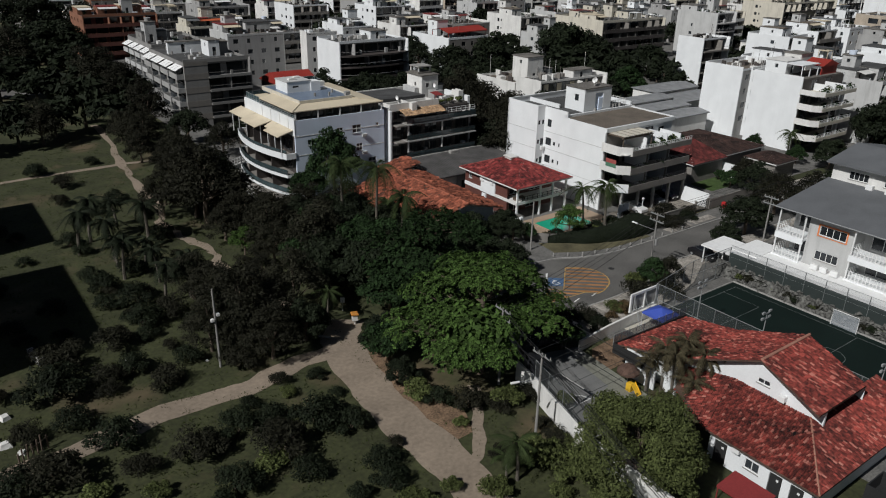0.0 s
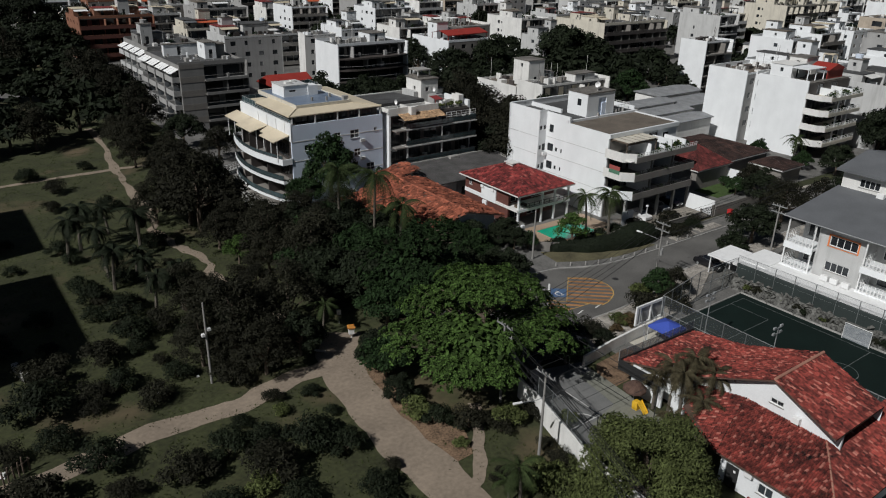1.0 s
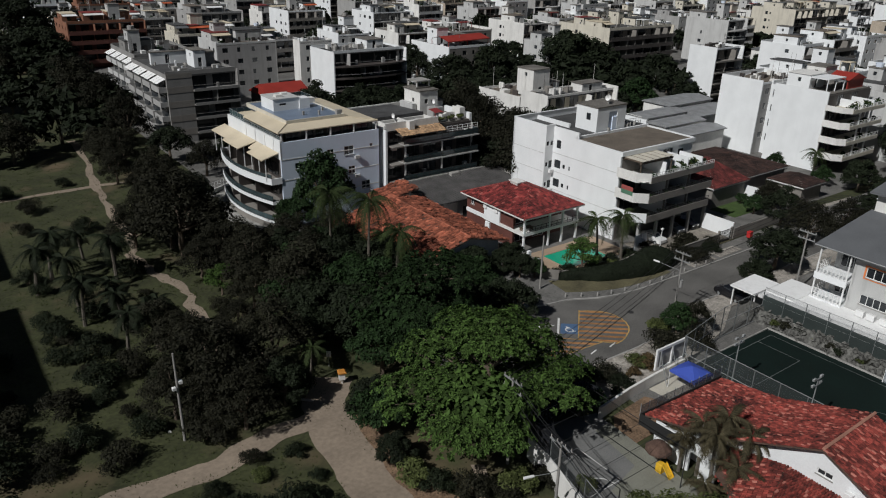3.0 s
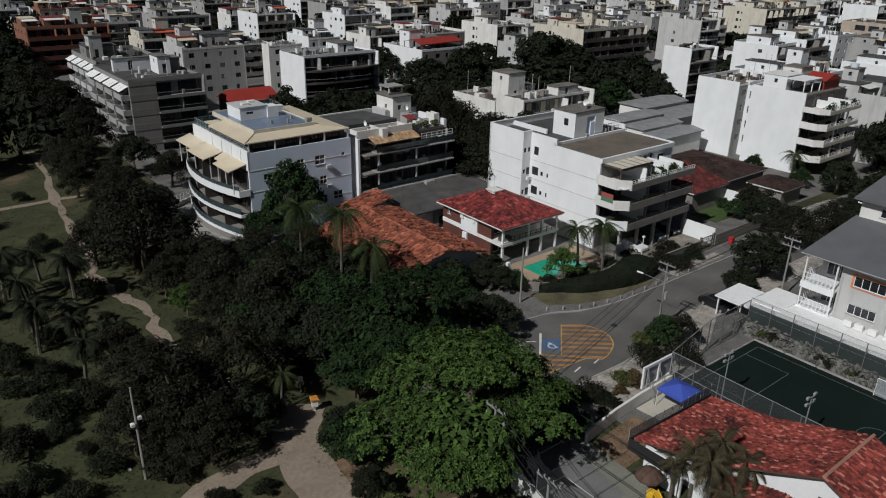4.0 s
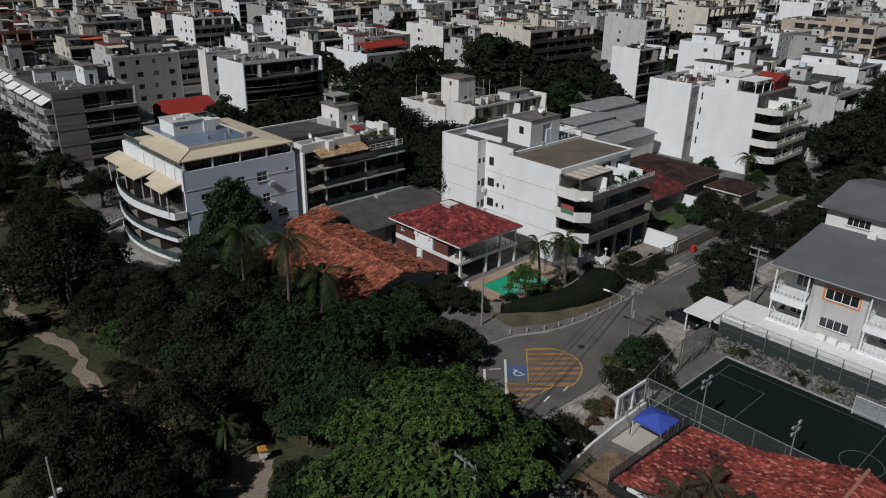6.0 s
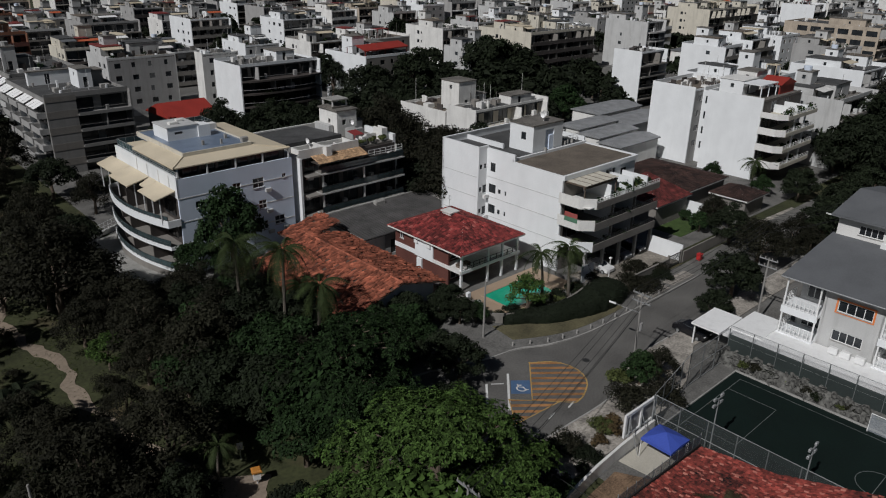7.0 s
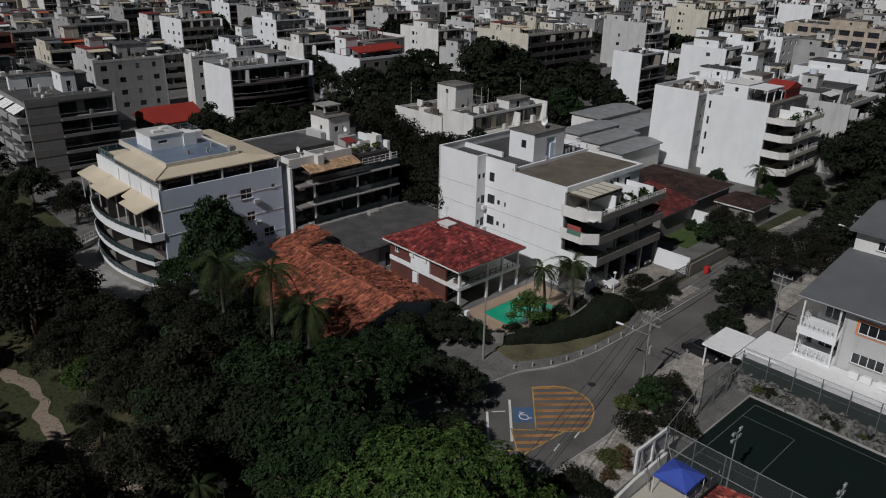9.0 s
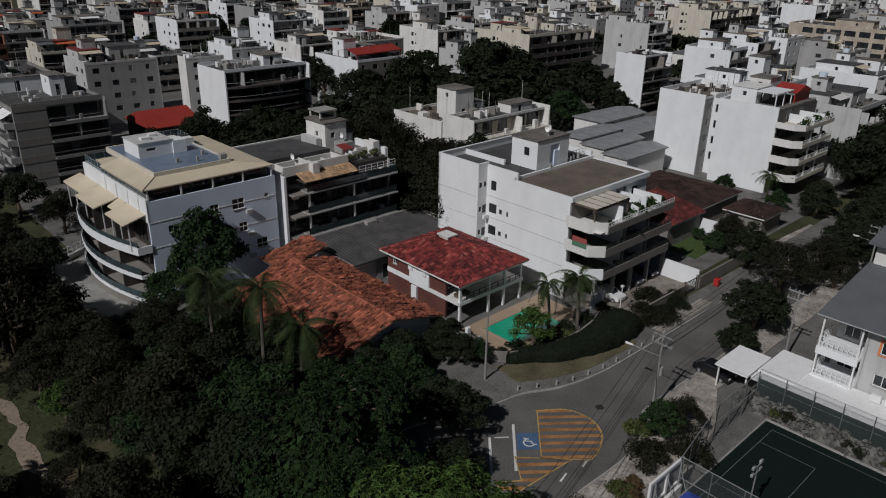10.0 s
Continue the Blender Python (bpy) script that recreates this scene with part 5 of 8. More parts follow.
def fence_run(name, pts, h, screen, label, z0=0.0, step=2.6, base=None):
    f = thing(name, 0, 0, 0, label, "fence")
    for (x0, y0), (x1, y1) in zip(pts, pts[1:]):
        L = math.hypot(x1 - x0, y1 - y0)
        n = max(1, round(L / step))
        for k in range(n):
            m = M()
            x, y = x0 + (x1 - x0) * k / n, y0 + (y1 - y0) * k / n
            m.tube([(x, y, z0), (x, y, z0 + h)], 0.05, k=6)
            part("post", m, FENCEM, f)
    for hh in (h, h * 0.5, 0.1):
        m = M()
        m.tube([(x, y, z0 + hh) for x, y in pts], 0.035, k=5)
        part("rail", m, STEEL, f)
    m = M()
    for a, b in zip(pts, pts[1:]):
        m.quad((*a, z0 + 0.05), (*b, z0 + 0.05), (*b, z0 + h), (*a, z0 + h))
    part("mesh_panel", m, NET, f)
    if screen:
        m = M()
        for a, b in zip(pts, pts[1:]):
            m.quad((a[0] - 0.03, a[1] - 0.03, z0 + screen[0]), (b[0] - 0.03, b[1] - 0.03, z0 + screen[0]), (b[0] - 0.03, b[1] - 0.03, z0 + screen[1]), (a[0] - 0.03, a[1] - 0.03, z0 + screen[1]))
        part("screen", m, SCREEN, f)
    return f


fence_run("fence", [(84.0, 10), (84.0, 46.2)], 3.2, (0.3, 2.2), "tall wire fence with a dark windbreak screen", 1.1)
fence_run("fence", [(84.0, 46.2), (76.0, 46.2), (66.8, 44.6)], 4.0, None, "tall galvanised wire fence at the court's end")
fence_run("fence", [(66.8, 44.6), (66.8, 10)], 4.0, None, "tall galvanised wire fence along the court")


def flood(u, v, h=6.0):
    f = thing("floodlight_mast", u, v, 0, "steel mast with four white floodlights over the court", "floodlight", "court floodlights")
    m = M()
    m.tube([(0, 0, 0), (0, 0, h)], 0.07, 0.05, 8)
    part("mast", m, STEEL, f)
    m = M()
    m.box(-0.7, 0.7, -0.04, 0.04, h - 0.1, h)
    m.box(-0.7, 0.7, -0.04, 0.04, h - 0.75, h - 0.65)
    part("cross_arm", m, STEEL, f)
    for x in (-0.6, 0.6):
        for z in (h - 0.05, h - 0.7):
            m = M()
            m.box(x - 0.2, x + 0.2, -0.06, 0.12, z, z + 0.26, 0.05)
            part("lamp_head", m, STEEL, f)
    return f


fl1 = flood(67.3, 39.0, 6.3)
copy_thing(fl1, Matrix.Translation(W(66.6, 30.8)) @ pose(0, 0, 0, 0, 0, 40))
copy_thing(fl1, Matrix.Translation(W(66.6, 19.0)) @ pose(0, 0, 0, 0, 0, 40))
gp = thing("goal_frame", 82.2, 29.5, 0, "small white net goal at the court side", "goal")
m = M()
m.tube([(0, -1.5, 0), (0, -1.5, 2), (0, 1.5, 2), (0, 1.5, 0)], 0.05)
part("frame", m, FRAMEW, gp)
m = M()
m.quad((0.1, -1.5, 0.0), (0.1, 1.5, 0.0), (0.1, 1.5, 2.0), (0.1, -1.5, 2.0))
part("net", m, netting("white_net", (0.6, 0.65, 0.7), 0.35), gp)

# billboard frame, wall, tent
bf = thing("billboard", 62.4, 44.7, 0, "grey steel billboard frame seen from behind", "billboard")
m = M()
for b_ in ((0, 4.9, -0.1, 0.1, 3.4, 3.7), (0, 4.9, -0.1, 0.1, 1.3, 1.5), (0, 0.3, -0.1, 0.1, 1.5, 3.4), (4.6, 4.9, -0.1, 0.1, 1.5, 3.4), (2.4, 2.6, -0.1, 0.1, 1.5, 3.4)):
    m.box(*b_)
part("frame", m, FRAMEW, bf)
m = M()
m.box(0.3, 4.6, 0.02, 0.08, 1.5, 3.4)
part("board", m, GREYP, bf)
for x in (0.5, 2.4, 4.3):
    m = M()
    m.tube([(x, -0.2, 0), (x, -0.2, 3.5)], 0.07)
    m.tube([(x, -1.4, 0.0), (x, -0.2, 3.0)], 0.04)
    part("prop", m, STEEL, bf)
m = M()
m.ribbon([(53.0, 43.4), (57.8, 44.0), (62, 44.3), (67.0, 44.4)], 0, 1.3, 0.25)
single("boundary_wall", m, WHITE2, "low white boundary wall of the school", "wall", kind="structure")
tn = thing("gazebo", 62.8, 40.2, 0, "blue fabric gazebo tent with pyramid roof", "tent")
m = M()
top = (1.5, 1.5, 2.75)
c4 = [(0, 0, 2.05), (3, 0, 2.05), (3, 3, 2.05), (0, 3, 2.05)]
for a, b in zip(c4, c4[1:] + c4[:1]):
    mid = ((a[0] + b[0]) / 2, (a[1] + b[1]) / 2, 2.15)
    m.quad(a, mid, top)
    m.quad(mid, b, top)
    m.quad((a[0], a[1], 1.85), (b[0], b[1], 1.85), b, mid, a)
part("roof", m, TENT, tn)
for x, y in ((0.05, 0.05), (2.95, 0.05), (2.95, 2.95), (0.05, 2.95)):
    m = M()
    m.tube([(x, y, 0), (x, y, 2.05)], 0.03)
    part("leg", m, FRAMEW, tn)
sheet("pavement_tent", [(61.5, 39.2), (67, 38.6), (67, 44), (61.0, 44)], -0.016, 0.03, surf("pale_yard", (0.48, 0.45, 0.38), rough=0.9, var=0.15), "pale concrete yard under the tent")

# ---- school with clay tile roofs ----
sc = thing("school_building", 48.8, 14.9, 0, "white school building with red clay tile roofs", "school")
m = M()
wall_panel(m, "y", 6.6, 3.6, 22.8, 0, 3.2, [], 0.25, 1)
wall_panel(m, "y", 6.6, 3.6, 13.4, 3.2, 6.0, [(8.6, 5.5, 1.2, 1.0 - 0.5)], 0.25, 1)
m.quad((6.6, 3.6, 6.0), (6.6, 13.4, 6.0), (6.6, 9.5, 7.8))
m.quad((6.6, 13.4, 3.2), (6.6, 17.6, 3.2), (6.6, 17.6, 4.2), (6.6, 13.4, 5.95))
m.box(6.85, 13.2, 22.5, 22.8, 0, 3.0)
m.quad((13.2, 3.6, 0), (13.2, 22.6, 0), (13.2, 22.6, 2.9), (13.2, 17.0, 4.3), (13.2, 9.5, 7.6), (13.2, 3.6, 5.8))
wall_panel(m, "y", 4.9, 17, 22.8, 0, 3.0, [(18, 0, 1.1, 2.1)], 0.2, 1)
m.box(5.1, 6.6, 16.8, 17.0, 0, 4)
part("wall", m, WHITE, sc)
window(sc, "y", 6.6, 1, 8.6, 5.5, 1.2, 1.0 - 0.5, FRAMEW, bars=1)
m = M()
DH = [(1.4, 0.0, 1.1, 2.15), (3.2, 0.0, 1.1, 2.15), (5.2, 1.1, 1.3, 0.95), (8.2, 0.0, 1.2, 2.15)]
wall_panel(m, "y", 0.8, 0.8, 9.9, 0, 3.0, DH, 0.2, 1)
m.box(1.0, 17.2, 0.8, 1.0, 0, 3.0)
m.box(1.0, 6.6, 9.7, 9.9, 0, 3.0)
part("front_wall", m, WHITE, sc)
for a, z, w, hh in DH:
    if z:
        window(sc, "y", 0.8, 1, a, z, w, hh, FRAMEW, bars=1)
    else:
        m = M()
        m.box(0.86, 0.92, a + 0.04, a + w - 0.04, 0.02, 2.1)
        dr = part("door", m, BLACKM, sc, "dark door")
        m = M()
        m.box(0.83, 0.86, a + 0.3, a + 0.5, 1.5, 1.7)
        part("notice", m, FRAMEW, dr)
ac_unit(sc, 0.35, 6.9, 2.2, 0.44, 0.7)
ac_unit(sc, 6.1, 6.9, 5.0, 0.45, 0.6)
rr = random.Random(8)


def roof_plane(parent, p00, p10, p11, p01, mat, rnd=rr, name="roof"):
    m = M()
    q = [Vector(p) for p in (p00, p10, p11, p01)]
    dn = Vector((0, 0, -0.14))
    m.quad(*q).quad(*(p + dn for p in q))
    for a, b in zip(q, q[1:] + q[:1]):
        m.quad(a, b, b + dn, a + dn)
    r = part(name, m, THATCH, parent)
    t = M()
    slope_tiles(t, p00, p10, p11, p01, 0.21, 0.36, 0.11, 0.025, rnd)
    part("tiles", t, mat, r, kind="stuff")
    return r


roof_plane(sc, (4.7, 23.9, 3.0), (15.6, 23.5, 3.0), (14.8, 17.0, 4.65), (5.3, 17.0, 4.65), TILE_SCH)
roof_plane(sc, (5.3, 17.0, 4.65), (14.8, 17.0, 4.65), (13.7, 9.5, 8.0), (6.0, 9.5, 8.0), TILE_SCH)
roof_plane(sc, (5.2, 3.5, 6.1), (13.0, 3.5, 6.1), (13.7, 9.5, 8.0), (6.0, 9.5, 8.0), TILE_SCH)
roof_plane(sc, (0.0, 10.0, 3.1), (0.0, 0.0, 3.1), (6.6, 4.7, 4.65), (6.6, 12.0, 4.65), TILE_SCH)
roof_plane(sc, (0.0, 0.0, 3.1), (18, 0.0, 3.1), (18, 4.7, 4.8), (6.6, 4.7, 4.65), TILE_SCH)
roof_plane(sc, (0.0, 10.0, 3.1), (6.6, 12.0, 4.65), (6.6, 16.6, 3.2), (3.2, 15.6, 3.0), TILE_SCH)
m = M()
m.tube([(6.0, 9.5, 8.12), (13.7, 9.5, 8.12)], 0.13)
part("ridge_cap", m, RIDGE, sc)
m = M()
m.tube([(0, 0, 3.2), (6.6, 4.7, 4.75)], 0.08)
part("hip_cap", m, RIDGE, sc)
m = M()
m.ribbon([(4.35, 19.4), (4.2, 24.0), (15.6, 23.7)], 2.15, 3.3, 0.12)
part("fascia", m, WIRE, sc, "black fascia board")
m = M()
m.ribbon([(4.2, 24.05), (15.6, 23.75)], 3.3, 4.15, 0.03)
mg = part("mesh_guard", m, netting("grey_mesh", (0.10, 0.11, 0.135), 0.5), sc)
for k in range(11):
    m = M()
    m.tube([(4.2 + 1.14 * k, 24.07 - 0.03 * k, 3.0), (4.2 + 1.14 * k, 24.07 - 0.03 * k, 4.3)], 0.035, k=5)
    part("guard_post", m, STEEL, mg)
m = M()
m.quad((-3.4, 2.6, 1.5), (-3.4, 6.2, 1.5), (-1.0, 6.2, 1.8), (-1.0, 2.6, 1.8))
m.box(-3.4, -3.3, 2.6, 6.2, 1.3, 1.5)
for x, y in ((-3.3, 2.7), (-3.3, 6.1), (-1.1, 2.7), (-1.1, 6.1)):
    m.box(x - 0.04, x + 0.04, y - 0.04, y + 0.04, 0, 1.5)
part("awning", m, REDAWN, sc, "dark red awning")

# school yard
sheet("yard_litter", [(53.2, 39.0), (62.0, 39.2), (59.6, 43.4), (54.6, 43.0), (53.0, 41.4)], -0.05, -0.006, DRYDIRT, "dry leaf litter over the school yard")
sheet("yard_walk", [(46.5, 30.5), (52.4, 30.5), (53.4, 42.4), (51.4, 42.4), (50.6, 37.0), (46.5, 36.0)], -0.05, 0.026, surf("olive_concrete", (0.20, 0.20, 0.165), rough=0.9, var=0.2), "olive grey concrete walk beside the playground")
# playground court
sheet("play_court", [(41.8, 32.0), (52.0, 32.0), (53.5, 44.2), (47, 46.0), (43.6, 43.0)], -0.03, 0.02, surf("court_grey", (0.17, 0.17, 0.165), rough=0.9, var=0.2), "grey playground court")
m = M()
m.ribbon([(43.6, 36.5), (48.2, 36.5), (48.2, 41.5), (43.9, 41.5)], 0.018, 0.026, 0.1)
m.ribbon([(45.9 + 1.5 * math.cos(a), 36.5 + 1.5 * math.sin(a)) for a in np.linspace(0, 3.14, 13)], 0.018, 0.026, 0.1)
single("play_court_lines", m, WPAINT, "white playground court lines", kind="structure")
m = M()
m.ribbon([(43.8, 43.2), (43.3, 40.5), (42.2, 36.5), (41.2, 32.5), (40.6, 27), (40.6, 18), (40.6, 6)], 0, 2.2, 0.25)
single("school_wall", m, WHITE2, "stained white wall round the school yard", "wall", kind="structure")
m = M()
ln = smooth_line([(43.4, 40.4), (44.0, 43.0), (46.3, 45.2), (49.5, 45.6), (52, 45.0)], 5)
for a, b in zip(ln, ln[1:]):
    m.quad((*a, 0.4), (*b, 0.4), (*b, 3.8), (*a, 3.8))
    m.quad((*a, 3.8), (*b, 3.8), (b[0] + 1.2, b[1] - 1.4, 3.2), (a[0] + 1.2, a[1] - 1.4, 3.2))
single("shade_net", m, BLACKNET, "black shade netting round the playground", "net")
fence_run("fence", [(43.2, 40), (41.4, 32.6)], 3.6, None, "wire ball fence over the white wall", 0.5)
m = M()
for k in range(6):
    m.tube([(43.5, 33.5 + 2 * k, 3.9), (51.5, 33.5 + 2 * k, 3.9)], 0.02, k=4)
for x in (43.5, 47.5, 51.5):
    m.tube([(x, 33, 3.9), (x, 44, 3.9)], 0.03, k=4)
for x, y in ((43.5, 33), (51.5, 33), (51.5, 44)):
    m.tube([(x, y, 0), (x, y, 3.9)], 0.05)
single("ball_net_frame", m, BLACKM, "thin dark frame of the overhead ball net", "net frame")
um = thing("parasol", 52.0, 35.9, 0, "brown fabric parasol over a yellow toy house", "parasol")
m = M()
k = 10
ring = [(1.15 * math.cos(a), 1.15 * math.sin(a), 1.95) for a in np.linspace(0, 6.2832, k + 1)[:-1]]
for a, b in zip(ring, ring[1:] + ring[:1]):
    m.quad(a, b, (b[0] * 0.5, b[1] * 0.5, 2.5), (a[0] * 0.5, a[1] * 0.5, 2.5))
    m.quad((a[0] * 0.5, a[1] * 0.5, 2.5), (b[0] * 0.5, b[1] * 0.5, 2.5), (0, 0, 2.7))
    m.quad(a, b, (b[0], b[1], 1.75), (a[0], a[1], 1.75))
part("canopy", m, THATCH, um)
m = M()
m.tube([(0, 0, 0), (0, 0, 2.65)], 0.04)
part("pole", m, STEEL, um)
ty = thing("toy_slide", 51.5, 35.0, 0, "yellow plastic children's slide", "slide")
m = M()
m.box(0, 0.6, 0, 0.6, 0, 0.9, 0.05)
m.quad((0.0, -0.9, 0.05), (0.6, -0.9, 0.05), (0.6, 0.0, 1.0), (0.0, 0.0, 1.0))
m.quad((0.0, -0.9, 0.0), (0.0, 0.0, 0.95), (0.0, 0.0, 1.15), (0.0, -0.9, 0.2))
m.quad((0.6, -0.9, 0.0), (0.6, 0.0, 0.95), (0.6, 0.0, 1.15), (0.6, -0.9, 0.2))
part("slide_body", m, YELPLA, ty)


# ---- generic apartment houses of the city ----
def leaf_cloud(m, c, r, n, size, rnd, squash=0.75, up=0.35, tri=True):
    """Leaf clumps on and in a lumpy ball."""
    c = Vector(c)
    for _ in range(n):
        d = Vector((rnd.gauss(0, 1), rnd.gauss(0, 1), rnd.gauss(0, 1))).normalized()
        if d.z < -0.3 and rnd.random() < 0.6:
            d.z = -d.z
        q = rnd.uniform(0.62, 1.06) if rnd.random() < 0.85 else rnd.uniform(0.2, 0.62)
        p = c + Vector((d.x * r, d.y * r, d.z * r * squash)) * q
        nrm = (d + Vector((rnd.uniform(-0.9, 0.9), rnd.uniform(-0.9, 0.9), rnd.uniform(-0.5, 0.8) + up))).normalized()
        a = nrm.orthogonal().normalized()
        a.rotate(Matrix.Rotation(rnd.uniform(0, 6.28), 3, nrm))
        b = nrm.cross(a)
        s = size * rnd.uniform(0.6, 1.3)
        t = p + a * s * 1.2
        if tri:
            m.quad(p - a * s * 0.45 + b * s * 0.4, t - nrm * s * 0.15, p - a * s * 0.3 - b * s * 0.5 - nrm * s * 0.1)
            continue
        m.quad(p - a * s * 0.5, p + b * s * 0.5 - a * s * 0.05 - nrm * s * 0.12, t - nrm * s * 0.2, p - b * s * 0.5 - a * s * 0.05 - nrm * s * 0.12)


def roof_room(parent, x, y, w, d, z, h, wall, roofm, name="stair_tower", hole=True):
    """A walled room on a roof, with a window and an overhanging slab."""
    m = M()
    wall_panel(m, "y", x, y, y + d, z, z + h, [(y + d * 0.4, z + h - 1.5, 0.7, 0.8)] if hole and h > 2 and d > 2 else [], 0.2, 1)
    wall_panel(m, "x", y, x + 0.2, x + w, z, z + h, [(x + w * 0.35, z + 0.1, 0.9, min(2.0, h - 0.4))] if hole and w > 2 else [], 0.2, 1)
    m.box(x + w - 0.2, x + w, y + 0.2, y + d, z, z + h)
    m.box(x + 0.2, x + w - 0.2, y + d - 0.2, y + d, z, z + h)
    p = part(name, m, wall, parent)
    g = M()
    g.box(x + 0.3, x + 0.35, y + 0.3, y + d - 0.3, z, z + h - 0.1)
    g.box(x + 0.36, x + w - 0.3, y + 0.3, y + 0.35, z, z + h - 0.1)
    part("pane", g, GLASSD, p)
    m = M()
    m.box(x - 0.15, x + w + 0.15, y - 0.15, y + d + 0.15, z + h, z + h + 0.16)
    part("room_roof", m, roofm, p)
    return p


def apartment(u, v, w, d, floors, seed, wall, label, left="windows", front="balcony", tower=True, roofm=None, sh=3.0, parapet=0.9, rooms=(), group="city blocks", base=1.0, pm=None, fm=None, solid=0.0, curve=None):
    rnd = random.Random(seed)
    H = base + floors * sh
    lod = W(u, v).length > 165
    t = thing("apartment_building", u, v, 0, label, "apartment building", group)
    m = M()
    lh, fh = [], []
    if left == "windows":
        ks = (0.15, 0.38, 0.62, 0.85)[: max(2, int(d / 5))]
        for f in range(floors):
            for c in ks:
                if rnd.random() < 0.8:
                    lh.append((d * c - 0.6, base + f * sh + 1.0, rnd.choice((0.7, 1.3, 1.6)), 1.1))
    elif left == "stair":
        lh = [(0.7, base + f * sh + 0.9, 1.6, 1.5) for f in range(floors)]
    elif left == "open":
        for f in range(floors):
            for k in range(int(d / 4.6)):
                lh.append((0.7 + 4.6 * k, base + f * sh + 0.8, 3.5, 1.8))
    elif left == "few":
        for f in range(floors):
            lh.append((d * 0.55, base + f * sh + 1.1, 0.6, 0.8))
            if d > 6:
                lh.append((d * 0.55 + 1.4, base + f * sh + 0.9, 1.2, 1.2))
    rec = 2.2 if front == "balcony" else 0.0
    n = max(2, round((w - solid) / 4.2))
    x0 = 0.3 + solid
    for f in range(floors):
        for k in range(n):
            bay = (w - 0.3 - x0) / n
            if front == "balcony":
                ww = bay - rnd.choice((0.3, 0.5, 1.4))
                fh.append((x0 + k * bay + 0.15, base + f * sh + 0.08, ww, rnd.choice((2.35, 2.5))))
            elif front == "windows":
                fh.append((x0 + (k + 0.5) * bay - 0.75, base + f * sh + 1.0, rnd.choice((1.5, 1.5, 0.9)), 1.2))
    wall_panel(m, "y", 0, 0, d, 0, H, lh, 0.3, 1)
    m.box(w - 0.3, w, 0, d, 0, H)
    m.box(0.3, w - 0.3, d - 0.3, d, 0, H)
    part("wall", m, wall, t)
    # Behind balconies the wall takes a dark tone in place of recess shade.
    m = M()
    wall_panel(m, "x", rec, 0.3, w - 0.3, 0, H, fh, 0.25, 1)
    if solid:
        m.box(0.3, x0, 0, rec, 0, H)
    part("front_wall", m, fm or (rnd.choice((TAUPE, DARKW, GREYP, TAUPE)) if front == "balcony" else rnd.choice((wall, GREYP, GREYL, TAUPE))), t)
    if lod:
        g = M()
        for a, z, ww, hh in lh:
            g.box(0.12, 0.15, a, a + ww, z, z + hh)
        for a, z, ww, hh in fh:
            g.box(a, a + ww, rec + 0.12, rec + 0.15, z, z + hh)
        if g.f:
            part("glazing", g, GLASSD, t, kind="stuff")
    else:
        for a, z, ww, hh in lh:
            window(t, "y", 0, 1, a, z, ww, hh, FRAMEW, sill=False, bars=0 if ww < 1 else 1)
        for a, z, ww, hh in fh:
            window(t, "x", rec, 1, a, z, ww, hh, BLACKM if front == "balcony" else FRAMEW, sill=False, bars=1)
    if front == "balcony":
        # Mostly dark parapets, colour standing in for weak light on street fronts.
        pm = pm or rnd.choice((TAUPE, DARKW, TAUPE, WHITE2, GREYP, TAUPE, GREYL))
        o = rnd.uniform(0.0, 0.9)
        bulge = 1.6 if (curve if curve is not None else rnd.random() < 0.3) else 0.0
        high = rnd.choice((0.12, 0.3, 0.85))
        pts = [(x0 + (w - 0.3 - x0) * q, -o - bulge * (1 - (2 * q - 1) ** 4)) for q in (np.linspace(0, 1, 11) if bulge else (0.0, 1.0))]
        dv = M()
        for f in range(floors):
            z = base + f * sh
            m = M()
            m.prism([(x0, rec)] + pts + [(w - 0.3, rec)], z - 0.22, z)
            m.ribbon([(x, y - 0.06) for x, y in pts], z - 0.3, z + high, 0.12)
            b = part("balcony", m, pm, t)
            if not lod:
                rail(b, [(x, y - 0.05) for x, y in pts], z + high, 1.05 - min(high, 0.8), 1.4, BLACKM if rnd.random() < 0.6 else FRAMEW)
            else:
                dv.ribbon([(x, y - 0.05) for x, y in pts], z + 0.95, z + 1.02, 0.06)
            for k in range(1, n):
                x = x0 + (w - 0.3 - x0) * k / n
                if rnd.random() < 0.35:
                    dv.box(x - 0.1, x + 0.1, -o + 0.05, rec, z, z + sh - 0.2)
                if rnd.random() < 0.5:
                    q = x + rnd.uniform(0.4, 2.0)
                    q = min(q, w - 1.4)
                    dv.box(q, q + rnd.uniform(0.4, 0.9), 0.3, 0.3 + rnd.uniform(0.4, 0.9), z, z + rnd.uniform(0.5, 1.5))
        if dv.f:
            part("partition", dv, rnd.choice((TAUPE, GREYP, wall)), t, kind="stuff")
    m = M()
    m.box(0.3, w - 0.3, rec * 0.5, d - 0.3, H - 0.25, H)
    part("roof", m, roofm or rnd.choice((ROOFC, ROOFD, ROOFD, ROOFD, ROOFB)), t)
    m = M()
    for b_ in ((0, 0.2, 0, d), (w - 0.2, w, 0, d), (0.2, w - 0.2, d - 0.2, d), (0.2, w - 0.2, rec * 0.5, rec * 0.5 + 0.2)):
        m.box(*b_, H, H + parapet * rnd.uniform(0.4, 1.2))
    part("parapet", m, wall, t)
    for rm in rooms:
        roof_room(t, *rm[:4], H, rm[4], rm[5] if len(rm) > 5 else wall, ROOFC)
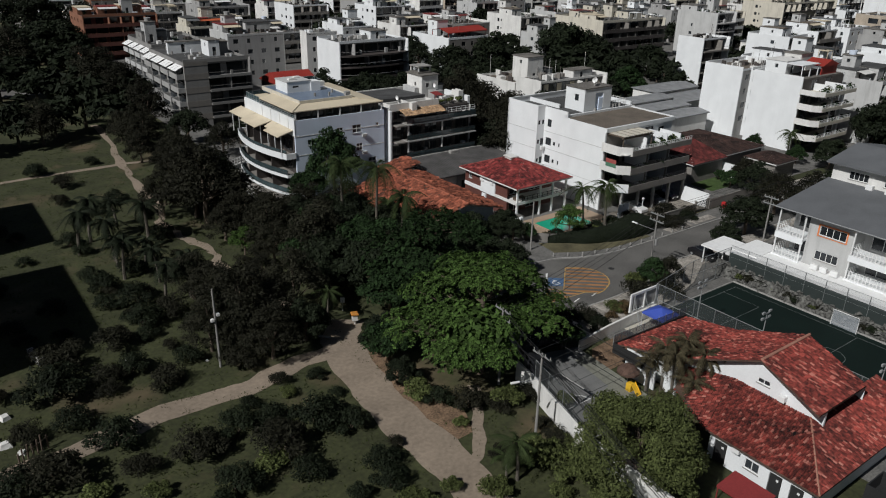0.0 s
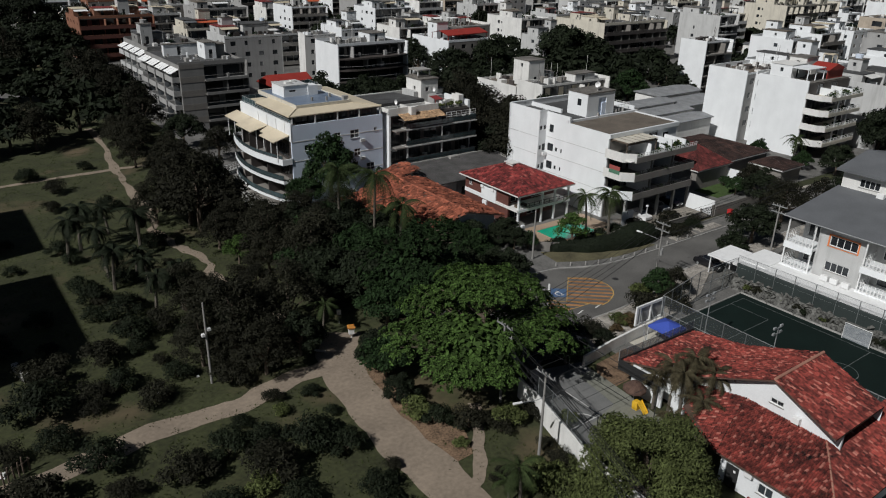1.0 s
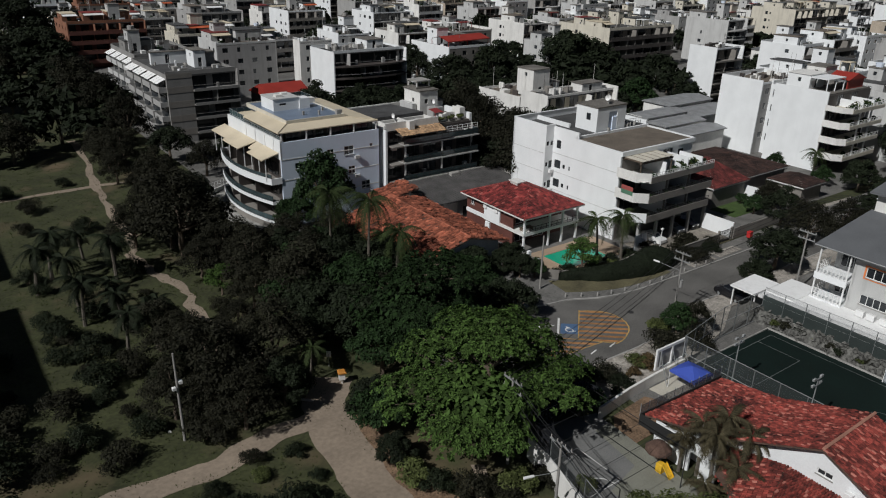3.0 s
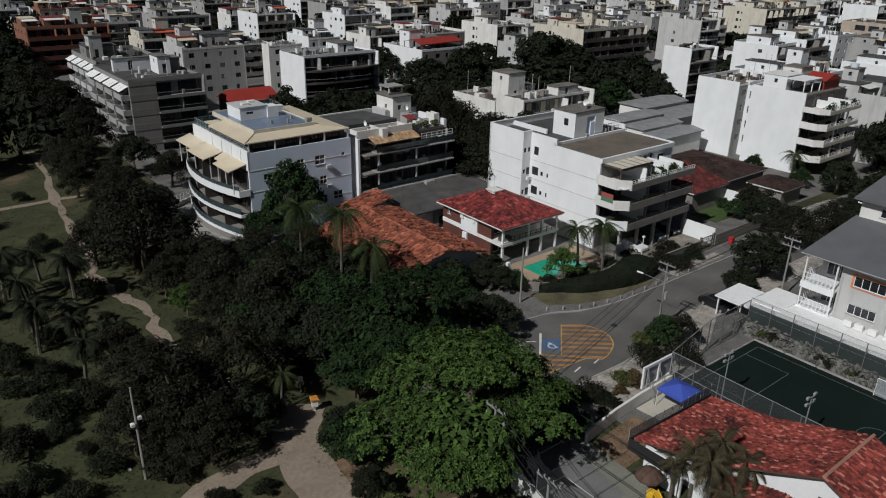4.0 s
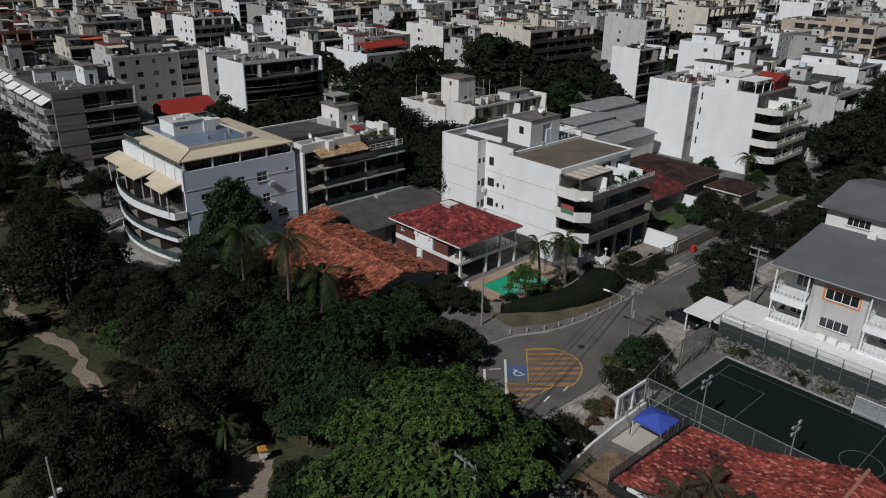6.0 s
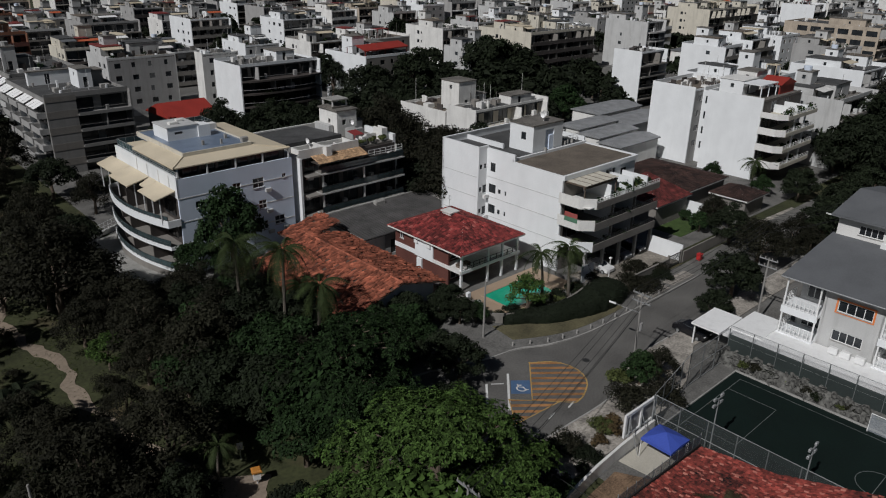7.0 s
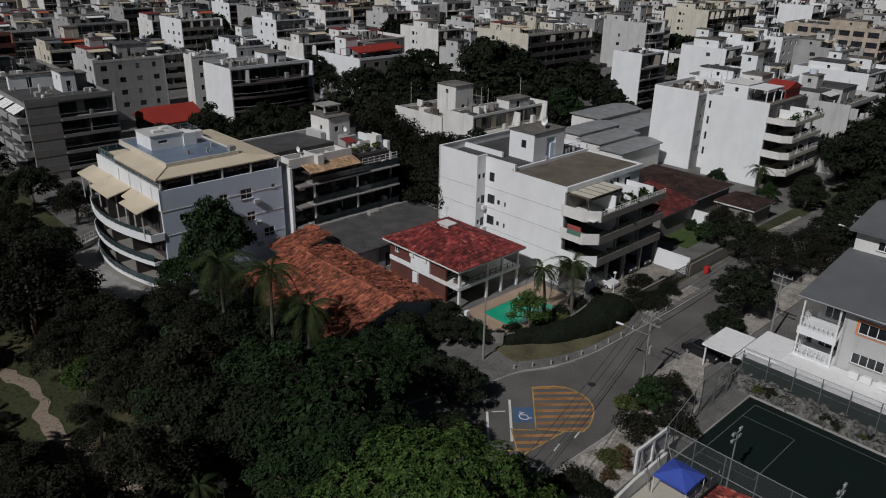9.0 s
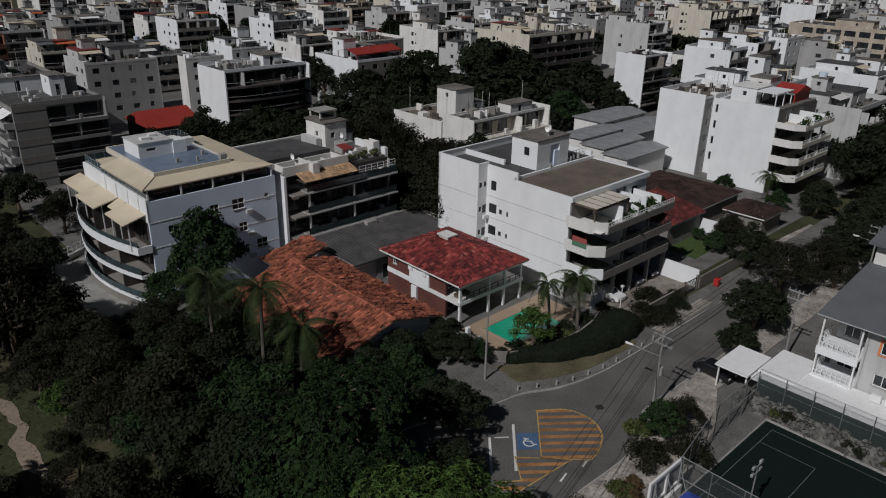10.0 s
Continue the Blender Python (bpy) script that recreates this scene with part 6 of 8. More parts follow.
    if tower:
        # penthouse rooms, terraces and tanks
        zx = 0.6
        while zx < w - 4:
            pw, pd, ph = rnd.uniform(3, 8), rnd.uniform(4, min(9, d * 0.6)), rnd.uniform(2.3, 2.9)
            pw = min(pw, w - zx - 0.6)
            py = rnd.uniform(max(rec + 0.6, d * 0.15), d - pd - 0.4)
            if pw > 2 and rnd.random() < 0.8:
                rf = rnd.choice((ROOFC, ROOFD, ROOFD, TAN, ROOFB, ROOFD, SLATEG, TILE_RED))
                r_ = roof_room(t, zx, py, pw, pd, H, ph, wall, rf, "penthouse")
                if rnd.random() < 0.45:
                    m = M()
                    am = rnd.choice((TAN, CANOPY, SLATEG, ORSHEET, TAN, WHITE2))
                    m.quad((zx, py - 2.0, H + ph - 0.5), (zx + pw, py - 2.0, H + ph - 0.5), (zx + pw, py, H + ph - 0.1), (zx, py, H + ph - 0.1))
                    m.quad((zx, py - 2.0, H + ph - 0.6), (zx + pw, py - 2.0, H + ph - 0.6), (zx + pw, py - 2.0, H + ph - 0.5), (zx, py - 2.0, H + ph - 0.5))
                    part("awning", m, am, r_)
            zx += pw + rnd.uniform(0.3, 2.5)
        tx, ty_ = rnd.uniform(0.4, w - 4.2), rnd.uniform(d * 0.3, d - 4.6)
        tw, td, th = rnd.uniform(2.8, 3.8), rnd.uniform(3.0, 4.2), rnd.uniform(3.8, 5.4)
        r_ = roof_room(t, tx, ty_, tw, td, H, th, rnd.choice((wall, wall, GREYL)), ROOFC)
        if rnd.random() < 0.5:
            m = M()
            m.tube([(tx + 1.4, ty_ + 1.6, H + th + 0.16), (tx + 1.4, ty_ + 1.6, H + th + 1.0)], 0.75, 0.85, 10)
            part("water_tank", m, rnd.choice((BLUEGREY, CONC, GREYP)), r_)
    # boxes, pipes, plants and shelters on the roof
    for mat_, cnt in ((rnd.choice((WHITE2, GREYL, WHITE)), 9), (rnd.choice((CONC, TAUPE, DARKW)), 12)):
        m = M()
        for _ in range(cnt):
            x, y = rnd.uniform(0.8, w - 2.2), rnd.uniform(rec + 0.5, d - 2.0)
            m.box(x, x + rnd.choice((0.3, 0.6, 1.0, 1.7)), y, y + rnd.choice((0.3, 0.5, 1.0, 1.5)), H, H + rnd.uniform(0.3, 1.4))
        for _ in range(3):
            x, y = rnd.uniform(0.8, w - 1), rnd.uniform(rec + 0.5, d - 1)
            m.tube([(x, y, H), (x, y, H + rnd.uniform(2.5, 5.5))], 0.04, 0.03, 4)
        part("rooftop_clutter", m, mat_, t, kind="stuff")
    if tower:
        for _ in range(rnd.choice((0, 1, 1, 2))):
            sw, sd = rnd.uniform(2.5, min(5, w - 3)), rnd.uniform(2.5, 4)
            x, y = rnd.uniform(0.4, w - sw - 0.4), rnd.uniform(rec * 0.5 + 0.3, d - sd - 0.3)
            m = M()
            m.box(x, x + sw, y, y + sd, H + 2.45, H + 2.6)
            for px in (x + 0.05, x + sw - 0.2):
                for py in (y + 0.05, y + sd - 0.2):
                    m.box(px, px + 0.15, py, py + 0.15, H, H + 2.45)
            part("terrace_shelter", m, rnd.choice((TAN, CANOPY, SLATEG, TILE_RED, WHITE2, ROOFD, TAN)), t)
        m = M()
        for _ in range(rnd.randint(2, 5)):
            leaf_cloud(m, (rnd.uniform(0.8, w - 0.8), rnd.uniform(rec * 0.5 + 0.5, d * 0.6), H + 0.7), rnd.uniform(0.5, 1.0), 40, 0.3, rnd)
        part("terrace_plant", m, LEAF_GREEN, t, kind="stuff", weld=False)
    return t


# the nearer blocks, one by one
fb = thing("apartment_building", 150.4, 76.2, 0, "white apartment house with cream parapets and a planted terrace", "apartment building", "city blocks")
m = M()
wall_panel(m, "y", 0, 0, 11.2, 0, 15.2, [], 0.3, 1)
m.box(16.7, 17.0, 0, 11.2, 0, 15.2).box(0.3, 16.7, 10.9, 11.2, 0, 15.2)
part("wall", m, WHITE, fb)
FH = [(0.7 + 4.0 * k, z, 3.2, 2.3) for z in (0.5, 3.5, 6.6, 9.7) for k in range(4)] + [(3.6, 12.8, 2.4, 2.0), (9.0, 12.8, 2.6, 2.0)]
# Dark front wall: balcony shade put into the wall colour.
m = M()
wall_panel(m, "x", 0.0, 0.3, 16.7, 0, 15.0, FH, 0.25, 1)
part("front_wall", m, DARKW, fb)
for a_, z, w_, hh in FH:
    window(fb, "x", 0.0, 1, a_, z, w_, hh, BLACKM, sill=False, bars=2)
for i, z in enumerate((3.3, 6.4, 9.5, 12.6)):
    m = M()
    m.prism([(-0.3, 0.0), (-0.3, -3.4), (0.9, -4.7), (13.6, -4.7), (13.6, 0.0)], z - 0.25, z)
    b = part("balcony", m, CREAM, fb)
    m = M()
    m.ribbon([(-0.32, 0.0), (-0.32, -3.4), (0.9, -4.72)], z - 0.3, z + (1.0 if i < 3 else 0.75), 0.2)
    part("end_parapet", m, WHITE2, b)
    m = M()
    m.ribbon([(0.9, -4.74), (13.6, -4.74)], z - 0.35, z + 0.35, 0.18)
    part("front_parapet", m, CREAM, b)
    rail(b, [(1.0, -4.7), (13.6, -4.7)], z + 0.35, 0.7, 1.1, FRAMEW)
    for x in (4.8, 9.2):
        m = M()
        m.box(x, x + 0.25, -4.5, -4.25 if i < 3 else -0.05, z, z + (2.85 if i < 3 else 1.5))
        part("divider_wall", m, WHITE, b)
    for k in range(5):
        pot_plant(b, 0.8 + 2.6 * k + 0.3 * i, -4.0 + 0.5 * (k % 2), z, (0.5 if i < 3 else 0.95) + 0.1 * (k % 3), 400 + 7 * i + k, LEAF_OLIVE if i == 3 and k % 2 else None)
m = M()
m.box(0.3, 16.7, 0.25, 10.9, 15.0, 15.22)
part("roof", m, ROOFC, fb)
m = M()
m.box(0.0, 0.25, 0.0, 11.2, 15.2, 15.75).box(0.25, 17, 10.95, 11.2, 15.2, 15.75)
part("parapet", m, WHITE, fb)
roof_room(fb, 2.6, 5.6, 5.6, 4.8, 15.2, 2.7, WHITE, WHITE2, "penthouse")
roof_room(fb, 9.4, 6.4, 4.6, 4.0, 15.2, 3.6, WHITE2, ROOFC)
m = M()
m.box(1.6, 8.4, 1.4, 5.4, 17.6, 17.75)
for x in (1.7, 4.9, 8.1):
    m.box(x, x + 0.16, 1.5, 1.66, 15.2, 17.6)
part("terrace_shelter", m, WHITE, fb, "white framed terrace shelter")
m = M()
m.quad((8.8, 1.0, 17.0), (8.8, 5.6, 17.0), (12.4, 5.6, 18.2), (12.4, 1.0, 18.2)).quad((16.0, 1.0, 17.0), (16.0, 5.6, 17.0), (12.4, 5.6, 18.2), (12.4, 1.0, 18.2))
m.quad((8.8, 1.0, 17.0), (16.0, 1.0, 17.0), (12.4, 1.0, 18.2)).box(9.2, 15.6, 1.3, 1.5, 15.2, 17.0)
part("tile_roof", m, REDSHEET, fb, "orange-red pitched roof over the terrace")
apartment(154.2, 87.45, 11, 3.0, 4, 20, WHITE, "narrow white stair block with a column of windows", "stair", "windows", tower=False, base=2.0, sh=3.1)
apartment(151.0, 90.5, 16, 9.8, 4, 22, WHITE, "white blank-walled apartment block", "none", "windows", tower=False, base=2.4, sh=3.1)
apartment(174, 89, 20, 17, 4, 23, WHITE, "white apartment block with stacked roof terraces", "few", "windows", base=2)
apartment(170, 69, 19, 17, 4, 24, GREYL, "pale grey apartment house with garden roof", "few", "balcony")
apartment(108.2, 117.8, 14, 13.4, 3, 25, WHITE2, "cream-white apartment house with a low roof terrace", "none", "windows", tower=False, base=2.2, rooms=((4.0, 0.6, 4.6, 5.0, 5.6), (9.0, 2.0, 4, 6, 2.4)))
apartment(108.3, 109.8, 20.5, 7.8, 4, 26, WHITE2, "cream-white apartment house with dark roof and terrace doors", "none", "balcony", base=1.0, sh=2.9, tower=False, roofm=ROOFD, rooms=((12, 2.4, 6, 3.2, 1.6),), pm=CREAM, fm=CREAM)
gy = apartment(50.5, 162, 15.5, 26, 4, 27, GREYD, "grey apartment house with stepped balconies", "windows", "balcony", base=2.0, roofm=ROOFD, tower=False, rooms=((2, 17, 9, 1.2, 2.6, WHITE), (9, 9, 2.6, 5, 3.6, WHITE), (12, 10, 2, 4, 3.0)), fm=GREYD, pm=GREYD, solid=5.0, curve=False)
for k in range(5):
    m = M()
    m.box(-0.04, 5.35, -0.05, -0.003, 1.6 + 3 * k, 2.9 + 3 * k if k < 4 else 14.6)
    part("band", m, TAUPE, gy, "dark painted band")
apartment(52, 191, 15, 22, 4, 28, GREYD, "grey apartment house with striped awnings", "windows", "balcony", base=2.0)
apartment(75.8, 202.3, 17, 14, 4, 29, GREYL, "pale grey apartment block with rows of square windows", "windows", "windows", base=2.0)
apartment(97, 196.2, 10, 4.2, 4, 30, WHITE2, "narrow white slab block beside a grey one", "none", "windows", tower=False, base=2.2)
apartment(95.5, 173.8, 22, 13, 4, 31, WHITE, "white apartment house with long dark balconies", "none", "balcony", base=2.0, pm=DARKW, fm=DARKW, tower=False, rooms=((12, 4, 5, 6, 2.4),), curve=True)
apartment(117, 211, 11, 14, 4, 35, WHITE, "white apartment house with a tall roof block", "few", "windows", base=1.2)
apartment(133.5, 176.5, 15, 19, 4, 33, WHITE, "white house with orange roof terrace", "none", "windows", base=0.6, tower=False, rooms=((3, 10, 4, 5, 4.5), (9, 9, 4, 6, 2.5)))
apartment(200.5, 177, 34, 24, 4, 32, CREAM, "long cream apartment house with dark glazed balconies", "few", "balcony", base=2.0, pm=DARKW, fm=TAUPE)
apartment(190, 128.5, 13, 9, 4, 36, WHITE, "tall white blank-walled block", "none", "balcony", base=2.4, tower=False)
apartment(249, 165, 12, 18, 5, 37, GREYL, "pale grey apartment block with many small windows", "windows", "balcony", base=1)
apartment(312, 176, 44, 20, 5, 38, CREAM, "long cream apartment house with dark balconies", "few", "balcony", base=1.5, pm=DARKW)
apartment(290, 103, 18, 32, 5, 39, UNFIN, "unfinished beige apartment house with open floors", "open", "balcony", base=1, sh=3.2, fm=UNFIN, pm=UNFIN, tower=False, rooms=((3, 6, 5, 12, 2.4),))
apartment(192, 210, 15, 20, 4, 40, WHITE2, "white apartment house with grey terraces", "few", "balcony", base=1)
apartment(212, 80, 20, 18, 4, 41, WHITE, "white apartment house with roof garden", "none", "balcony", base=1.2)
apartment(52, 268, 24, 20, 4, 43, ORANGEW, "terracotta apartment house with dark roofs", "windows", "balcony", base=2.0, fm=BROWNW, pm=BROWNW)
m = M()
m.quad((0, 0, 0), (15, 0, 0.3), (15, 4.5, 1.3), (0, 4.5, 1.0)).quad((0, 9, 0.0), (15, 9, 0.3), (15, 4.5, 1.3), (0, 4.5, 1.0))
m.quad((0, 0, -0.25), (15, 0, 0.05), (15, 0, 0.3), (0, 0, 0.0)).quad((0, 0, -0.1), (0, 4.5, 0.9), (0, 4.5, 1.0), (0, 0, 0))
for x in (0.3, 7, 14.6):
    for y in (0.3, 8.5):
        m.box(x, x + 0.15, y, y + 0.15, -2.0, 0.2)
single("roof_shelter", m, REDSHEET, "orange sheet roof over a terrace", "roof shelter", u=133.4, v=176.6, z=14.6)


def side_balconies(u, v, d, floors, base, sh, n, material, awn):
    """Balconies with awnings on a house's park side."""
    t = thing("balcony_stack", u, v, 0, "stack of grey balconies with pale awnings on a house front", "balcony")
    for f in range(floors):
        for k in range(n):
            y0, y1 = d * k / n + 0.5, d * (k + 1) / n - 0.5
            z = base + f * sh
            m = M()
            m.box(-1.5, 0.0, y0, y1, z - 0.2, z)
            m.box(-1.6, -1.45, y0, y1, z - 0.25, z + 0.9)
            m.box(-1.45, 0.0, y0, y0 + 0.12, z, z + 0.9)
            m.box(-1.45, 0.0, y1 - 0.12, y1, z, z + 0.9)
            b = part("balcony", m, material, t)
            m = M()
            m.box(-0.06, -0.003, y0 + 0.4, y1 - 0.4, z + 0.05, z + 2.2)
            part("glass_door", m, GLASSD, b)
            if f == floors - 1 and awn:
                m = M()
                for q in range(3):
                    ya, yb = y0 + (y1 - y0) * q / 3 + 0.05, y0 + (y1 - y0) * (q + 1) / 3 - 0.05
                    m.quad((-1.9, ya, z + 1.7), (-1.9, yb, z + 1.7), (0, yb, z + 2.6), (0, ya, z + 2.6))
                part("awning", m, CANOPY, b, "pale striped awning")
    return t


side_balconies(50.5, 162, 26, 4, 2.0, 3.0, 4, GREYP, True)
side_balconies(52, 191, 22, 4, 2.0, 3.0, 4, GREYL, True)
db = thing("tank_platform", 51.4, 10.6, 0, "dark metal water tank platform beside the school", "platform")
m = M()
for x in (0, 1.8):
    for y in (0, 1.8):
        m.box(x, x + 0.15, y, y + 0.15, 0, 3.2)
part("leg", m, BLACKM, db)
m = M()
m.box(-0.3, 2.3, -0.3, 2.3, 3.2, 3.4)
m.box(-0.3, 2.3, -0.3, -0.2, 3.4, 4.6)
m.box(-0.3, -0.2, -0.2, 2.3, 3.4, 4.6)
m.box(2.2, 2.3, -0.2, 2.3, 3.4, 4.6)
m.box(-0.2, 2.2, 2.2, 2.3, 3.4, 4.6)
part("box", m, BLACKM, db)

# low buildings between
def low_house(u, v, w, d, hgt, rise, tile, wall, label, axis="x", seed=1):
    t = thing("house", u, v, 0, label, "house", "low houses")
    m = M()
    m.box(0.5, w - 0.5, 0.5, d - 0.5, 0, hgt)
    part("wall", m, wall, t)
    hip_roof(t, 0, w, 0, d, hgt + 0.1, hgt + rise, tile, axis, rnd=random.Random(seed))
    return t


def sheet_house(u, v, w, d, hgt, rise, roof, wall, label):
    t = thing("house", u, v, 0, label, "house", "low houses")
    m = M()
    m.box(0.4, w - 0.4, 0.4, d - 0.4, 0, hgt)
    part("wall", m, wall, t)
    m = M()
    m.quad((0, 0, hgt), (w, 0, hgt), (w, d / 2, hgt + rise), (0, d / 2, hgt + rise))
    m.quad((0, d, hgt), (w, d, hgt), (w, d / 2, hgt + rise), (0, d / 2, hgt + rise))
    m.quad((0, 0, hgt), (0, d, hgt), (0, d / 2, hgt + rise)).quad((w, 0, hgt), (w, d, hgt), (w, d / 2, hgt + rise))
    m.box(0, w, 0, d, hgt - 0.2, hgt - 0.01)
    part("roof", m, roof, t)
    return t


sheet_house(75, 167, 11, 13, 6.2, 2.4, REDSHEET, DARKW, "dark house with a bright red sheet roof")
low_house(112.6, 73.2, 10.4, 11.4, 3.6, 3.6, TILE_DRED, TAUPE, "low house with red clay tile roof", seed=3)
low_house(123.2, 74.4, 14.5, 16.0, 3.4, 1.9, TILE_BRN, TAUPE, "old house with wide mossy brown tile roof", seed=4)
low_house(112.6, 85.4, 10.2, 8.4, 3.2, 1.5, TILE_BRN, TAUPE, "old house with dark brown tile roof", seed=5)
low_house(128, 66, 7.5, 7.0, 3.0, 1.4, TILE_BRN, TAUPE, "small street house with brown tile roof", seed=6)
for k in range(3):
    sheet_house(134 + 1.5 * k, 95 + k * 6.3, 14, 6.0, 5.2 + 0.4 * k, 0.5, FIBREL, WHITE2, "low hall with grey sheet roof")

# ---- vegetation ----
RT = random.Random(77)


def lobes(rnd, R, hgt, n, flat):
    out = []
    for k in range(n):
        a = k * 2.4 + rnd.uniform(-0.4, 0.4)
        q = math.sqrt((k + 0.5) / n)
        out.append((R * 0.78 * q * math.cos(a) * rnd.uniform(0.85, 1.12), R * 0.78 * q * math.sin(a) * rnd.uniform(0.85, 1.12), hgt + R * flat * (1 - q * q) * rnd.uniform(0.7, 1.15) + rnd.uniform(-0.12, 0.12) * R, R * rnd.uniform(0.30, 0.5) * (7 / n) ** 0.35))
    return out


def broad_tree(seed, R, hgt, leaf, material, n, nl, flat=0.55, label="leafy broad-crowned tree"):
    """A tree at the origin: crown radius R, crown underside near hgt."""
    rnd = random.Random(seed)
    t = new("tree")
    tagged(t, label, "tree", "trees")
    L = lobes(rnd, R, hgt, nl, flat)
    tr = M()
    tr.tube([(0, 0, -0.1), (0.1, 0.05, hgt * 0.4), (0, 0.1, hgt * 0.8)], R * 0.065, R * 0.045, 8)
    for x, y, z, r in L[:: max(1, len(L) // 8)]:
        tr.tube([(0, 0.1, hgt * 0.75), (x * 0.45, y * 0.45, hgt * 0.75 + (z - hgt * 0.75) * 0.6), (x * 0.9, y * 0.9, z)], R * 0.03, R * 0.008, 5)
    part("trunk", tr, BARK, t)
    cr = M()
    tot = sum(l[3] ** 2 for l in L)
    for x, y, z, r in L:
        leaf_cloud(cr, (x, y, z), r, int(n * r * r / tot), leaf, rnd)
    part("crown", cr, material, t, weld=False)
    return t


def tiered_tree(seed, R, hgt, leaf, material, density, label):
    """A spreading tree: rosettes of large leaves on flat pads in tiers, with dark gaps between the tiers."""
    rnd = random.Random(seed)
    t = new("tree")
    tagged(t, label, "tree", "trees")
    tr = M()
    tr.tube([(0, 0, -0.1), (0.15, 0.1, hgt * 0.5), (0, 0.1, hgt), (0.1, 0, hgt + R * 0.5)], R * 0.05, R * 0.02, 8)
    cr = M()
    pads = []
    # masses of foliage on the main limbs, each a cluster of flat pads
    for mx, my, mz, mr, cnt in ((0.02, 0.34, 0.52, 0.54, 15), (-0.10, -0.46, 0.06, 0.40, 10), (0.60, 0.04, 0.22, 0.30, 7), (-0.62, -0.02, 0.10, 0.38, 9), (0.26, -0.06, 0.20, 0.26, 5), (-0.28, -0.02, 0.20, 0.26, 5), (0.0, 0.10, 0.60, 0.25, 6), (0.55, 0.45, 0.22, 0.34, 6), (-0.52, 0.48, 0.24, 0.34, 6)):
        for i in range(cnt):
            a = 2.4 * i + rnd.uniform(-0.3, 0.3)
            q = mr * math.sqrt((i + 0.4) / cnt) * rnd.uniform(0.85, 1.1)
            pads.append((R * (mx + q * math.cos(a)), R * (my + q * math.sin(a)), hgt + R * (mz + 0.26 * (mr - q) * mr / 0.5 + rnd.uniform(-0.035, 0.035)), R * rnd.uniform(0.12, 0.20)))
    for x, y, z, r in pads:
        tr.tube([(0, 0.1, max(hgt * 0.8, z - R * 0.2)), (x * 0.5, y * 0.5, z - R * 0.06), (x, y, z)], R * 0.016, R * 0.005, 5)
        out = Vector((x, y, 0)) / R
        for _ in range(int(density * math.pi * r * r * 1.3)):
            a, q = rnd.uniform(0, 6.283), math.sqrt(rnd.random())
            w = r * (1 + 0.22 * math.sin(3 * a + x) + 0.12 * math.sin(7 * a + y))
            c = Vector((x + w * q * math.cos(a), y + w * q * math.sin(a), z + r * 0.42 * (1 - q * q) - r * 0.25 * q + rnd.gauss(0, 0.13)))
            if rnd.random() < 0.15:
                c.z -= r * rnd.uniform(0.2, 0.5)
            nrm = (Vector((math.cos(a) * q * 0.7, math.sin(a) * q * 0.7, 1.0)) + out * 0.4 + Vector((rnd.uniform(-0.5, 0.5), rnd.uniform(-0.5, 0.5), 0))).normalized()
            e1 = nrm.orthogonal().normalized()
            e2 = nrm.cross(e1)
            ph = rnd.uniform(0, 6.283)
            for j in range(6):
                b = ph + j * 1.047 + rnd.uniform(-0.25, 0.25)
                d = e1 * math.cos(b) + e2 * math.sin(b)
                side = nrm.cross(d)
                L = leaf * rnd.uniform(0.7, 1.25)
                lift = rnd.uniform(-0.1, 0.5)
                mid = c + d * L * 0.62 + nrm * L * lift * 0.62
                tip = c + d * L + nrm * L * (lift - 0.3)
                cr.quad(c, mid - side * L * 0.27, tip, mid + side * L * 0.27)
    leaf_cloud(cr, (0, 0, hgt + R * 0.08), R * 0.55, 1500, leaf * 1.3, rnd, 0.5, 0.6, False)
    part("trunk", tr, BARK, t)
    part("crown", cr, material, t, weld=False)
    return t


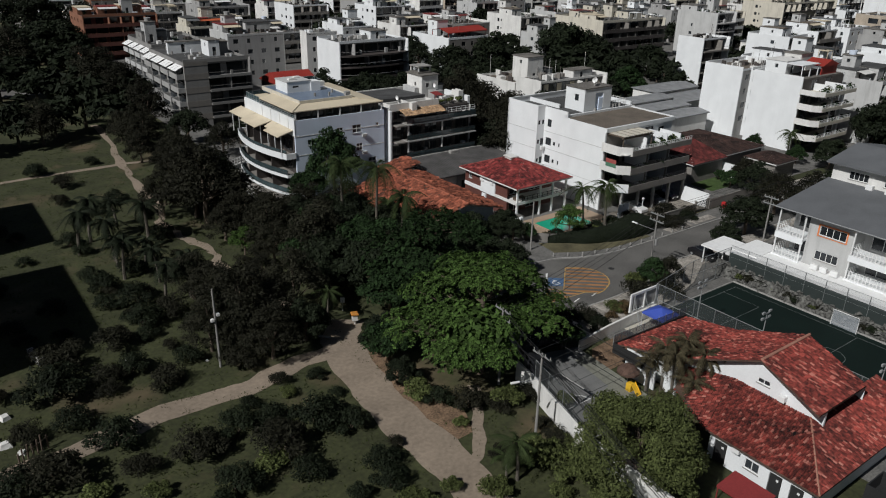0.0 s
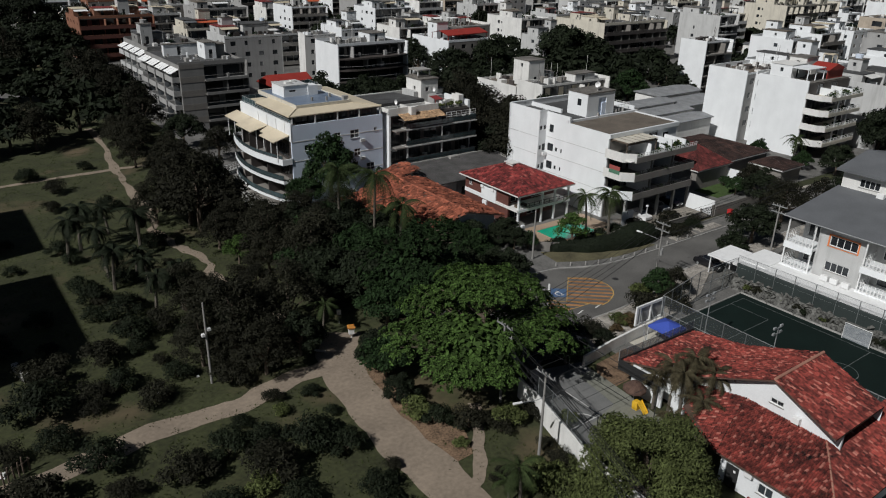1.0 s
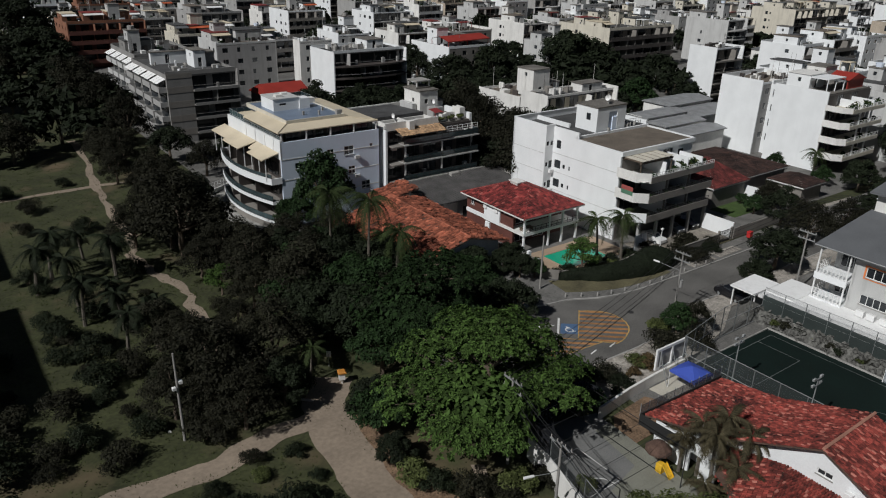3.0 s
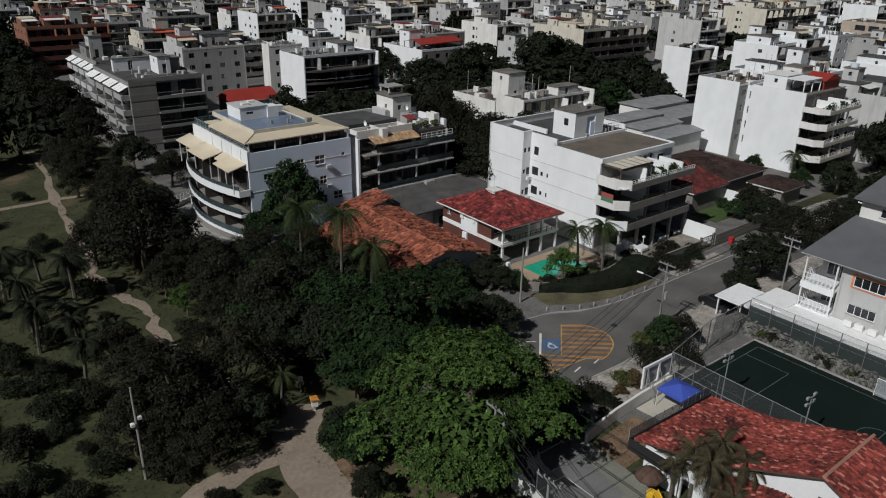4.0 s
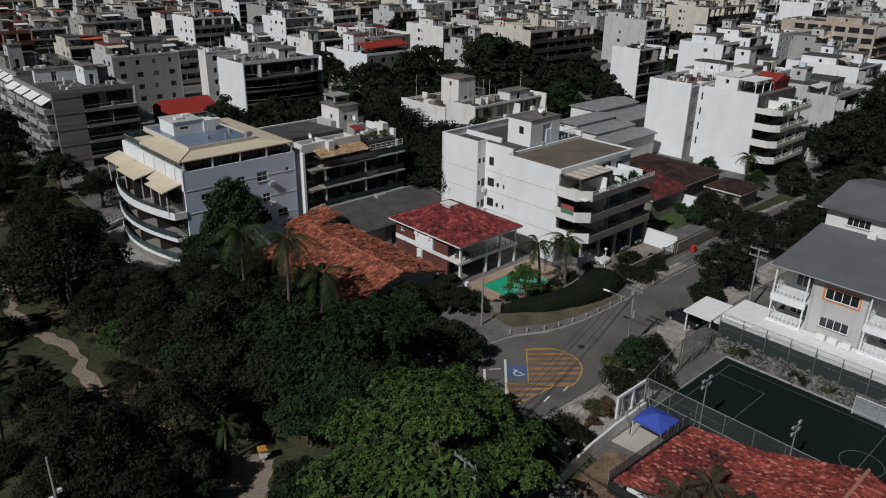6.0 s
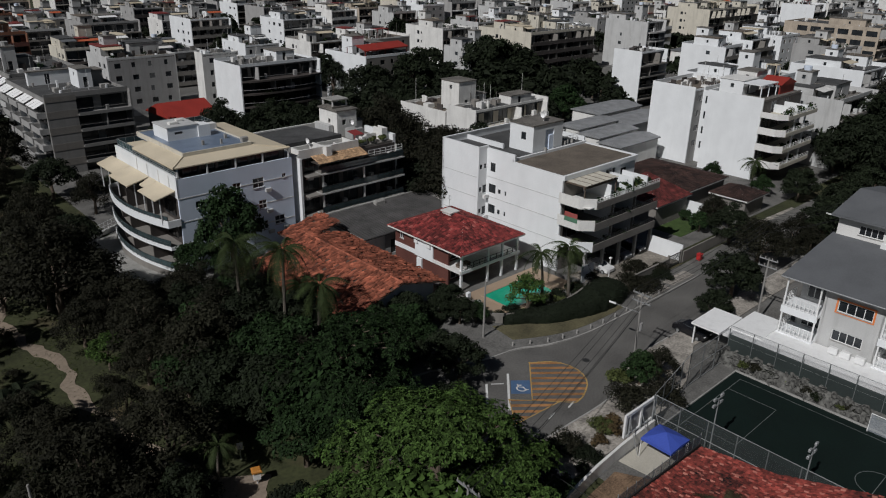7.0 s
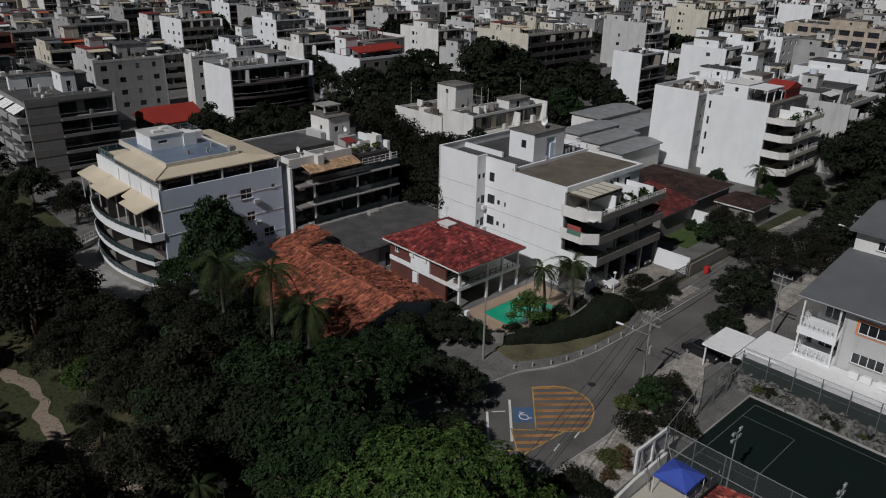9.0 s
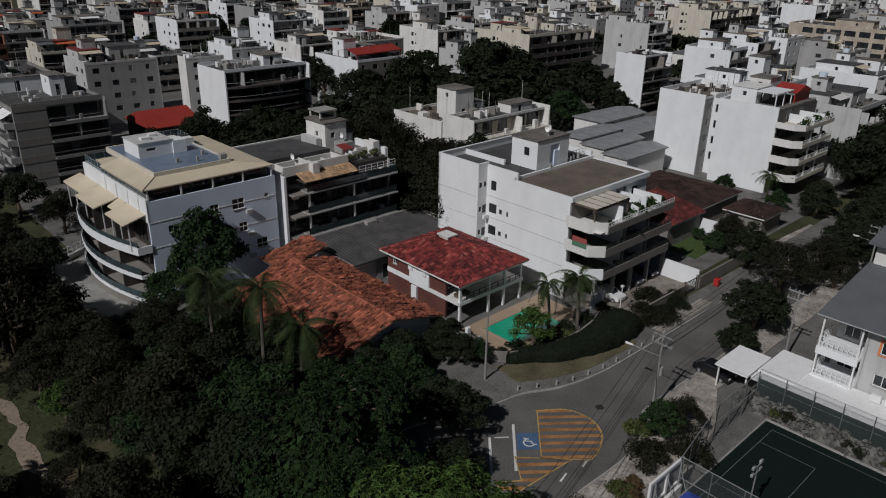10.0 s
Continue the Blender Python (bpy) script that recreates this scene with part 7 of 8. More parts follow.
def hedge_mass(name, line, label):
    """A clipped hedge along a plan line of (u, v, half width, height): a rounded body with a skin of small leaves."""
    rnd = random.Random(61)
    t = thing(name, 0, 0, 0, label, "hedge")
    fine = [smooth_line([(p[0], p[k]) for p in line], 6) for k in (1, 2, 3)]
    pts = [(a[0], a[1], b[1], c[1]) for a, b, c in zip(*fine)]
    core, rows = M(), []
    K = 12
    for i, (u, v, w, h_) in enumerate(pts):
        n_, p_ = pts[min(i + 1, len(pts) - 1)], pts[max(i - 1, 0)]
        d = Vector((n_[0] - p_[0], n_[1] - p_[1], 0)).normalized()
        side = Vector((-d.y, d.x, 0))
        end = min(1.0, 0.3 + 0.35 * min(i, len(pts) - 1 - i))
        ring = []
        for k in range(K + 1):
            a = math.pi * k / K
            q = 1 + rnd.uniform(-0.06, 0.06)
            c_, s_ = math.cos(a), math.sin(a)
            ring.append(Vector((u, v, 0)) + side * (w * end * q * math.copysign(abs(c_) ** 0.6, c_)) + Vector((0, 0, h_ * (0.55 + 0.45 * end) * q * s_ ** 0.7)))
        rows.append(ring)
    for r0, r1 in zip(rows, rows[1:]):
        for k in range(K):
            core.quad(r0[k], r1[k], r1[k + 1], r0[k + 1])
    core.quad(*rows[0])
    core.quad(*rows[-1])
    part("body", core, HEDGE, t, smooth=True)
    lv = M()
    for _ in range(9000):
        i, k = rnd.randrange(len(rows) - 1), rnd.randrange(K)
        p = rows[i][k].lerp(rows[i + 1][k], rnd.random()).lerp(rows[i][k + 1].lerp(rows[i + 1][k + 1], rnd.random()), rnd.random())
        d = Vector((rnd.gauss(0, 1), rnd.gauss(0, 1), rnd.gauss(0.6, 1))).normalized()
        a = d.orthogonal().normalized() * rnd.uniform(0.05, 0.09)
        p = p + d * 0.03
        lv.quad(p - a, p + a, p + d.cross(a) * 1.8 + d * 0.05)
    part("leaves", lv, HEDGE, t, weld=False)
    return t


def bush(seed, R, leaf, material, n, label="dense dark green bush in rough grass"):
    rnd = random.Random(seed)
    t = new("bush")
    tagged(t, label, "bush", "bushes")
    st = M()
    for k in range(5):
        a = k * 1.26
        st.tube([(0, 0, -0.1), (R * 0.4 * math.cos(a), R * 0.4 * math.sin(a), R * 0.7)], 0.05, 0.02, 4)
    part("stem", st, BARK, t)
    cr = M()
    L = lobes(rnd, R, R * 0.45, 7, 0.4)
    for x, y, z, r in L:
        leaf_cloud(cr, (x, y, z), r * 1.1, n // 7, leaf, rnd)
    part("crown", cr, material, t, weld=False)
    return t


def palm(seed, hgt, flen, nf, material=None, dry=0, label="tall coconut palm with drooping fronds"):
    rnd = random.Random(seed)
    t = new("palm_tree")
    tagged(t, label, "palm tree", "palm trees")
    tr = M()
    bend = rnd.uniform(-0.6, 0.6)
    tr.tube([(bend * (q * q), 0.2 * bend * q, hgt * q - 0.1 * (q == 0)) for q in (0, 0.25, 0.5, 0.75, 1)], 0.2, 0.12, 7)
    part("trunk", tr, PALMBARK, t)
    top = Vector((bend, 0.2 * bend, hgt))
    fr = []
    for var in range(2):
        m = M()
        pts = []
        droop = 0.6 + 0.3 * var
        for q in np.linspace(0, 1, 9):
            pts.append(Vector((flen * (q - 0.18 * q * q), 0, flen * (0.42 * q - droop * 1.35 * q * q))))
        m.tube(pts, 0.035, 0.01, 4)
        for i in range(1, 9):
            for sub in (0.0, 0.25, 0.5, 0.75):
                if i == 8 and sub:
                    continue
                p = pts[i] if not sub else pts[i].lerp(pts[i + 1], sub)
                d = (pts[min(i + 1, 8)] - pts[i - 1]).normalized()
                ll = flen * 0.27 * math.sin(math.pi * (0.18 + 0.8 * i / 9.5))
                for s in (-1, 1):
                    e = p + Vector((0.5 * ll, s * ll * 0.8, -0.75 * ll))
                    m.quad(p - d * 0.042, p + d * 0.042, e)
        fr.append(m.mesh("frond", material or LEAF_PALM))
    for k in range(nf):
        a = 360 * k / nf * 1.0 + rnd.uniform(-10, 10) + (k % 3) * 40
        lift = (-28, 5, 32)[k % 3] + rnd.uniform(-8, 8)
        share("frond", fr[k % 2], t, Matrix.Translation(top) @ pose(0, 0, 0, 0, lift, a) @ Matrix.Scale(rnd.uniform(0.85, 1.1), 4))
    return t


PROTO = {}
USED = {}


FAR_SPOTS = []


def put(kind, x, y, s=1.0, turn=None, sz=None, z=-0.06):
    """Sets a tree of a kind at a place of the world; the first one is the model itself."""
    if kind == "far":
        g = Matrix.Rotation(math.radians(-40), 3, "Z") @ Vector((x, y, 0))
        if 108 < g.x < 172 and 54 < g.y < 74:
            return None
        FAR_SPOTS.append((x, y, s, sz or s, RT.uniform(0, 6.28)))
        return None
    p = PROTO[kind]
    turn = RT.uniform(0, 360) if turn is None else turn
    m = Matrix.Translation((x, y, z)) @ pose(0, 0, 0, 0, 0, turn) @ Matrix.Diagonal((s, s, sz or s, 1))
    if kind not in USED:
        p.matrix_world = m
        p.scale = (1, 1, 1)
        p.matrix_basis = m
        USED[kind] = p
        return p
    o = copy_thing(p, Matrix.Identity(4))
    o.matrix_basis = m
    return o


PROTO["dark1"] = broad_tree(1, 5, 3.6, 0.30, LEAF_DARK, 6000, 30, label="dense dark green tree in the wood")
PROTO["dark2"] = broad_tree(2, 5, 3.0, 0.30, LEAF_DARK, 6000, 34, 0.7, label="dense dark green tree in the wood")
PROTO["mid1"] = broad_tree(3, 5, 3.8, 0.31, LEAF_MID, 6200, 30, label="mid-green broad-crowned tree in the wood")
PROTO["mid2"] = broad_tree(4, 5, 3.2, 0.30, LEAF_MID, 6200, 34, 0.75, label="mid-green rounded tree near the houses")
PROTO["almond"] = tiered_tree(5, 9.5, 5.3, 0.36, LEAF_BRIGHT, 7.0, "wide bright green tree with large leaves in tiers")
PROTO["almond_dark"] = tiered_tree(6, 8, 4.8, 0.34, LEAF_GREEN, 7.0, "wide deep green tree with large leaves")
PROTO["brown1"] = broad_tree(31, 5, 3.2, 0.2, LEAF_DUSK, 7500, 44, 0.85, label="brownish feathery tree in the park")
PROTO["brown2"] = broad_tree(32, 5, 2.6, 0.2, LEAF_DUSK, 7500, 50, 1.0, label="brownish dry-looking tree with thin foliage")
PROTO["olive"] = broad_tree(7, 6, 2.6, 0.15, LEAF_OLIVE, 42000, 64, 0.8, label="olive green tree with fine leaves")
PROTO["light"] = broad_tree(8, 4, 3.0, 0.26, LEAF_BRIGHT, 3000, 22, 0.9, label="light green young tree in the garden")
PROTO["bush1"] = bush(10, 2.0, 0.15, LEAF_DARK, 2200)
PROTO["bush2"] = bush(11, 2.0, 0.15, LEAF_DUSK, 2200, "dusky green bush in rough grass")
PROTO["bush3"] = bush(12, 1.6, 0.17, LEAF_OLIVE, 1500, "olive green scrub bush in the grass")
PROTO["palm1"] = palm(13, 9.0, 3.4, 19)
PROTO["palm2"] = palm(14, 6.0, 2.8, 15, label="young coconut palm in a garden")
PROTO["palm3"] = palm(15, 4.5, 2.2, 15, LEAF_DARK, label="small dark feather palm in the park")
PROTO["palm4"] = palm(16, 5.5, 2.4, 15, LEAF_BROWN, label="palm with dry brownish fronds beside the school")

WOOD0 = random.Random(52)
TREES = [
    ('almond', 2.0, 62.2, 0.96, 1.0),
    ('almond_dark', -6.2, 77.3, 0.99, 1.1),
    ('dark2', -8.4, 64.6, 0.58, 1.1),
    ('mid1', -8.7, 73.0, 0.78, 1.0),
    ('brown1', -20.1, 85.4, 1.13, 1.0),
    ('brown2', -27.6, 90.7, 0.97, 1.0),
    ('brown2', -19.6, 71.8, 0.99, 1.0),
    ('brown1', -23.9, 66.7, 1.08, 1.0),
    ('brown2', -26.5, 63.6, 0.75, 1.0),
    ('brown1', -19.7, 62.8, 0.73, 1.0),
    ('dark2', -17.1, 66.7, 0.63, 1.0),
    ('brown1', -40.5, 100.0, 1.53, 1.0),
    ('brown2', -48.3, 101.9, 0.85, 1.0),
    ('brown2', -35.5, 93.5, 0.68, 1.0),
    ('mid2', -23.9, 114.3, 1.08, 1.36),
    ('dark2', -18.1, 99.0, 0.68, 1.0),
    ('palm2', -11.8, 96.2, 0.99, 1.0),
    ('mid1', -27.1, 110.1, 0.75, 1.0),
    ('light', -31.1, 88.8, 0.6, 1.0),
    ('olive', 15.3, 46.9, 1.06, 1.0),
    ('mid1', 10.9, 67.8, 0.49, 1.0),
    ('dark1', 87.4, 165.9, 1.33, 1.0),
    ('dark2', -21.3, 232.0, 1.55, 1.0),
    ('dark1', -10.1, 222.9, 1.59, 1.0),
    ('dark2', 0.9, 230.6, 1.82, 1.0),
    ('dark1', 26.0, 250.2, 2.17, 1.0),
    ('mid2', 39.1, 203.1, 1.18, 1.0),
    ('dark1', 3.6, 172.4, 1.24, 1.0),
    ('dark2', -0.9, 193.3, 1.23, 1.0),
    ('dark1', -34.0, 201.4, 1.3, 1.0),
    ('palm4', 21.5, 59.4, 1.05, 1.1),
    ('palm4', 23.1, 58.3, 0.95, 1.1),
    ('palm4', 20.3, 57.8, 0.95, 1.1),
    ('palm4', 20.0, 60.2, 0.96, 1.0),
    ('palm4', 18.6, 60.6, 0.8, 0.8),
    ('palm4', 22.6, 61.6, 1.0, 0.85),
    ('palm4', 24.4, 60.0, 0.9, 0.7),
    ('palm4', 19.4, 56.4, 0.75, 0.6),
    ('palm4', 21.6, 56.6, 1.0, 0.7),
    ('palm2', 5.5, 46.3, 0.84, 0.8),
    ('palm2', 4.6, 46.5, 0.58, 0.6),
    ('palm2', -15.6, 70.7, 0.68, 1.0),
    ('palm3', -54.2, 90.7, 1.37, 1.0),
    ('palm3', -47.6, 84.9, 1.27, 1.0),
    ('palm3', -46.1, 91.7, 1.33, 1.0),
    ('palm3', -33.5, 75.5, 1.11, 1.0),
    ('palm3', -35.8, 73.6, 1.1, 1.0),
    ('palm3', -43.8, 79.5, 1.2, 1.0),
    ('palm3', -53.4, 86.3, 1.32, 1.0),
    ('dark1', -166.3, 264.8, 2.7, 1.0),
    ('brown2', -137.1, 204.9, 1.75, 1.0),
    ('brown2', -149.2, 268.8, 1.93, 1.0),
    ('dark1', -139.8, 233.5, 1.93, 1.0),
    ('brown1', -96.5, 176.8, 1.76, 1.0),
    ('brown2', -89.0, 138.2, 1.11, 1.0),
    ('brown1', -87.8, 170.9, 1.47, 1.0),
    ('brown2', -74.3, 153.9, 1.23, 1.0),
    ('brown2', -194.6, 295.9, 2.77, 1.0),
    ('dark1', -204.6, 342.0, 3.12, 1.0),
    ('brown2', -56.3, 127.3, 0.91, 1.0),
    ('dark1', -60.3, 142.6, 1.0, 1.0),
    ('brown1', -72.0, 140.8, 0.89, 1.0),
    ('bush1', -38.2, 53.4, 1.62, 1.0),
    ('bush2', -28.6, 57.0, 0.95, 1.0),
    ('bush1', -29.2, 47.4, 1.21, 1.0),
    ('bush1', -19.3, 50.3, 1.06, 1.0),
    ('bush2', -14.6, 48.0, 1.35, 1.0),
    ('bush1', -12.6, 52.2, 1.29, 1.0),
    ('bush2', -21.5, 46.6, 1.14, 1.0),
    ('bush2', -31.3, 42.2, 1.39, 1.0),
    ('bush1', -33.6, 40.7, 1.16, 1.0),
    ('bush1', -19.5, 54.2, 0.54, 1.0),
    ('bush2', -17.7, 58.3, 0.56, 1.0),
    ('bush1', -14.3, 59.6, 0.51, 1.0),
    ('bush1', -9.4, 51.7, 0.93, 1.0),
    ('bush2', -5.1, 49.7, 0.45, 1.0),
    ('bush1', -36.2, 68.1, 1.22, 1.0),
    ('bush2', -36.9, 63.0, 1.17, 1.0),
    ('bush1', -28.4, 61.5, 0.83, 1.0),
    ('bush2', -22.8, 60.9, 1.07, 1.0),
    ('bush1', -79.2, 118.8, 1.03, 1.0),
    ('bush2', -70.9, 113.3, 1.06, 1.0),
    ('bush1', -79.2, 118.8, 0.92, 1.0),
    ('bush1', -73.1, 126.9, 0.74, 1.0),
    ('bush2', -39.8, 58.2, 1.14, 1.0),
    ('bush1', -33.1, 58.8, 0.96, 1.0),
    ('bush1', -16.8, 42.8, 1.07, 1.0),
    ('bush1', -4.9, 44.6, 0.84, 1.0),
    ('bush1', -44.8, 75.9, 1.01, 1.0),
    ('bush1', -39.3, 73.4, 1.13, 1.0),
    ('bush2', -34.2, 71.0, 1.08, 1.0),
    ('bush3', -3.8, 57.1, 1.04, 1.0),
    ('bush3', 4.9, 57.0, 1.04, 1.0),
    ('bush3', 7.7, 48.9, 1.26, 1.0),
    ('bush3', 9.9, 47.0, 1.24, 1.0),
    ('bush3', 3.8, 44.4, 0.89, 1.0),
    ('bush3', 0.2, 44.7, 0.6, 1.0),
    ('bush3', -2.4, 42.5, 0.87, 1.0),
    ('bush3', 18.0, 77.1, 0.79, 1.0),
    ('bush3', 10.3, 57.5, 0.7, 1.0),
    ('mid1', -7.6, 63.6, 0.62, 1.0),
    ('dark2', -5.6, 59.4, 0.42, 0.9),
    ('bush1', -1.8, 56.4, 0.8, 1.0),
    ('bush2', 1.2, 56.0, 0.9, 1.0),
    ('dark1', 98.8, 175.4, 1.9, 1.0),
    ('brown1', 85.4, 159.8, 1.0, 1.0),
    ('brown2', 108.0, 183.0, 1.8, 1.0),
    ('bush1', 12.6, 100.6, 0.62, 1.0),
    ('bush3', 13.9, 99.9, 0.55, 1.0),
    ('bush1', 16.2, 102.6, 0.6, 1.0),
    ('bush3', 19.0, 103.4, 0.6, 1.0),
    ('bush1', 10.9, 99.2, 0.5, 1.0),
    ('bush2', 17.8, 101.9, 0.5, 1.0),
    ('bush1', 12.0, 72.9, 1.0, 1.0),
    ('bush2', 14.1, 74.2, 0.9, 1.0),
    ('bush1', 15.4, 72.4, 0.8, 1.0),
    ('bush1', 10.7, 71.0, 0.9, 1.0),
    ('mid1', 8.1, 98.2, 0.36, 1.0),
    ('dark2', 5.0, 101.1, 0.5, 1.0),
    ('light', 14.6, 101.4, 0.72, 0.95),
    ('dark1', -22.4, 96.8, 0.72, 1.0),
    ('mid1', -21.6, 83.7, 0.75, 1.0),
    ('dark2', -20.4, 96.2, 0.84, 1.0),
    ('mid1', -3.3, 83.0, 0.8, 0.85),
    ('dark2', 5.3, 86.3, 0.64, 1.0),
    ('dark1', 4.1, 79.0, 0.57, 1.0),
    ('bush2', 7.1, 58.2, 0.67, 1.0),
    ('bush2', 9.0, 51.4, 0.68, 1.0),
    ('bush2', 10.1, 49.1, 0.61, 1.0),
    ('bush2', 7.9, 53.7, 0.48, 1.0),
    ('bush2', 31.4, 106.0, 0.92, 1.0),
    ('bush2', 31.3, 112.0, 0.97, 1.0),
    ('dark2', 48.6, 122.3, 0.82, 1.0),
    ('brown1', 50.1, 132.1, 0.55, 1.0),
    ('dark1', 71.6, 133.0, 0.91, 1.0),
    ('mid2', 46.0, 127.7, 0.42, 1.0),
    ('bush2', 29.2, 108.0, 0.92, 1.0),
    ('bush2', 34.4, 111.6, 0.82, 1.0),
    ('palm2', 16.9, 103.7, 1.1, 1.0),
    ('palm2', 20.3, 104.2, 1.17, 1.0),
    ('bush1', 18.9, 104.5, 0.67, 1.0),
    ('bush1', 21.5, 105.8, 0.82, 1.0),
    ('bush2', 24.4, 109.7, 0.64, 1.0),
    ('bush1', 16.0, 101.3, 0.51, 1.0),
    ('dark1', 6.1, 98.1, 0.48, 1.0),
    ('bush2', 21.2, 81.0, 1.1, 1.0),
    ('bush2', 25.0, 81.5, 1.07, 1.0),
    ('dark1', 41.6, 104.6, 0.88, 0.95),
    ('brown1', 49.3, 114.2, 0.88, 1.0),
    ('brown2', 57.2, 115.4, 0.66, 1.0),
    ('brown2', 48.6, 129.4, 0.6, 1.0),
    ('dark2', 36.8, 98.6, 0.53, 1.0),
    ('mid2', 64.2, 145.5, 0.47, 1.0),
    ('palm2', 62.9, 147.1, 0.98, 1.0),
    ('mid2', 58.8, 155.2, 0.44, 1.0),
    ('brown1', -43.1, 102.2, 1.05, 1.0),
    ('brown2', -33.6, 95.2, 0.81, 1.0),
    ('brown1', -26.1, 85.9, 0.72, 1.0),
    ('brown1', -25.5, 78.5, 0.6, 1.0),
    ('brown1', -50.6, 135.9, 0.84, 1.0),
    ('dark1', -46.9, 118.0, 0.86, 1.0),
    ('dark2', -50.1, 144.8, 0.63, 1.0),
    ('brown2', -40.2, 106.9, 0.8, 1.0),
    ('brown1', -53.0, 122.3, 0.91, 1.0),
    ('dark1', -15.5, 95.0, 0.63, 1.0),
    ('mid1', -4.5, 88.4, 0.5, 0.9),
    ('dark2', 1.2, 92.2, 0.42, 0.9),
    ('palm1', -18.3, 93.9, 1.15, 1.16),
    ('palm1', -13.0, 90.9, 1.15, 1.2),
    ('palm2', -9.4, 90.0, 1.2, 1.22),
    ('dark1', 90.7, 162.3, 1.57, 1.0),
    ('dark2', 103.6, 172.8, 1.42, 1.0),
    ('dark2', 3.9, 98.7, 0.5, 1.0),
    ('mid1', -0.6, 94.7, 0.57, 1.0),
    ('dark2', 69.6, 142.7, 0.78, 1.0),
    ('dark1', 82.3, 150.8, 1.35, 1.25),
    ('dark2', 62.7, 122.1, 0.85, 1.0),
    ('mid1', 45.4, 132.6, 0.26, 1.0),
    ('mid2', 23.7, 84.7, 0.46, 1.1),
    ('brown1', 25.8, 85.1, 0.46, 1.1),
    ('bush3', 21.9, 85.2, 0.9, 1.0),
    ('bush3', 24.3, 86.5, 0.7, 1.0),
    ('bush1', 34.3, 110.4, 0.85, 0.8),
    ('bush2', 30.4, 107.5, 0.95, 0.8),
    ('bush1', 32.2, 108.8, 0.7, 0.75),
    ('bush2', 30.1, 112.7, 0.5, 1.0),
    ('bush2', 28.4, 105.5, 0.6, 1.0),
    ('palm3', -39.0, 79.1, 1.0, 1.0),
    ('palm3', -34.6, 77.8, 1.05, 1.0),
    ('palm3', -46.3, 82.8, 1.0, 1.0),
    ('palm3', -47.1, 93.5, 1.05, 1.0),
    ('palm3', -42.3, 82.5, 0.95, 1.0),
    ('bush2', -44.5, 93.5, 0.6, 1.0),
    ('bush2', -30.2, 85.1, 0.7, 1.0),
    ('bush2', -37.0, 84.9, 0.45, 1.0),
    ('bush2', -40.2, 87.1, 0.5, 1.0),
    ('dark1', 66.7, 127.5, 0.85, 1.0),
    ('brown2', 56.7, 118.6, 0.75, 1.0),
    ('dark2', 80.8, 140.2, 0.9, 1.0),
    ('brown1', 72.5, 147.7, 0.6, 1.0),
    ('dark1', 87.9, 156.6, 1.2, 1.0),
]
for k, x, y, s, sz in TREES:
    put(k, x, y, s, 0 if k == "almond" else None, s * sz)

# plants on the rock bank
for k in range(22):
    q = W(83.1 + WOOD0.uniform(0, 1.0), 12 + 1.5 * k + WOOD0.uniform(-0.8, 0.8))
    put(("bush3", "bush1", "bush2")[k % 3], q.x, q.y, WOOD0.uniform(0.25, 0.5), z=0.4)
# hedge along the garden wall
hedge_mass("hedge", [(71.6, 67.8, 0.8, 1.2), (74.0, 66.6, 1.0, 1.4), (76.4, 65.0, 1.3, 1.6), (79.0, 64.2, 1.5, 1.8), (81.6, 63.6, 1.8, 2.0), (84.2, 63.6, 2.2, 2.3), (86.8, 63.8, 2.3, 2.4), (89.0, 64.2, 1.8, 1.8)],
           "smooth clipped dark hedge along the curved garden wall")
PROTO["red_bush"] = bush(23, 1.6, 0.2, LEAF_RED, 900, "dark red leaved shrub beside the school")
put("red_bush", 23.9, 57.9, 1.0, None, 1.6)
put("red_bush", 24.6, 59.0, 0.7, None, 1.4)
PROTO["flower"] = bush(22, 1.4, 0.2, FLOWER, 700, "low bush with reddish flowers by the wall")
for u_, v_, s_ in ((85.2, 67.9, 0.7), (63.6, 46.9, 0.8), (61.6, 46.6, 0.6), (65.2, 47.6, 0.6)):
    q = W(u_, v_)
    put("flower", q.x, q.y, s_)

# woods and scrub
WOOD = random.Random(41)


def wood(u0, u1, v0, v1, spacing, kinds, smin, smax, skip=(), sz=1.0, gap=()):
    """Trees at uneven spacing over a stretch of the plan."""
    v_ = v0
    while v_ < v1:
        u_ = u0 + WOOD.uniform(0, spacing)
        while u_ < u1:
            uu, vv = u_ + WOOD.uniform(-0.35, 0.35) * spacing, v_ + WOOD.uniform(-0.35, 0.35) * spacing
            if not any(a < uu < c and b < vv < d for a, b, c, d in skip):
                q = W(uu, vv)
                s_ = WOOD.uniform(smin, smax)
                kind, hs = WOOD.choice(kinds), s_ * WOOD.uniform(0.85, 1.15) * sz
                if not any(a < uu < c and b < vv < d for a, b, c, d in gap):
                    put(kind, q.x, q.y, s_, None, hs)
            u_ += spacing * WOOD.uniform(0.8, 1.2)
        v_ += spacing * 0.9


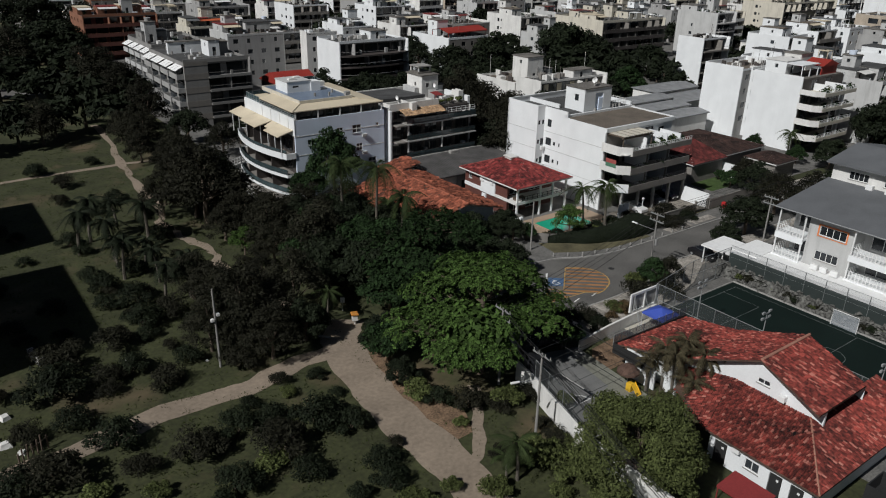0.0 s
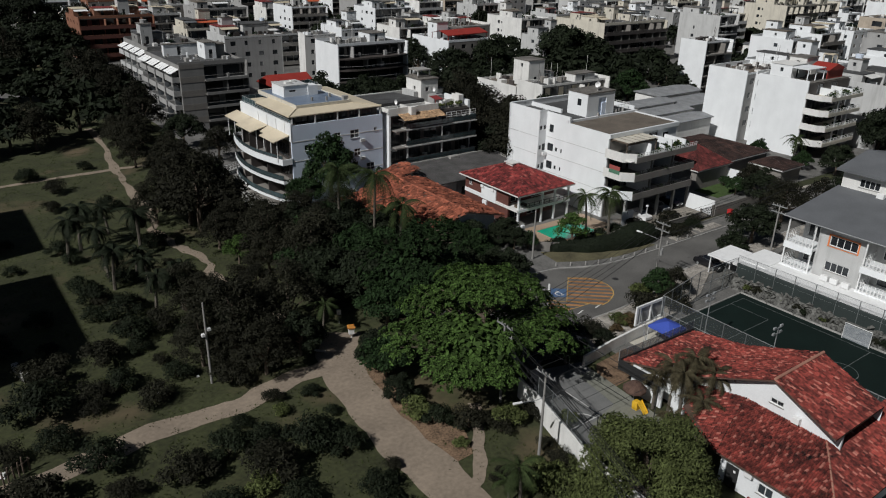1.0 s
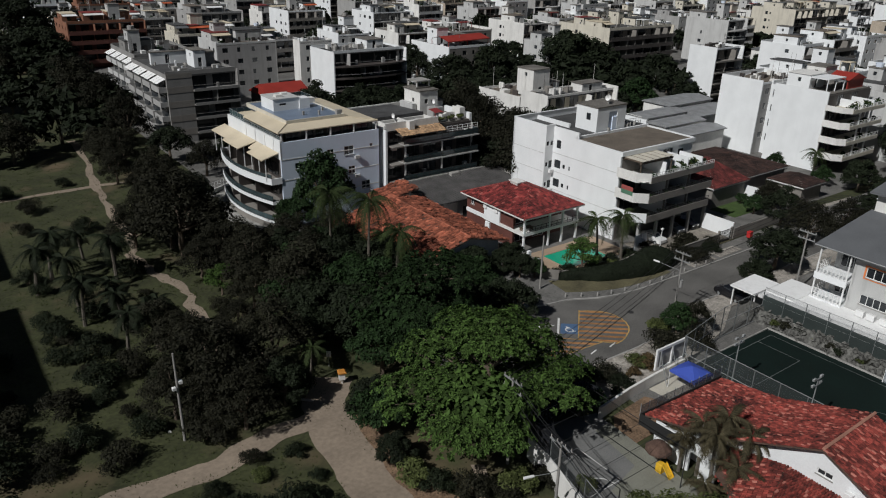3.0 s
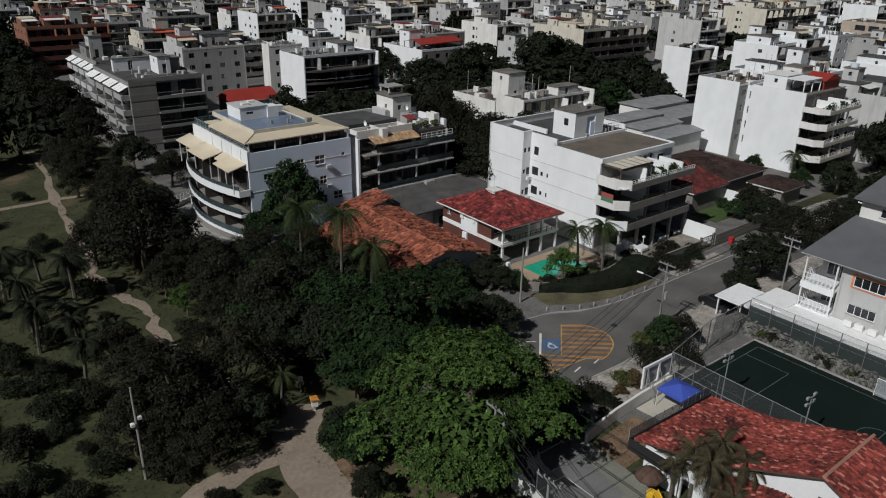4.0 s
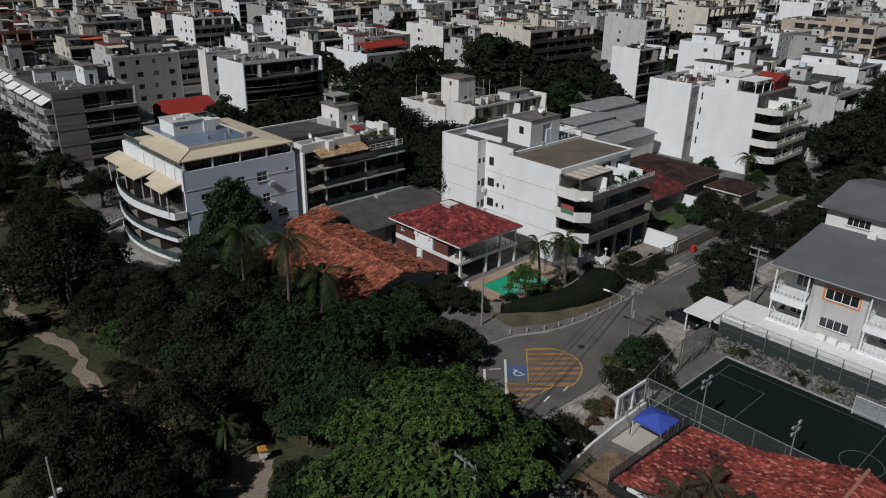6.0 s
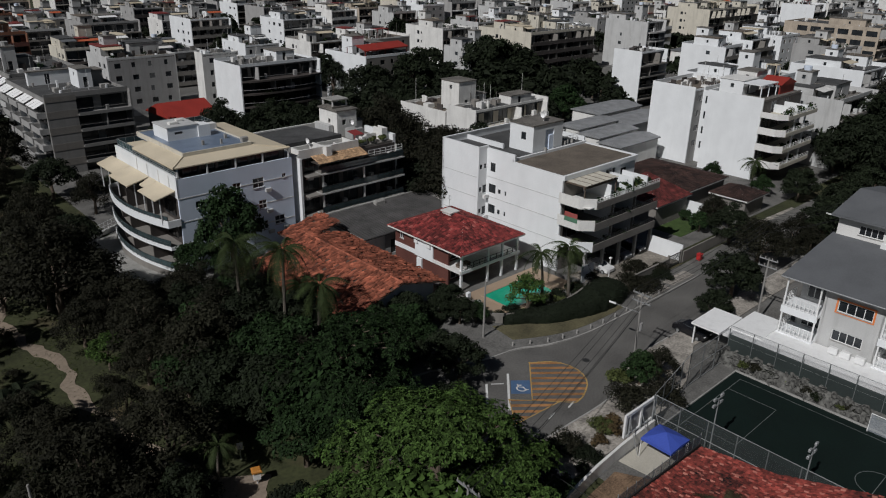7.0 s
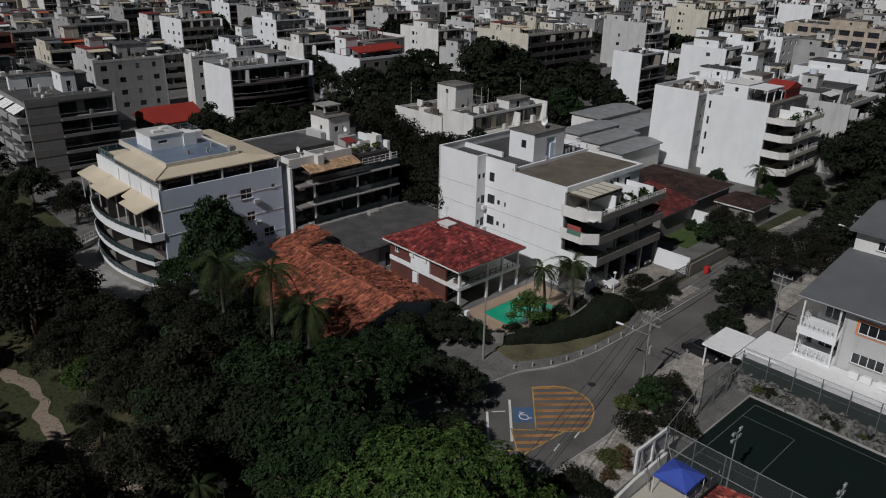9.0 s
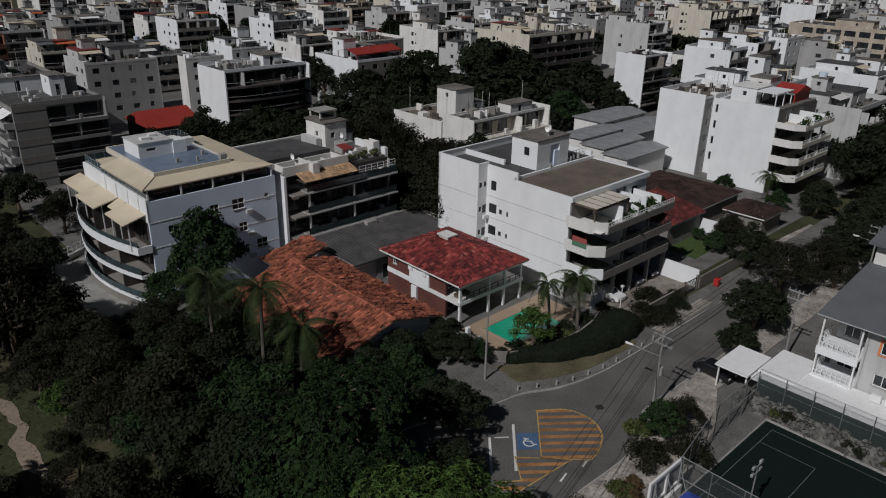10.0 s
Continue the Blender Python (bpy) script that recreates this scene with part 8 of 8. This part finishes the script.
wood(35.5, 50, 66, 94, 5.0, ("dark1", "brown1", "brown2", "mid1", "dark2"), 0.65, 1.0, gap=((35, 60, 39.5, 69.5),))
wood(36, 50, 94, 103, 4.0, ("bush1", "bush2"), 0.8, 1.3)
wood(49, 62.5, 66, 75.5, 4.2, ("dark1", "mid2", "dark2"), 0.5, 0.72, (), 0.95)
wood(20.5, 28, 64, 80, 4.2, ("brown1", "dark2", "bush1"), 0.5, 0.75)
wood(33, 42, 104, 160, 6.0, ("brown1", "brown2"), 0.6, 0.9, ((39, 102, 50, 140),))
wood(88.5, 106, 98, 126, 6.0, ("dark1", "dark2", "brown1"), 1.1, 1.5, (), 1.15)
wood(66, 106, 124, 164, 8.5, ("far", "dark2"), 0.9, 1.3, ((72, 160, 90, 182),))
wood(118, 134, 138, 172, 8.0, ("far", "far", "dark1"), 1.0, 1.4)
wood(150, 200, 140, 176, 12.0, ("far",), 1.0, 1.6)
wood(152, 186, 128, 140, 11.0, ("far",), 0.8, 1.1)
sheet_house(151, 104.4, 17, 8.6, 5.4, 0.7, FIBREL, WHITE2, "low hall with grey sheet roof")
sheet_house(153, 114.0, 17, 8.6, 5.8, 0.7, FIBREL, WHITE2, "low hall with grey sheet roof")
wood(142, 172, 62, 66, 9.0, ("dark2", "dark1"), 0.6, 0.9, gap=((140, 60, 168, 68),))
wood(172, 240, 61, 67, 9.0, ("far",), 0.7, 1.0)
wood(114, 136, 46, 51, 9.5, ("dark1", "brown1", "dark2"), 0.5, 0.75)
wood(136, 240, 45, 51, 8.0, ("far",), 0.7, 1.1)
wood(-60, 46, 166, 214, 12.0, ("far",), 1.0, 1.5, ((-10, 176, 34, 192),))
wood(-60, 46, 236, 300, 13.0, ("far",), 1.0, 1.6)
wood(-16, 27, 84, 128, 8.5, ("palm3", "bush1", "bush2", "bush1", "bush1"), 0.6, 1.1, ((-70, 60, -9, 130),))
wood(-14, 27, 22, 55, 5.2, ("bush1", "bush2", "bush1", "bush3"), 0.4, 1.0, ((-20, 54, 32, 61),))
wood(34.5, 40, 20, 40, 3.6, ("bush3", "bush3", "bush2"), 0.4, 0.8)
wood(-14, 20, 62, 84, 6.0, ("bush1", "bush2", "bush2"), 0.4, 1.0)

# rough grass of the meadow
gr = M()
GR = random.Random(9)
for _ in range(9000):
    uu, vv = GR.uniform(-22, 40), GR.uniform(20, 110) if GR.random() < 0.75 else GR.uniform(110, 160)
    if 28.9 < uu < 32.5 and vv < 62 or 56.7 < vv < 58.4 and uu < 30 or uu > 34 and vv > 46:
        continue
    q = W(uu, vv)
    h_ = GR.uniform(0.06, 0.24)
    for k in range(5):
        a = GR.uniform(0, 6.28)
        dx, dy = math.cos(a) * 0.07, math.sin(a) * 0.07
        ox, oy = GR.uniform(-0.35, 0.35), GR.uniform(-0.35, 0.35)
        x, y = q.x + ox, q.y + oy
        gr.quad((x - dx, y - dy, -0.08), (x + dx, y + dy, -0.08), (x + ox * 0.5, y + oy * 0.5, h_ * GR.uniform(0.6, 1.1) - 0.06))
ob = new("grass", gr.mesh("grass", GRASSB, weld=False))
tagged(ob, "rough tufts of grass over the meadow", kind="stuff")

# street furniture: poles and wires
def power_pole(x, y, h, label, lamp=None, arms=2, angle=40):
    p = new("utility_pole")
    p.matrix_world = Matrix.Translation((x, y, 0)) @ pose(0, 0, 0, 0, 0, angle)
    tagged(p, label, "utility pole", "utility poles")
    m = M()
    m.tube([(0, 0, -0.06), (0, 0, h)], 0.14, 0.085, 8)
    part("pole", m, POLEC, p)
    for k in range(arms):
        m = M()
        z = h - 0.3 - 0.9 * k
        m.box(-0.06, 0.06, -1.1, 1.1, z, z + 0.12)
        a = part("cross_arm", m, STEEL, p)
        for y_ in (-1.0, -0.4, 0.4, 1.0):
            m = M()
            m.tube([(0, y_, z + 0.12), (0, y_, z + 0.36)], 0.05, 0.04, 6)
            part("insulator", m, KERB, a)
    if lamp:
        m = M()
        m.tube([(0, 0, h * 0.72), (lamp[0] * 0.4, lamp[1] * 0.4, lamp[2] - 0.1), (lamp[0], lamp[1], lamp[2])], 0.03, 0.025, 6)
        a = part("lamp_arm", m, STEEL, p)
        m = M()
        q = Vector(lamp)
        d = Vector((lamp[0], lamp[1], 0)).normalized()
        m.tube([q - d * 0.1, q + d * 0.2, q + d * 0.7], 0.10, 0.12, 7)
        part("lamp_head", m, FRAMEW, a)
    return p


POLES = [(24.3, 88.8, 8.6), (7.27, 52.13, 8.7), (41.8, 97.6, 8.6), (-24.6, 60.65, 8.9), (62, 116, 8.6), (88, 138, 8.6), (8.6, 94.5, 7.5)]
pp = power_pole(24.3, 88.8, 8.6, "concrete street pole with cross arms and a curved lamp", (-0.3, 2.9, 6.3), 2)
m = M()
m.tube([(0.35, 0, 4.0), (0.35, 0, 4.9)], 0.26, 0.26, 10)
part("transformer", m, GREYP, pp)
power_pole(4.0, 60.2, 8.6, "concrete utility pole among the tree crowns", None, 2)
pk = power_pole(7.27, 52.13, 8.7, "concrete utility pole with lamp beside the school wall", (-2.0, 0.6, 6.2), 1)
power_pole(41.8, 97.6, 8.6, "concrete utility pole beside the club", None, 2)
power_pole(62, 116, 8.6, "concrete utility pole on the street", (0.2, 2.2, 6.5), 2)
power_pole(88, 138, 8.6, "concrete utility pole on the street", (0.2, 2.2, 6.5), 2)
power_pole(8.6, 94.6, 7.5, "slim grey pole by the garden verge", None, 0)
pl_ = power_pole(-24.6, 60.65, 8.9, "slim leaning pole with two floodlights in the park", None, 0)
for s in (-1, 1):
    m = M()
    m.box(s * 0.3 - 0.16, s * 0.3 + 0.16, -0.2, 0.12, 5.6 + 0.25 * s, 5.9 + 0.25 * s, 0.05)
    part("floodlight", m, FRAMEW, pl_)


def wire_between(a, b, sag):
    m = M()
    pts = [Vector(a).lerp(Vector(b), q) - Vector((0, 0, sag * 4 * q * (1 - q))) for q in np.linspace(0, 1, 13)]
    m.tube(pts, 0.022, k=4)
    ob = new("overhead_wire", m.mesh("overhead_wire", WIRE))
    tagged(ob, "thin black overhead wire between poles", "wire", "overhead wires")


def off(p, s):
    d = Vector((-math.sin(radians(40)), math.cos(radians(40)), 0))
    return Vector((p[0], p[1], 0)) + d * s


for s, z in ((-1, 8.66), (-0.4, 8.66), (0.4, 8.66), (1.0, 8.66), (-0.2, 7.0), (0.2, 6.6)):
    A, B, C, D_, E_ = (off(POLES[i], s) + Vector((0, 0, z)) for i in (1, 0, 2, 4, 5))
    Q = off((4.0, 60.2), s) + Vector((0, 0, z))
    wire_between(Q, B, 0.7)
    if abs(s) < 1:
        wire_between(A, Q, 0.3)
    wire_between(B, off((47, 110), s) + Vector((0, 0, z)), 0.5)
    wire_between(off((47, 110), s) + Vector((0, 0, z)), D_, 0.3)
    wire_between(D_, E_, 0.5)
    wire_between(A, off((24, 14), s) + Vector((0, 0, z)), 0.8)

# gate posts and pale stones at the end of the branch track
gt = thing("gate", 2.4, 57.6, 0, "broken gate of rough timber posts across the track", "gate", turn=30)
for k in range(7):
    m = M()
    m.tube([(-1.6 + 0.45 * k, 0.1 * (k % 3), -0.1), (-1.6 + 0.45 * k, 0.12 * (k % 2), 1.3 + 0.15 * (k % 3))], 0.08, 0.07, 6)
    part("post", m, BARK, gt)
m = M()
m.tube([(-1.7, 0, 0.9), (1.3, 0.1, 1.0)], 0.05, 0.05, 6)
part("rail", m, BARK, gt)
rk = M()
rk.v = [(-0.5, -0.4, 0), (0.5, -0.5, 0), (0.45, 0.5, 0), (-0.45, 0.45, 0), (-0.35, -0.3, 0.45), (0.3, -0.3, 0.5), (0.3, 0.35, 0.42), (-0.3, 0.3, 0.4)]
rk.f = [(0, 1, 5, 4), (1, 2, 6, 5), (2, 3, 7, 6), (3, 0, 4, 7), (4, 5, 6, 7), (3, 2, 1, 0)]
rock = single("rock", rk, WHITE2, "pale painted stone beside the track", "stone", "pale stones", u=0.4, v=60.4, z=-0.06)
for u_, v_, s_ in ((-0.4, 61.6, 0.8), (0.9, 64.8, 0.9), (1.4, 58.6, 0.7), (15.2, 63.4, 0.35), (19.4, 64.2, 0.3), (12.5, 69.0, 0.3)):
    copy_thing(rock, Matrix.Translation(W(u_, v_, -0.06)) @ pose(0, 0, 0, 0, 0, 37 * v_) @ Matrix.Scale(s_, 4))
# low concrete hut wall at the edge of the meadow
m = M()
m.box(-0.3, 0.3, -1.5, 1.5, 0, 0.9, 0.05)
single("low_wall", m, CONC, "short piece of old concrete wall in the meadow", "wall", u=5.0, v=74.0, turn=12)
# small things on the track
yb = new("litter_post")
yb.matrix_world = Matrix.Translation((-12.5, 70.9, -0.06)) @ pose(0, 0, 0, 0, 0, 20)
tagged(yb, "white box with an orange roof on a post by the track", "post box")
m = M()
m.box(-0.06, 0.06, -0.06, 0.06, 0, 0.6)
part("post", m, WHITE2, yb)
m = M()
m.box(-0.3, 0.3, -0.25, 0.25, 0.55, 1.3)
part("box", m, WHITE2, yb)
m = M()
m.box(-0.42, 0.42, -0.38, 0.38, 1.3, 1.55, 0.12)
part("lid", m, ORANGEB, yb)
sg = new("sign_post")
sg.matrix_world = Matrix.Translation((-14.5, 74.0, -0.06)) @ pose(0, 0, 0, 0, 0, 10)
tagged(sg, "small white sign on a thin post by the track", "sign")
m = M()
m.tube([(0, 0, 0), (0, 0, 1.5)], 0.035)
part("post", m, STEEL, sg)
m = M()
m.box(-0.25, 0.25, -0.02, 0.02, 1.1, 1.75)
part("plate", m, FRAMEW, sg)
m = M()
m.tube([(-15.9, 67.6, 0.1), (-14.6, 67.4, 0.12)], 0.14, 0.12, 8)
ob = new("log", m.mesh("log", CONC))
tagged(ob, "pale cut log lying across the end of the track", "log")


def car(x, y, turn, paint, label):
    c = new("car")
    c.matrix_world = Matrix.Translation((x, y, 0.0)) @ pose(0, 0, 0, 0, 0, turn)
    tagged(c, label, "car", "parked cars")
    prof = [(-2.1, 0.35), (-2.12, 0.75), (-1.95, 0.95), (-1.1, 1.0), (-0.55, 1.42), (0.9, 1.45), (1.65, 1.02), (2.05, 0.92), (2.12, 0.5), (2.05, 0.32)]
    m = M()
    n = len(prof)
    for yy, sq in ((-0.86, 0.0), (0.86, 0.0)):
        m.v += [(px, yy * (0.82 if pz > 1.1 else 1.0), pz) for px, pz in prof]
    m.f += [tuple(range(n)), tuple(range(2 * n - 1, n - 1, -1))]
    m.f += [(i, n + i, n + (i + 1) % n, (i + 1) % n) for i in range(n)]
    body = part("body", m, paint, c)
    for s in (-1, 1):
        m = M()
        m.quad((-0.9, s * 0.835, 1.03), (1.4, s * 0.835, 1.05), (0.85, s * 0.73, 1.38), (-0.5, s * 0.73, 1.36))
        part("side_window", m, GLASSD, body)
    m = M()
    m.quad((-1.07, -0.62, 1.045), (-1.07, 0.62, 1.045), (-0.6, 0.58, 1.40), (-0.6, -0.58, 1.40))
    part("windscreen", m, GLASSD, body)
    m = M()
    m.quad((1.62, -0.62, 1.075), (1.62, 0.62, 1.075), (0.96, 0.58, 1.44), (0.96, -0.58, 1.44))
    part("rear_window", m, GLASSD, body)
    for wx in (-1.3, 1.3):
        for s in (-1, 1):
            m = M()
            m.tube([(wx, s * 0.72, 0.32), (wx, s * 0.88, 0.32)], 0.32, k=14)
            w = part("wheel", m, TYRE, c)
            m = M()
            m.tube([(wx, s * 0.87, 0.32), (wx, s * 0.895, 0.32)], 0.19, k=10)
            part("rim", m, STEEL, w)
    for s in (-1, 1):
        m = M()
        m.box(-2.13, -2.05, s * 0.6 - 0.18, s * 0.6 + 0.18, 0.68, 0.82)
        part("headlight", m, FRAMEW, c)
    return c


car(26.4, 113.3, 130, CARW, "small white car parked before the white house")
q = W(86.3, 51.6)
car(q.x, q.y, 125, CARB, "black car parked under the white canopy")
q = W(54.6, 58.8)
car(q.x, q.y, 60, CARG, "dark grey car parked in the trees' shade")
q = W(99, 71.0)
car(q.x, q.y, 130, CARG, "dark car in the garage under the white house")
q = W(102.5, 71.0)
car(q.x, q.y, 130, CARB, "black car in the garage under the white house")

# ---- two tall blocks beside the park, whose shadows lie on the meadow ----
def shade_block(u, v, w, d, hgt, label):
    t = thing("apartment_building", u, v, 0, label, "apartment building")
    m = M()
    holes = [(1.5 + 4 * k, 1.2 + 3 * f, 2.0, 1.3) for f in range(int(hgt / 3)) for k in range(int(d / 4.2))]
    wall_panel(m, "y", w, 0, d, 0, hgt, holes, 0.3, -1)
    m.box(0, 0.3, 0, d, 0, hgt)
    m.box(0.3, w - 0.3, 0, 0.3, 0, hgt)
    m.box(0.3, w - 0.3, d - 0.3, d, 0, hgt)
    m.box(0.3, w - 0.3, 0.3, d - 0.3, hgt - 0.3, hgt)
    part("wall", m, WHITE2, t)


shade_block(-36.2, 68.6, 16, 23.6, 30, "tall white apartment block beside the park")
shade_block(-35.4, 101.4, 16, 19.4, 30, "tall white apartment block beside the park")


# ---- the rest of the city ----
CITY = random.Random(2024)
TAKEN = [(150, 108, 188, 158), (106, 109, 131, 131), (47, 158, 70, 218), (73, 164, 120, 219), (131, 174, 151, 198), (198, 174, 237, 203), (188, 126, 205, 139), (145, 68, 192, 108), (47, 100, 108, 160), (86, 66, 148, 98), (126, 96, 150, 118), (247, 163, 263, 185), (310, 174, 358, 198), (288, 101, 310, 137), (190, 208, 209, 232), (210, 78, 234, 100), (115, 209, 130, 227), (50, 266, 78, 290)]
KINDS = [("white apartment house with roof terraces", WHITE, 4), ("weathered white apartment house with terraces", WHITE2, 5), ("cream apartment house with balconies", CREAM, 2), ("grey apartment house with balconies", GREYL, 3), ("dull grey concrete apartment house with open balconies", GREYP, 2), ("terracotta-coloured apartment house with dark roofs", ORANGEW, 0.4), ("bare brown apartment house with open balconies", UNFIN, 1.0)]
def seen_from_path(u, v, r):
    """Whether a spot of the plan can come into the view cone over the park."""
    p = W(u, v)
    return p.y > 120 and -0.72 * p.y - 30 - r < p.x < 0.74 * p.y + 30 + r and p.length < 640


for row, v0 in enumerate((66, 100, 126, 152, 178, 206, 232, 260, 286, 312, 340, 366, 392, 420, 446, 472)):
    u_ = 50.0 + CITY.uniform(0, 6)
    while u_ < 640:
        w, d = CITY.uniform(13, 20), CITY.uniform(13, 19)
        cu, cv = u_ + w / 2, v0 + d / 2
        cross = any(s - 1 < u_ + w and u_ < s + 9 for s in (126, 222, 318, 414))
        if cross:
            u_ = next(s for s in (126, 222, 318, 414) if s - 1 < u_ + w and u_ < s + 9) + 9.5
            continue
        hit = any(a < u_ + w + 2 and u_ < c + 2 and b < v0 + d + 2 and v0 < e + 2 for a, b, c, e in TAKEN)
        if not hit and seen_from_path(cu, cv, 15):
            r = CITY.random()
            if r < 0.66:
                tot = sum(k[2] for k in KINDS)
                pick, acc = CITY.uniform(0, tot), 0
                for lab, wm, wt in KINDS:
                    acc += wt
                    if pick <= acc:
                        break
                apartment(u_, v0, w, d, CITY.choice((3, 3, 4, 4, 4)), CITY.randint(0, 99999), wm, lab, CITY.choice(("windows", "few", "none", "windows")), CITY.choice(("balcony", "balcony", "windows")), base=CITY.uniform(0.6, 2.2))
            elif r < 0.74:
                sheet_house(u_, v0, w, d, CITY.uniform(3.5, 7), CITY.uniform(1, 2.2), CITY.choice((REDSHEET, SLATEG, ORSHEET, CANOPY, SLATEG)), CITY.choice((WHITE2, GREYL, CREAM)), "low house with sheet roof among the blocks")
            else:
                q = W(cu, cv)
                for _ in range(3):
                    put("far", q.x + CITY.uniform(-6, 6), q.y + CITY.uniform(-6, 6), CITY.uniform(0.8, 1.4))
        u_ += w + CITY.uniform(1.5, 6.5)
for vv in (58, 97, 122, 146, 174, 203, 226, 257, 283, 306, 336, 363, 386, 416, 442):
    u_ = 100.0
    while u_ < 560:
        u_ += CITY.uniform(7, 26)
        q = W(u_, vv + CITY.uniform(-2, 2))
        if seen_from_path(u_, vv, 5) and not any(a - 3 < u_ < c + 3 and b - 3 < vv < e + 3 for a, b, c, e in TAKEN):
            put("far", q.x, q.y, CITY.uniform(0.7, 1.3))

# distant trees among the houses, too many to tell apart
def far_trees():
    protos = []
    for k in range(3):
        rnd = random.Random(300 + k)
        cr = M()
        for x, y, z, r in lobes(rnd, 5, 3.2, 20, 0.65):
            leaf_cloud(cr, (x, y, z), r, 38, 0.84, rnd)
        protos.append((np.array(cr.v), np.array(cr.f)))
    vs, fs, off_ = [], [], 0
    tr = M()
    for i, (x, y, s, sz, a) in enumerate(FAR_SPOTS):
        v_, f_ = protos[i % 3]
        c, q = math.cos(a), math.sin(a)
        p = np.empty_like(v_)
        p[:, 0] = x + s * (v_[:, 0] * c - v_[:, 1] * q)
        p[:, 1] = y + s * (v_[:, 0] * q + v_[:, 1] * c)
        p[:, 2] = sz * v_[:, 2] - 0.06
        vs.append(p)
        fs.append(f_ + off_)
        off_ += len(p)
        tr.tube([(x, y, -0.1), (x, y, 4.0 * sz)], 0.28 * s, 0.15 * s, 6)
    me = bpy.data.meshes.new("far_foliage")
    me.from_pydata(np.concatenate(vs).tolist(), [], np.concatenate(fs).tolist())
    me.materials.append(LEAF_DARK)
    tagged(new("far_foliage", me), "dark crowns of many street trees among the houses", kind="stuff")
    tagged(new("far_trunk", tr.mesh("far_trunk", BARK, weld=False)), "trunks of many street trees", kind="stuff")


far_trees()


# ---- gardens and forecourts along the street ----
sheet("forecourt", [(88.6, 66.2), (92.4, 63.7), (104.2, 63.7), (104.2, 71.2), (88.6, 71.2)], -0.02, 0.10, surf("stained_paving", (0.25, 0.225, 0.19), rough=0.92, var=0.45, scale=0.35, fine=4), "stained concrete forecourt before the white house")
# The wall's dark tone includes the shade on its street face.
m = M()
m.box(0, 8.4, 0, 0.2, 0, 1.5).box(0, 8.4, -0.03, 0.23, 1.5, 1.58)
m.box(11.6, 12.0, 0, 0.25, 0, 2.0).box(8.4, 8.7, 0, 0.25, 0, 2.0)
single("forecourt_wall", m, TAUPE, "stained low forecourt wall, coloured dark for its shaded street face", "wall", kind="structure", u=92.2, v=63.5)
gt = thing("metal_gate", 100.9, 63.6, 0.0, "dark barred steel gate of the forecourt", "gate")
m = M()
m.box(0, 2.9, -0.03, 0.03, 1.75, 1.83).box(0, 2.9, -0.03, 0.03, 0.12, 0.2)
part("gate_frame", m, BLACKM, gt)
for k in range(15):
    m = M()
    m.box(0.03 + 0.2 * k, 0.08 + 0.2 * k, -0.02, 0.02, 0.2, 1.75)
    part("bar", m, BLACKM, gt)
lp = thing("lamp_post", 90.6, 66.4, 0.1, "slim white lamp post in the forecourt", "lamp post")
m = M()
m.tube([(0, 0, 0), (0, 0, 3.4)], 0.07, 0.05, 8)
part("post", m, FRAMEW, lp)
m = M()
m.box(-0.16, 0.16, -0.16, 0.16, 3.4, 3.65, 0.05)
part("lamp_head", m, FRAMEW, lp)
m = M()
m.box(0, 0.25, 0.3, 6.1, 0, 2.55)
m.box(18.5, 18.75, 5.0, 11.0, 0, 2.6)
single("garden_wall_white", m, WHITE, "white garden wall between two plots", "wall", kind="structure", u=104.3, v=63.4)
m = M()
m.box(0, 20.3, 0, 0.2, 0, 1.7)
single("garden_wall_dark", m, TAUPE, "stained low garden wall along the street", "wall", kind="structure", u=104.3, v=63.4)
sheet("lawn", [(113, 68.8), (122.6, 68.8), (122.6, 73.6), (113, 73.6)], -0.02, 0.05, LAWN, "small mown lawn behind the white wall")
sheet("lot", [(126.4, 59.9), (139, 59.7), (140.5, 63.6), (128.6, 64.2)], 0.0, 0.06, GRAVEL, "pale paved lot beside the street")
for i, (pu, pv) in enumerate(((90.0, 59.8), (91.8, 59.85), (93.6, 59.9), (96.2, 60.0), (98.0, 60.0), (99.8, 60.0))):
    m = M()
    m.box(0, 1.7, 0, 0.75, 0, 0.1, 0.02).box(0, 1.7, 0.8, 1.6, 0, 0.11, 0.02)
    single("paving_slab", m, GRAVEL, "pale concrete slab across the street verge", "slab", "verge slabs", u=pu, v=pv, z=0.1)
m = M()
m.box(0, 0.7, 0, 0.6, 0.12, 0.9, 0.05).box(-0.05, 0.75, -0.05, 0.65, 0.9, 1.0, 0.03).box(0.05, 0.18, 0.1, 0.5, 0, 0.12).box(0.5, 0.65, 0.1, 0.5, 0, 0.12)
single("waste_bin", m, REDBIN, "red plastic waste bin on the pavement", "bin", u=106.4, v=61.9, z=0.12)
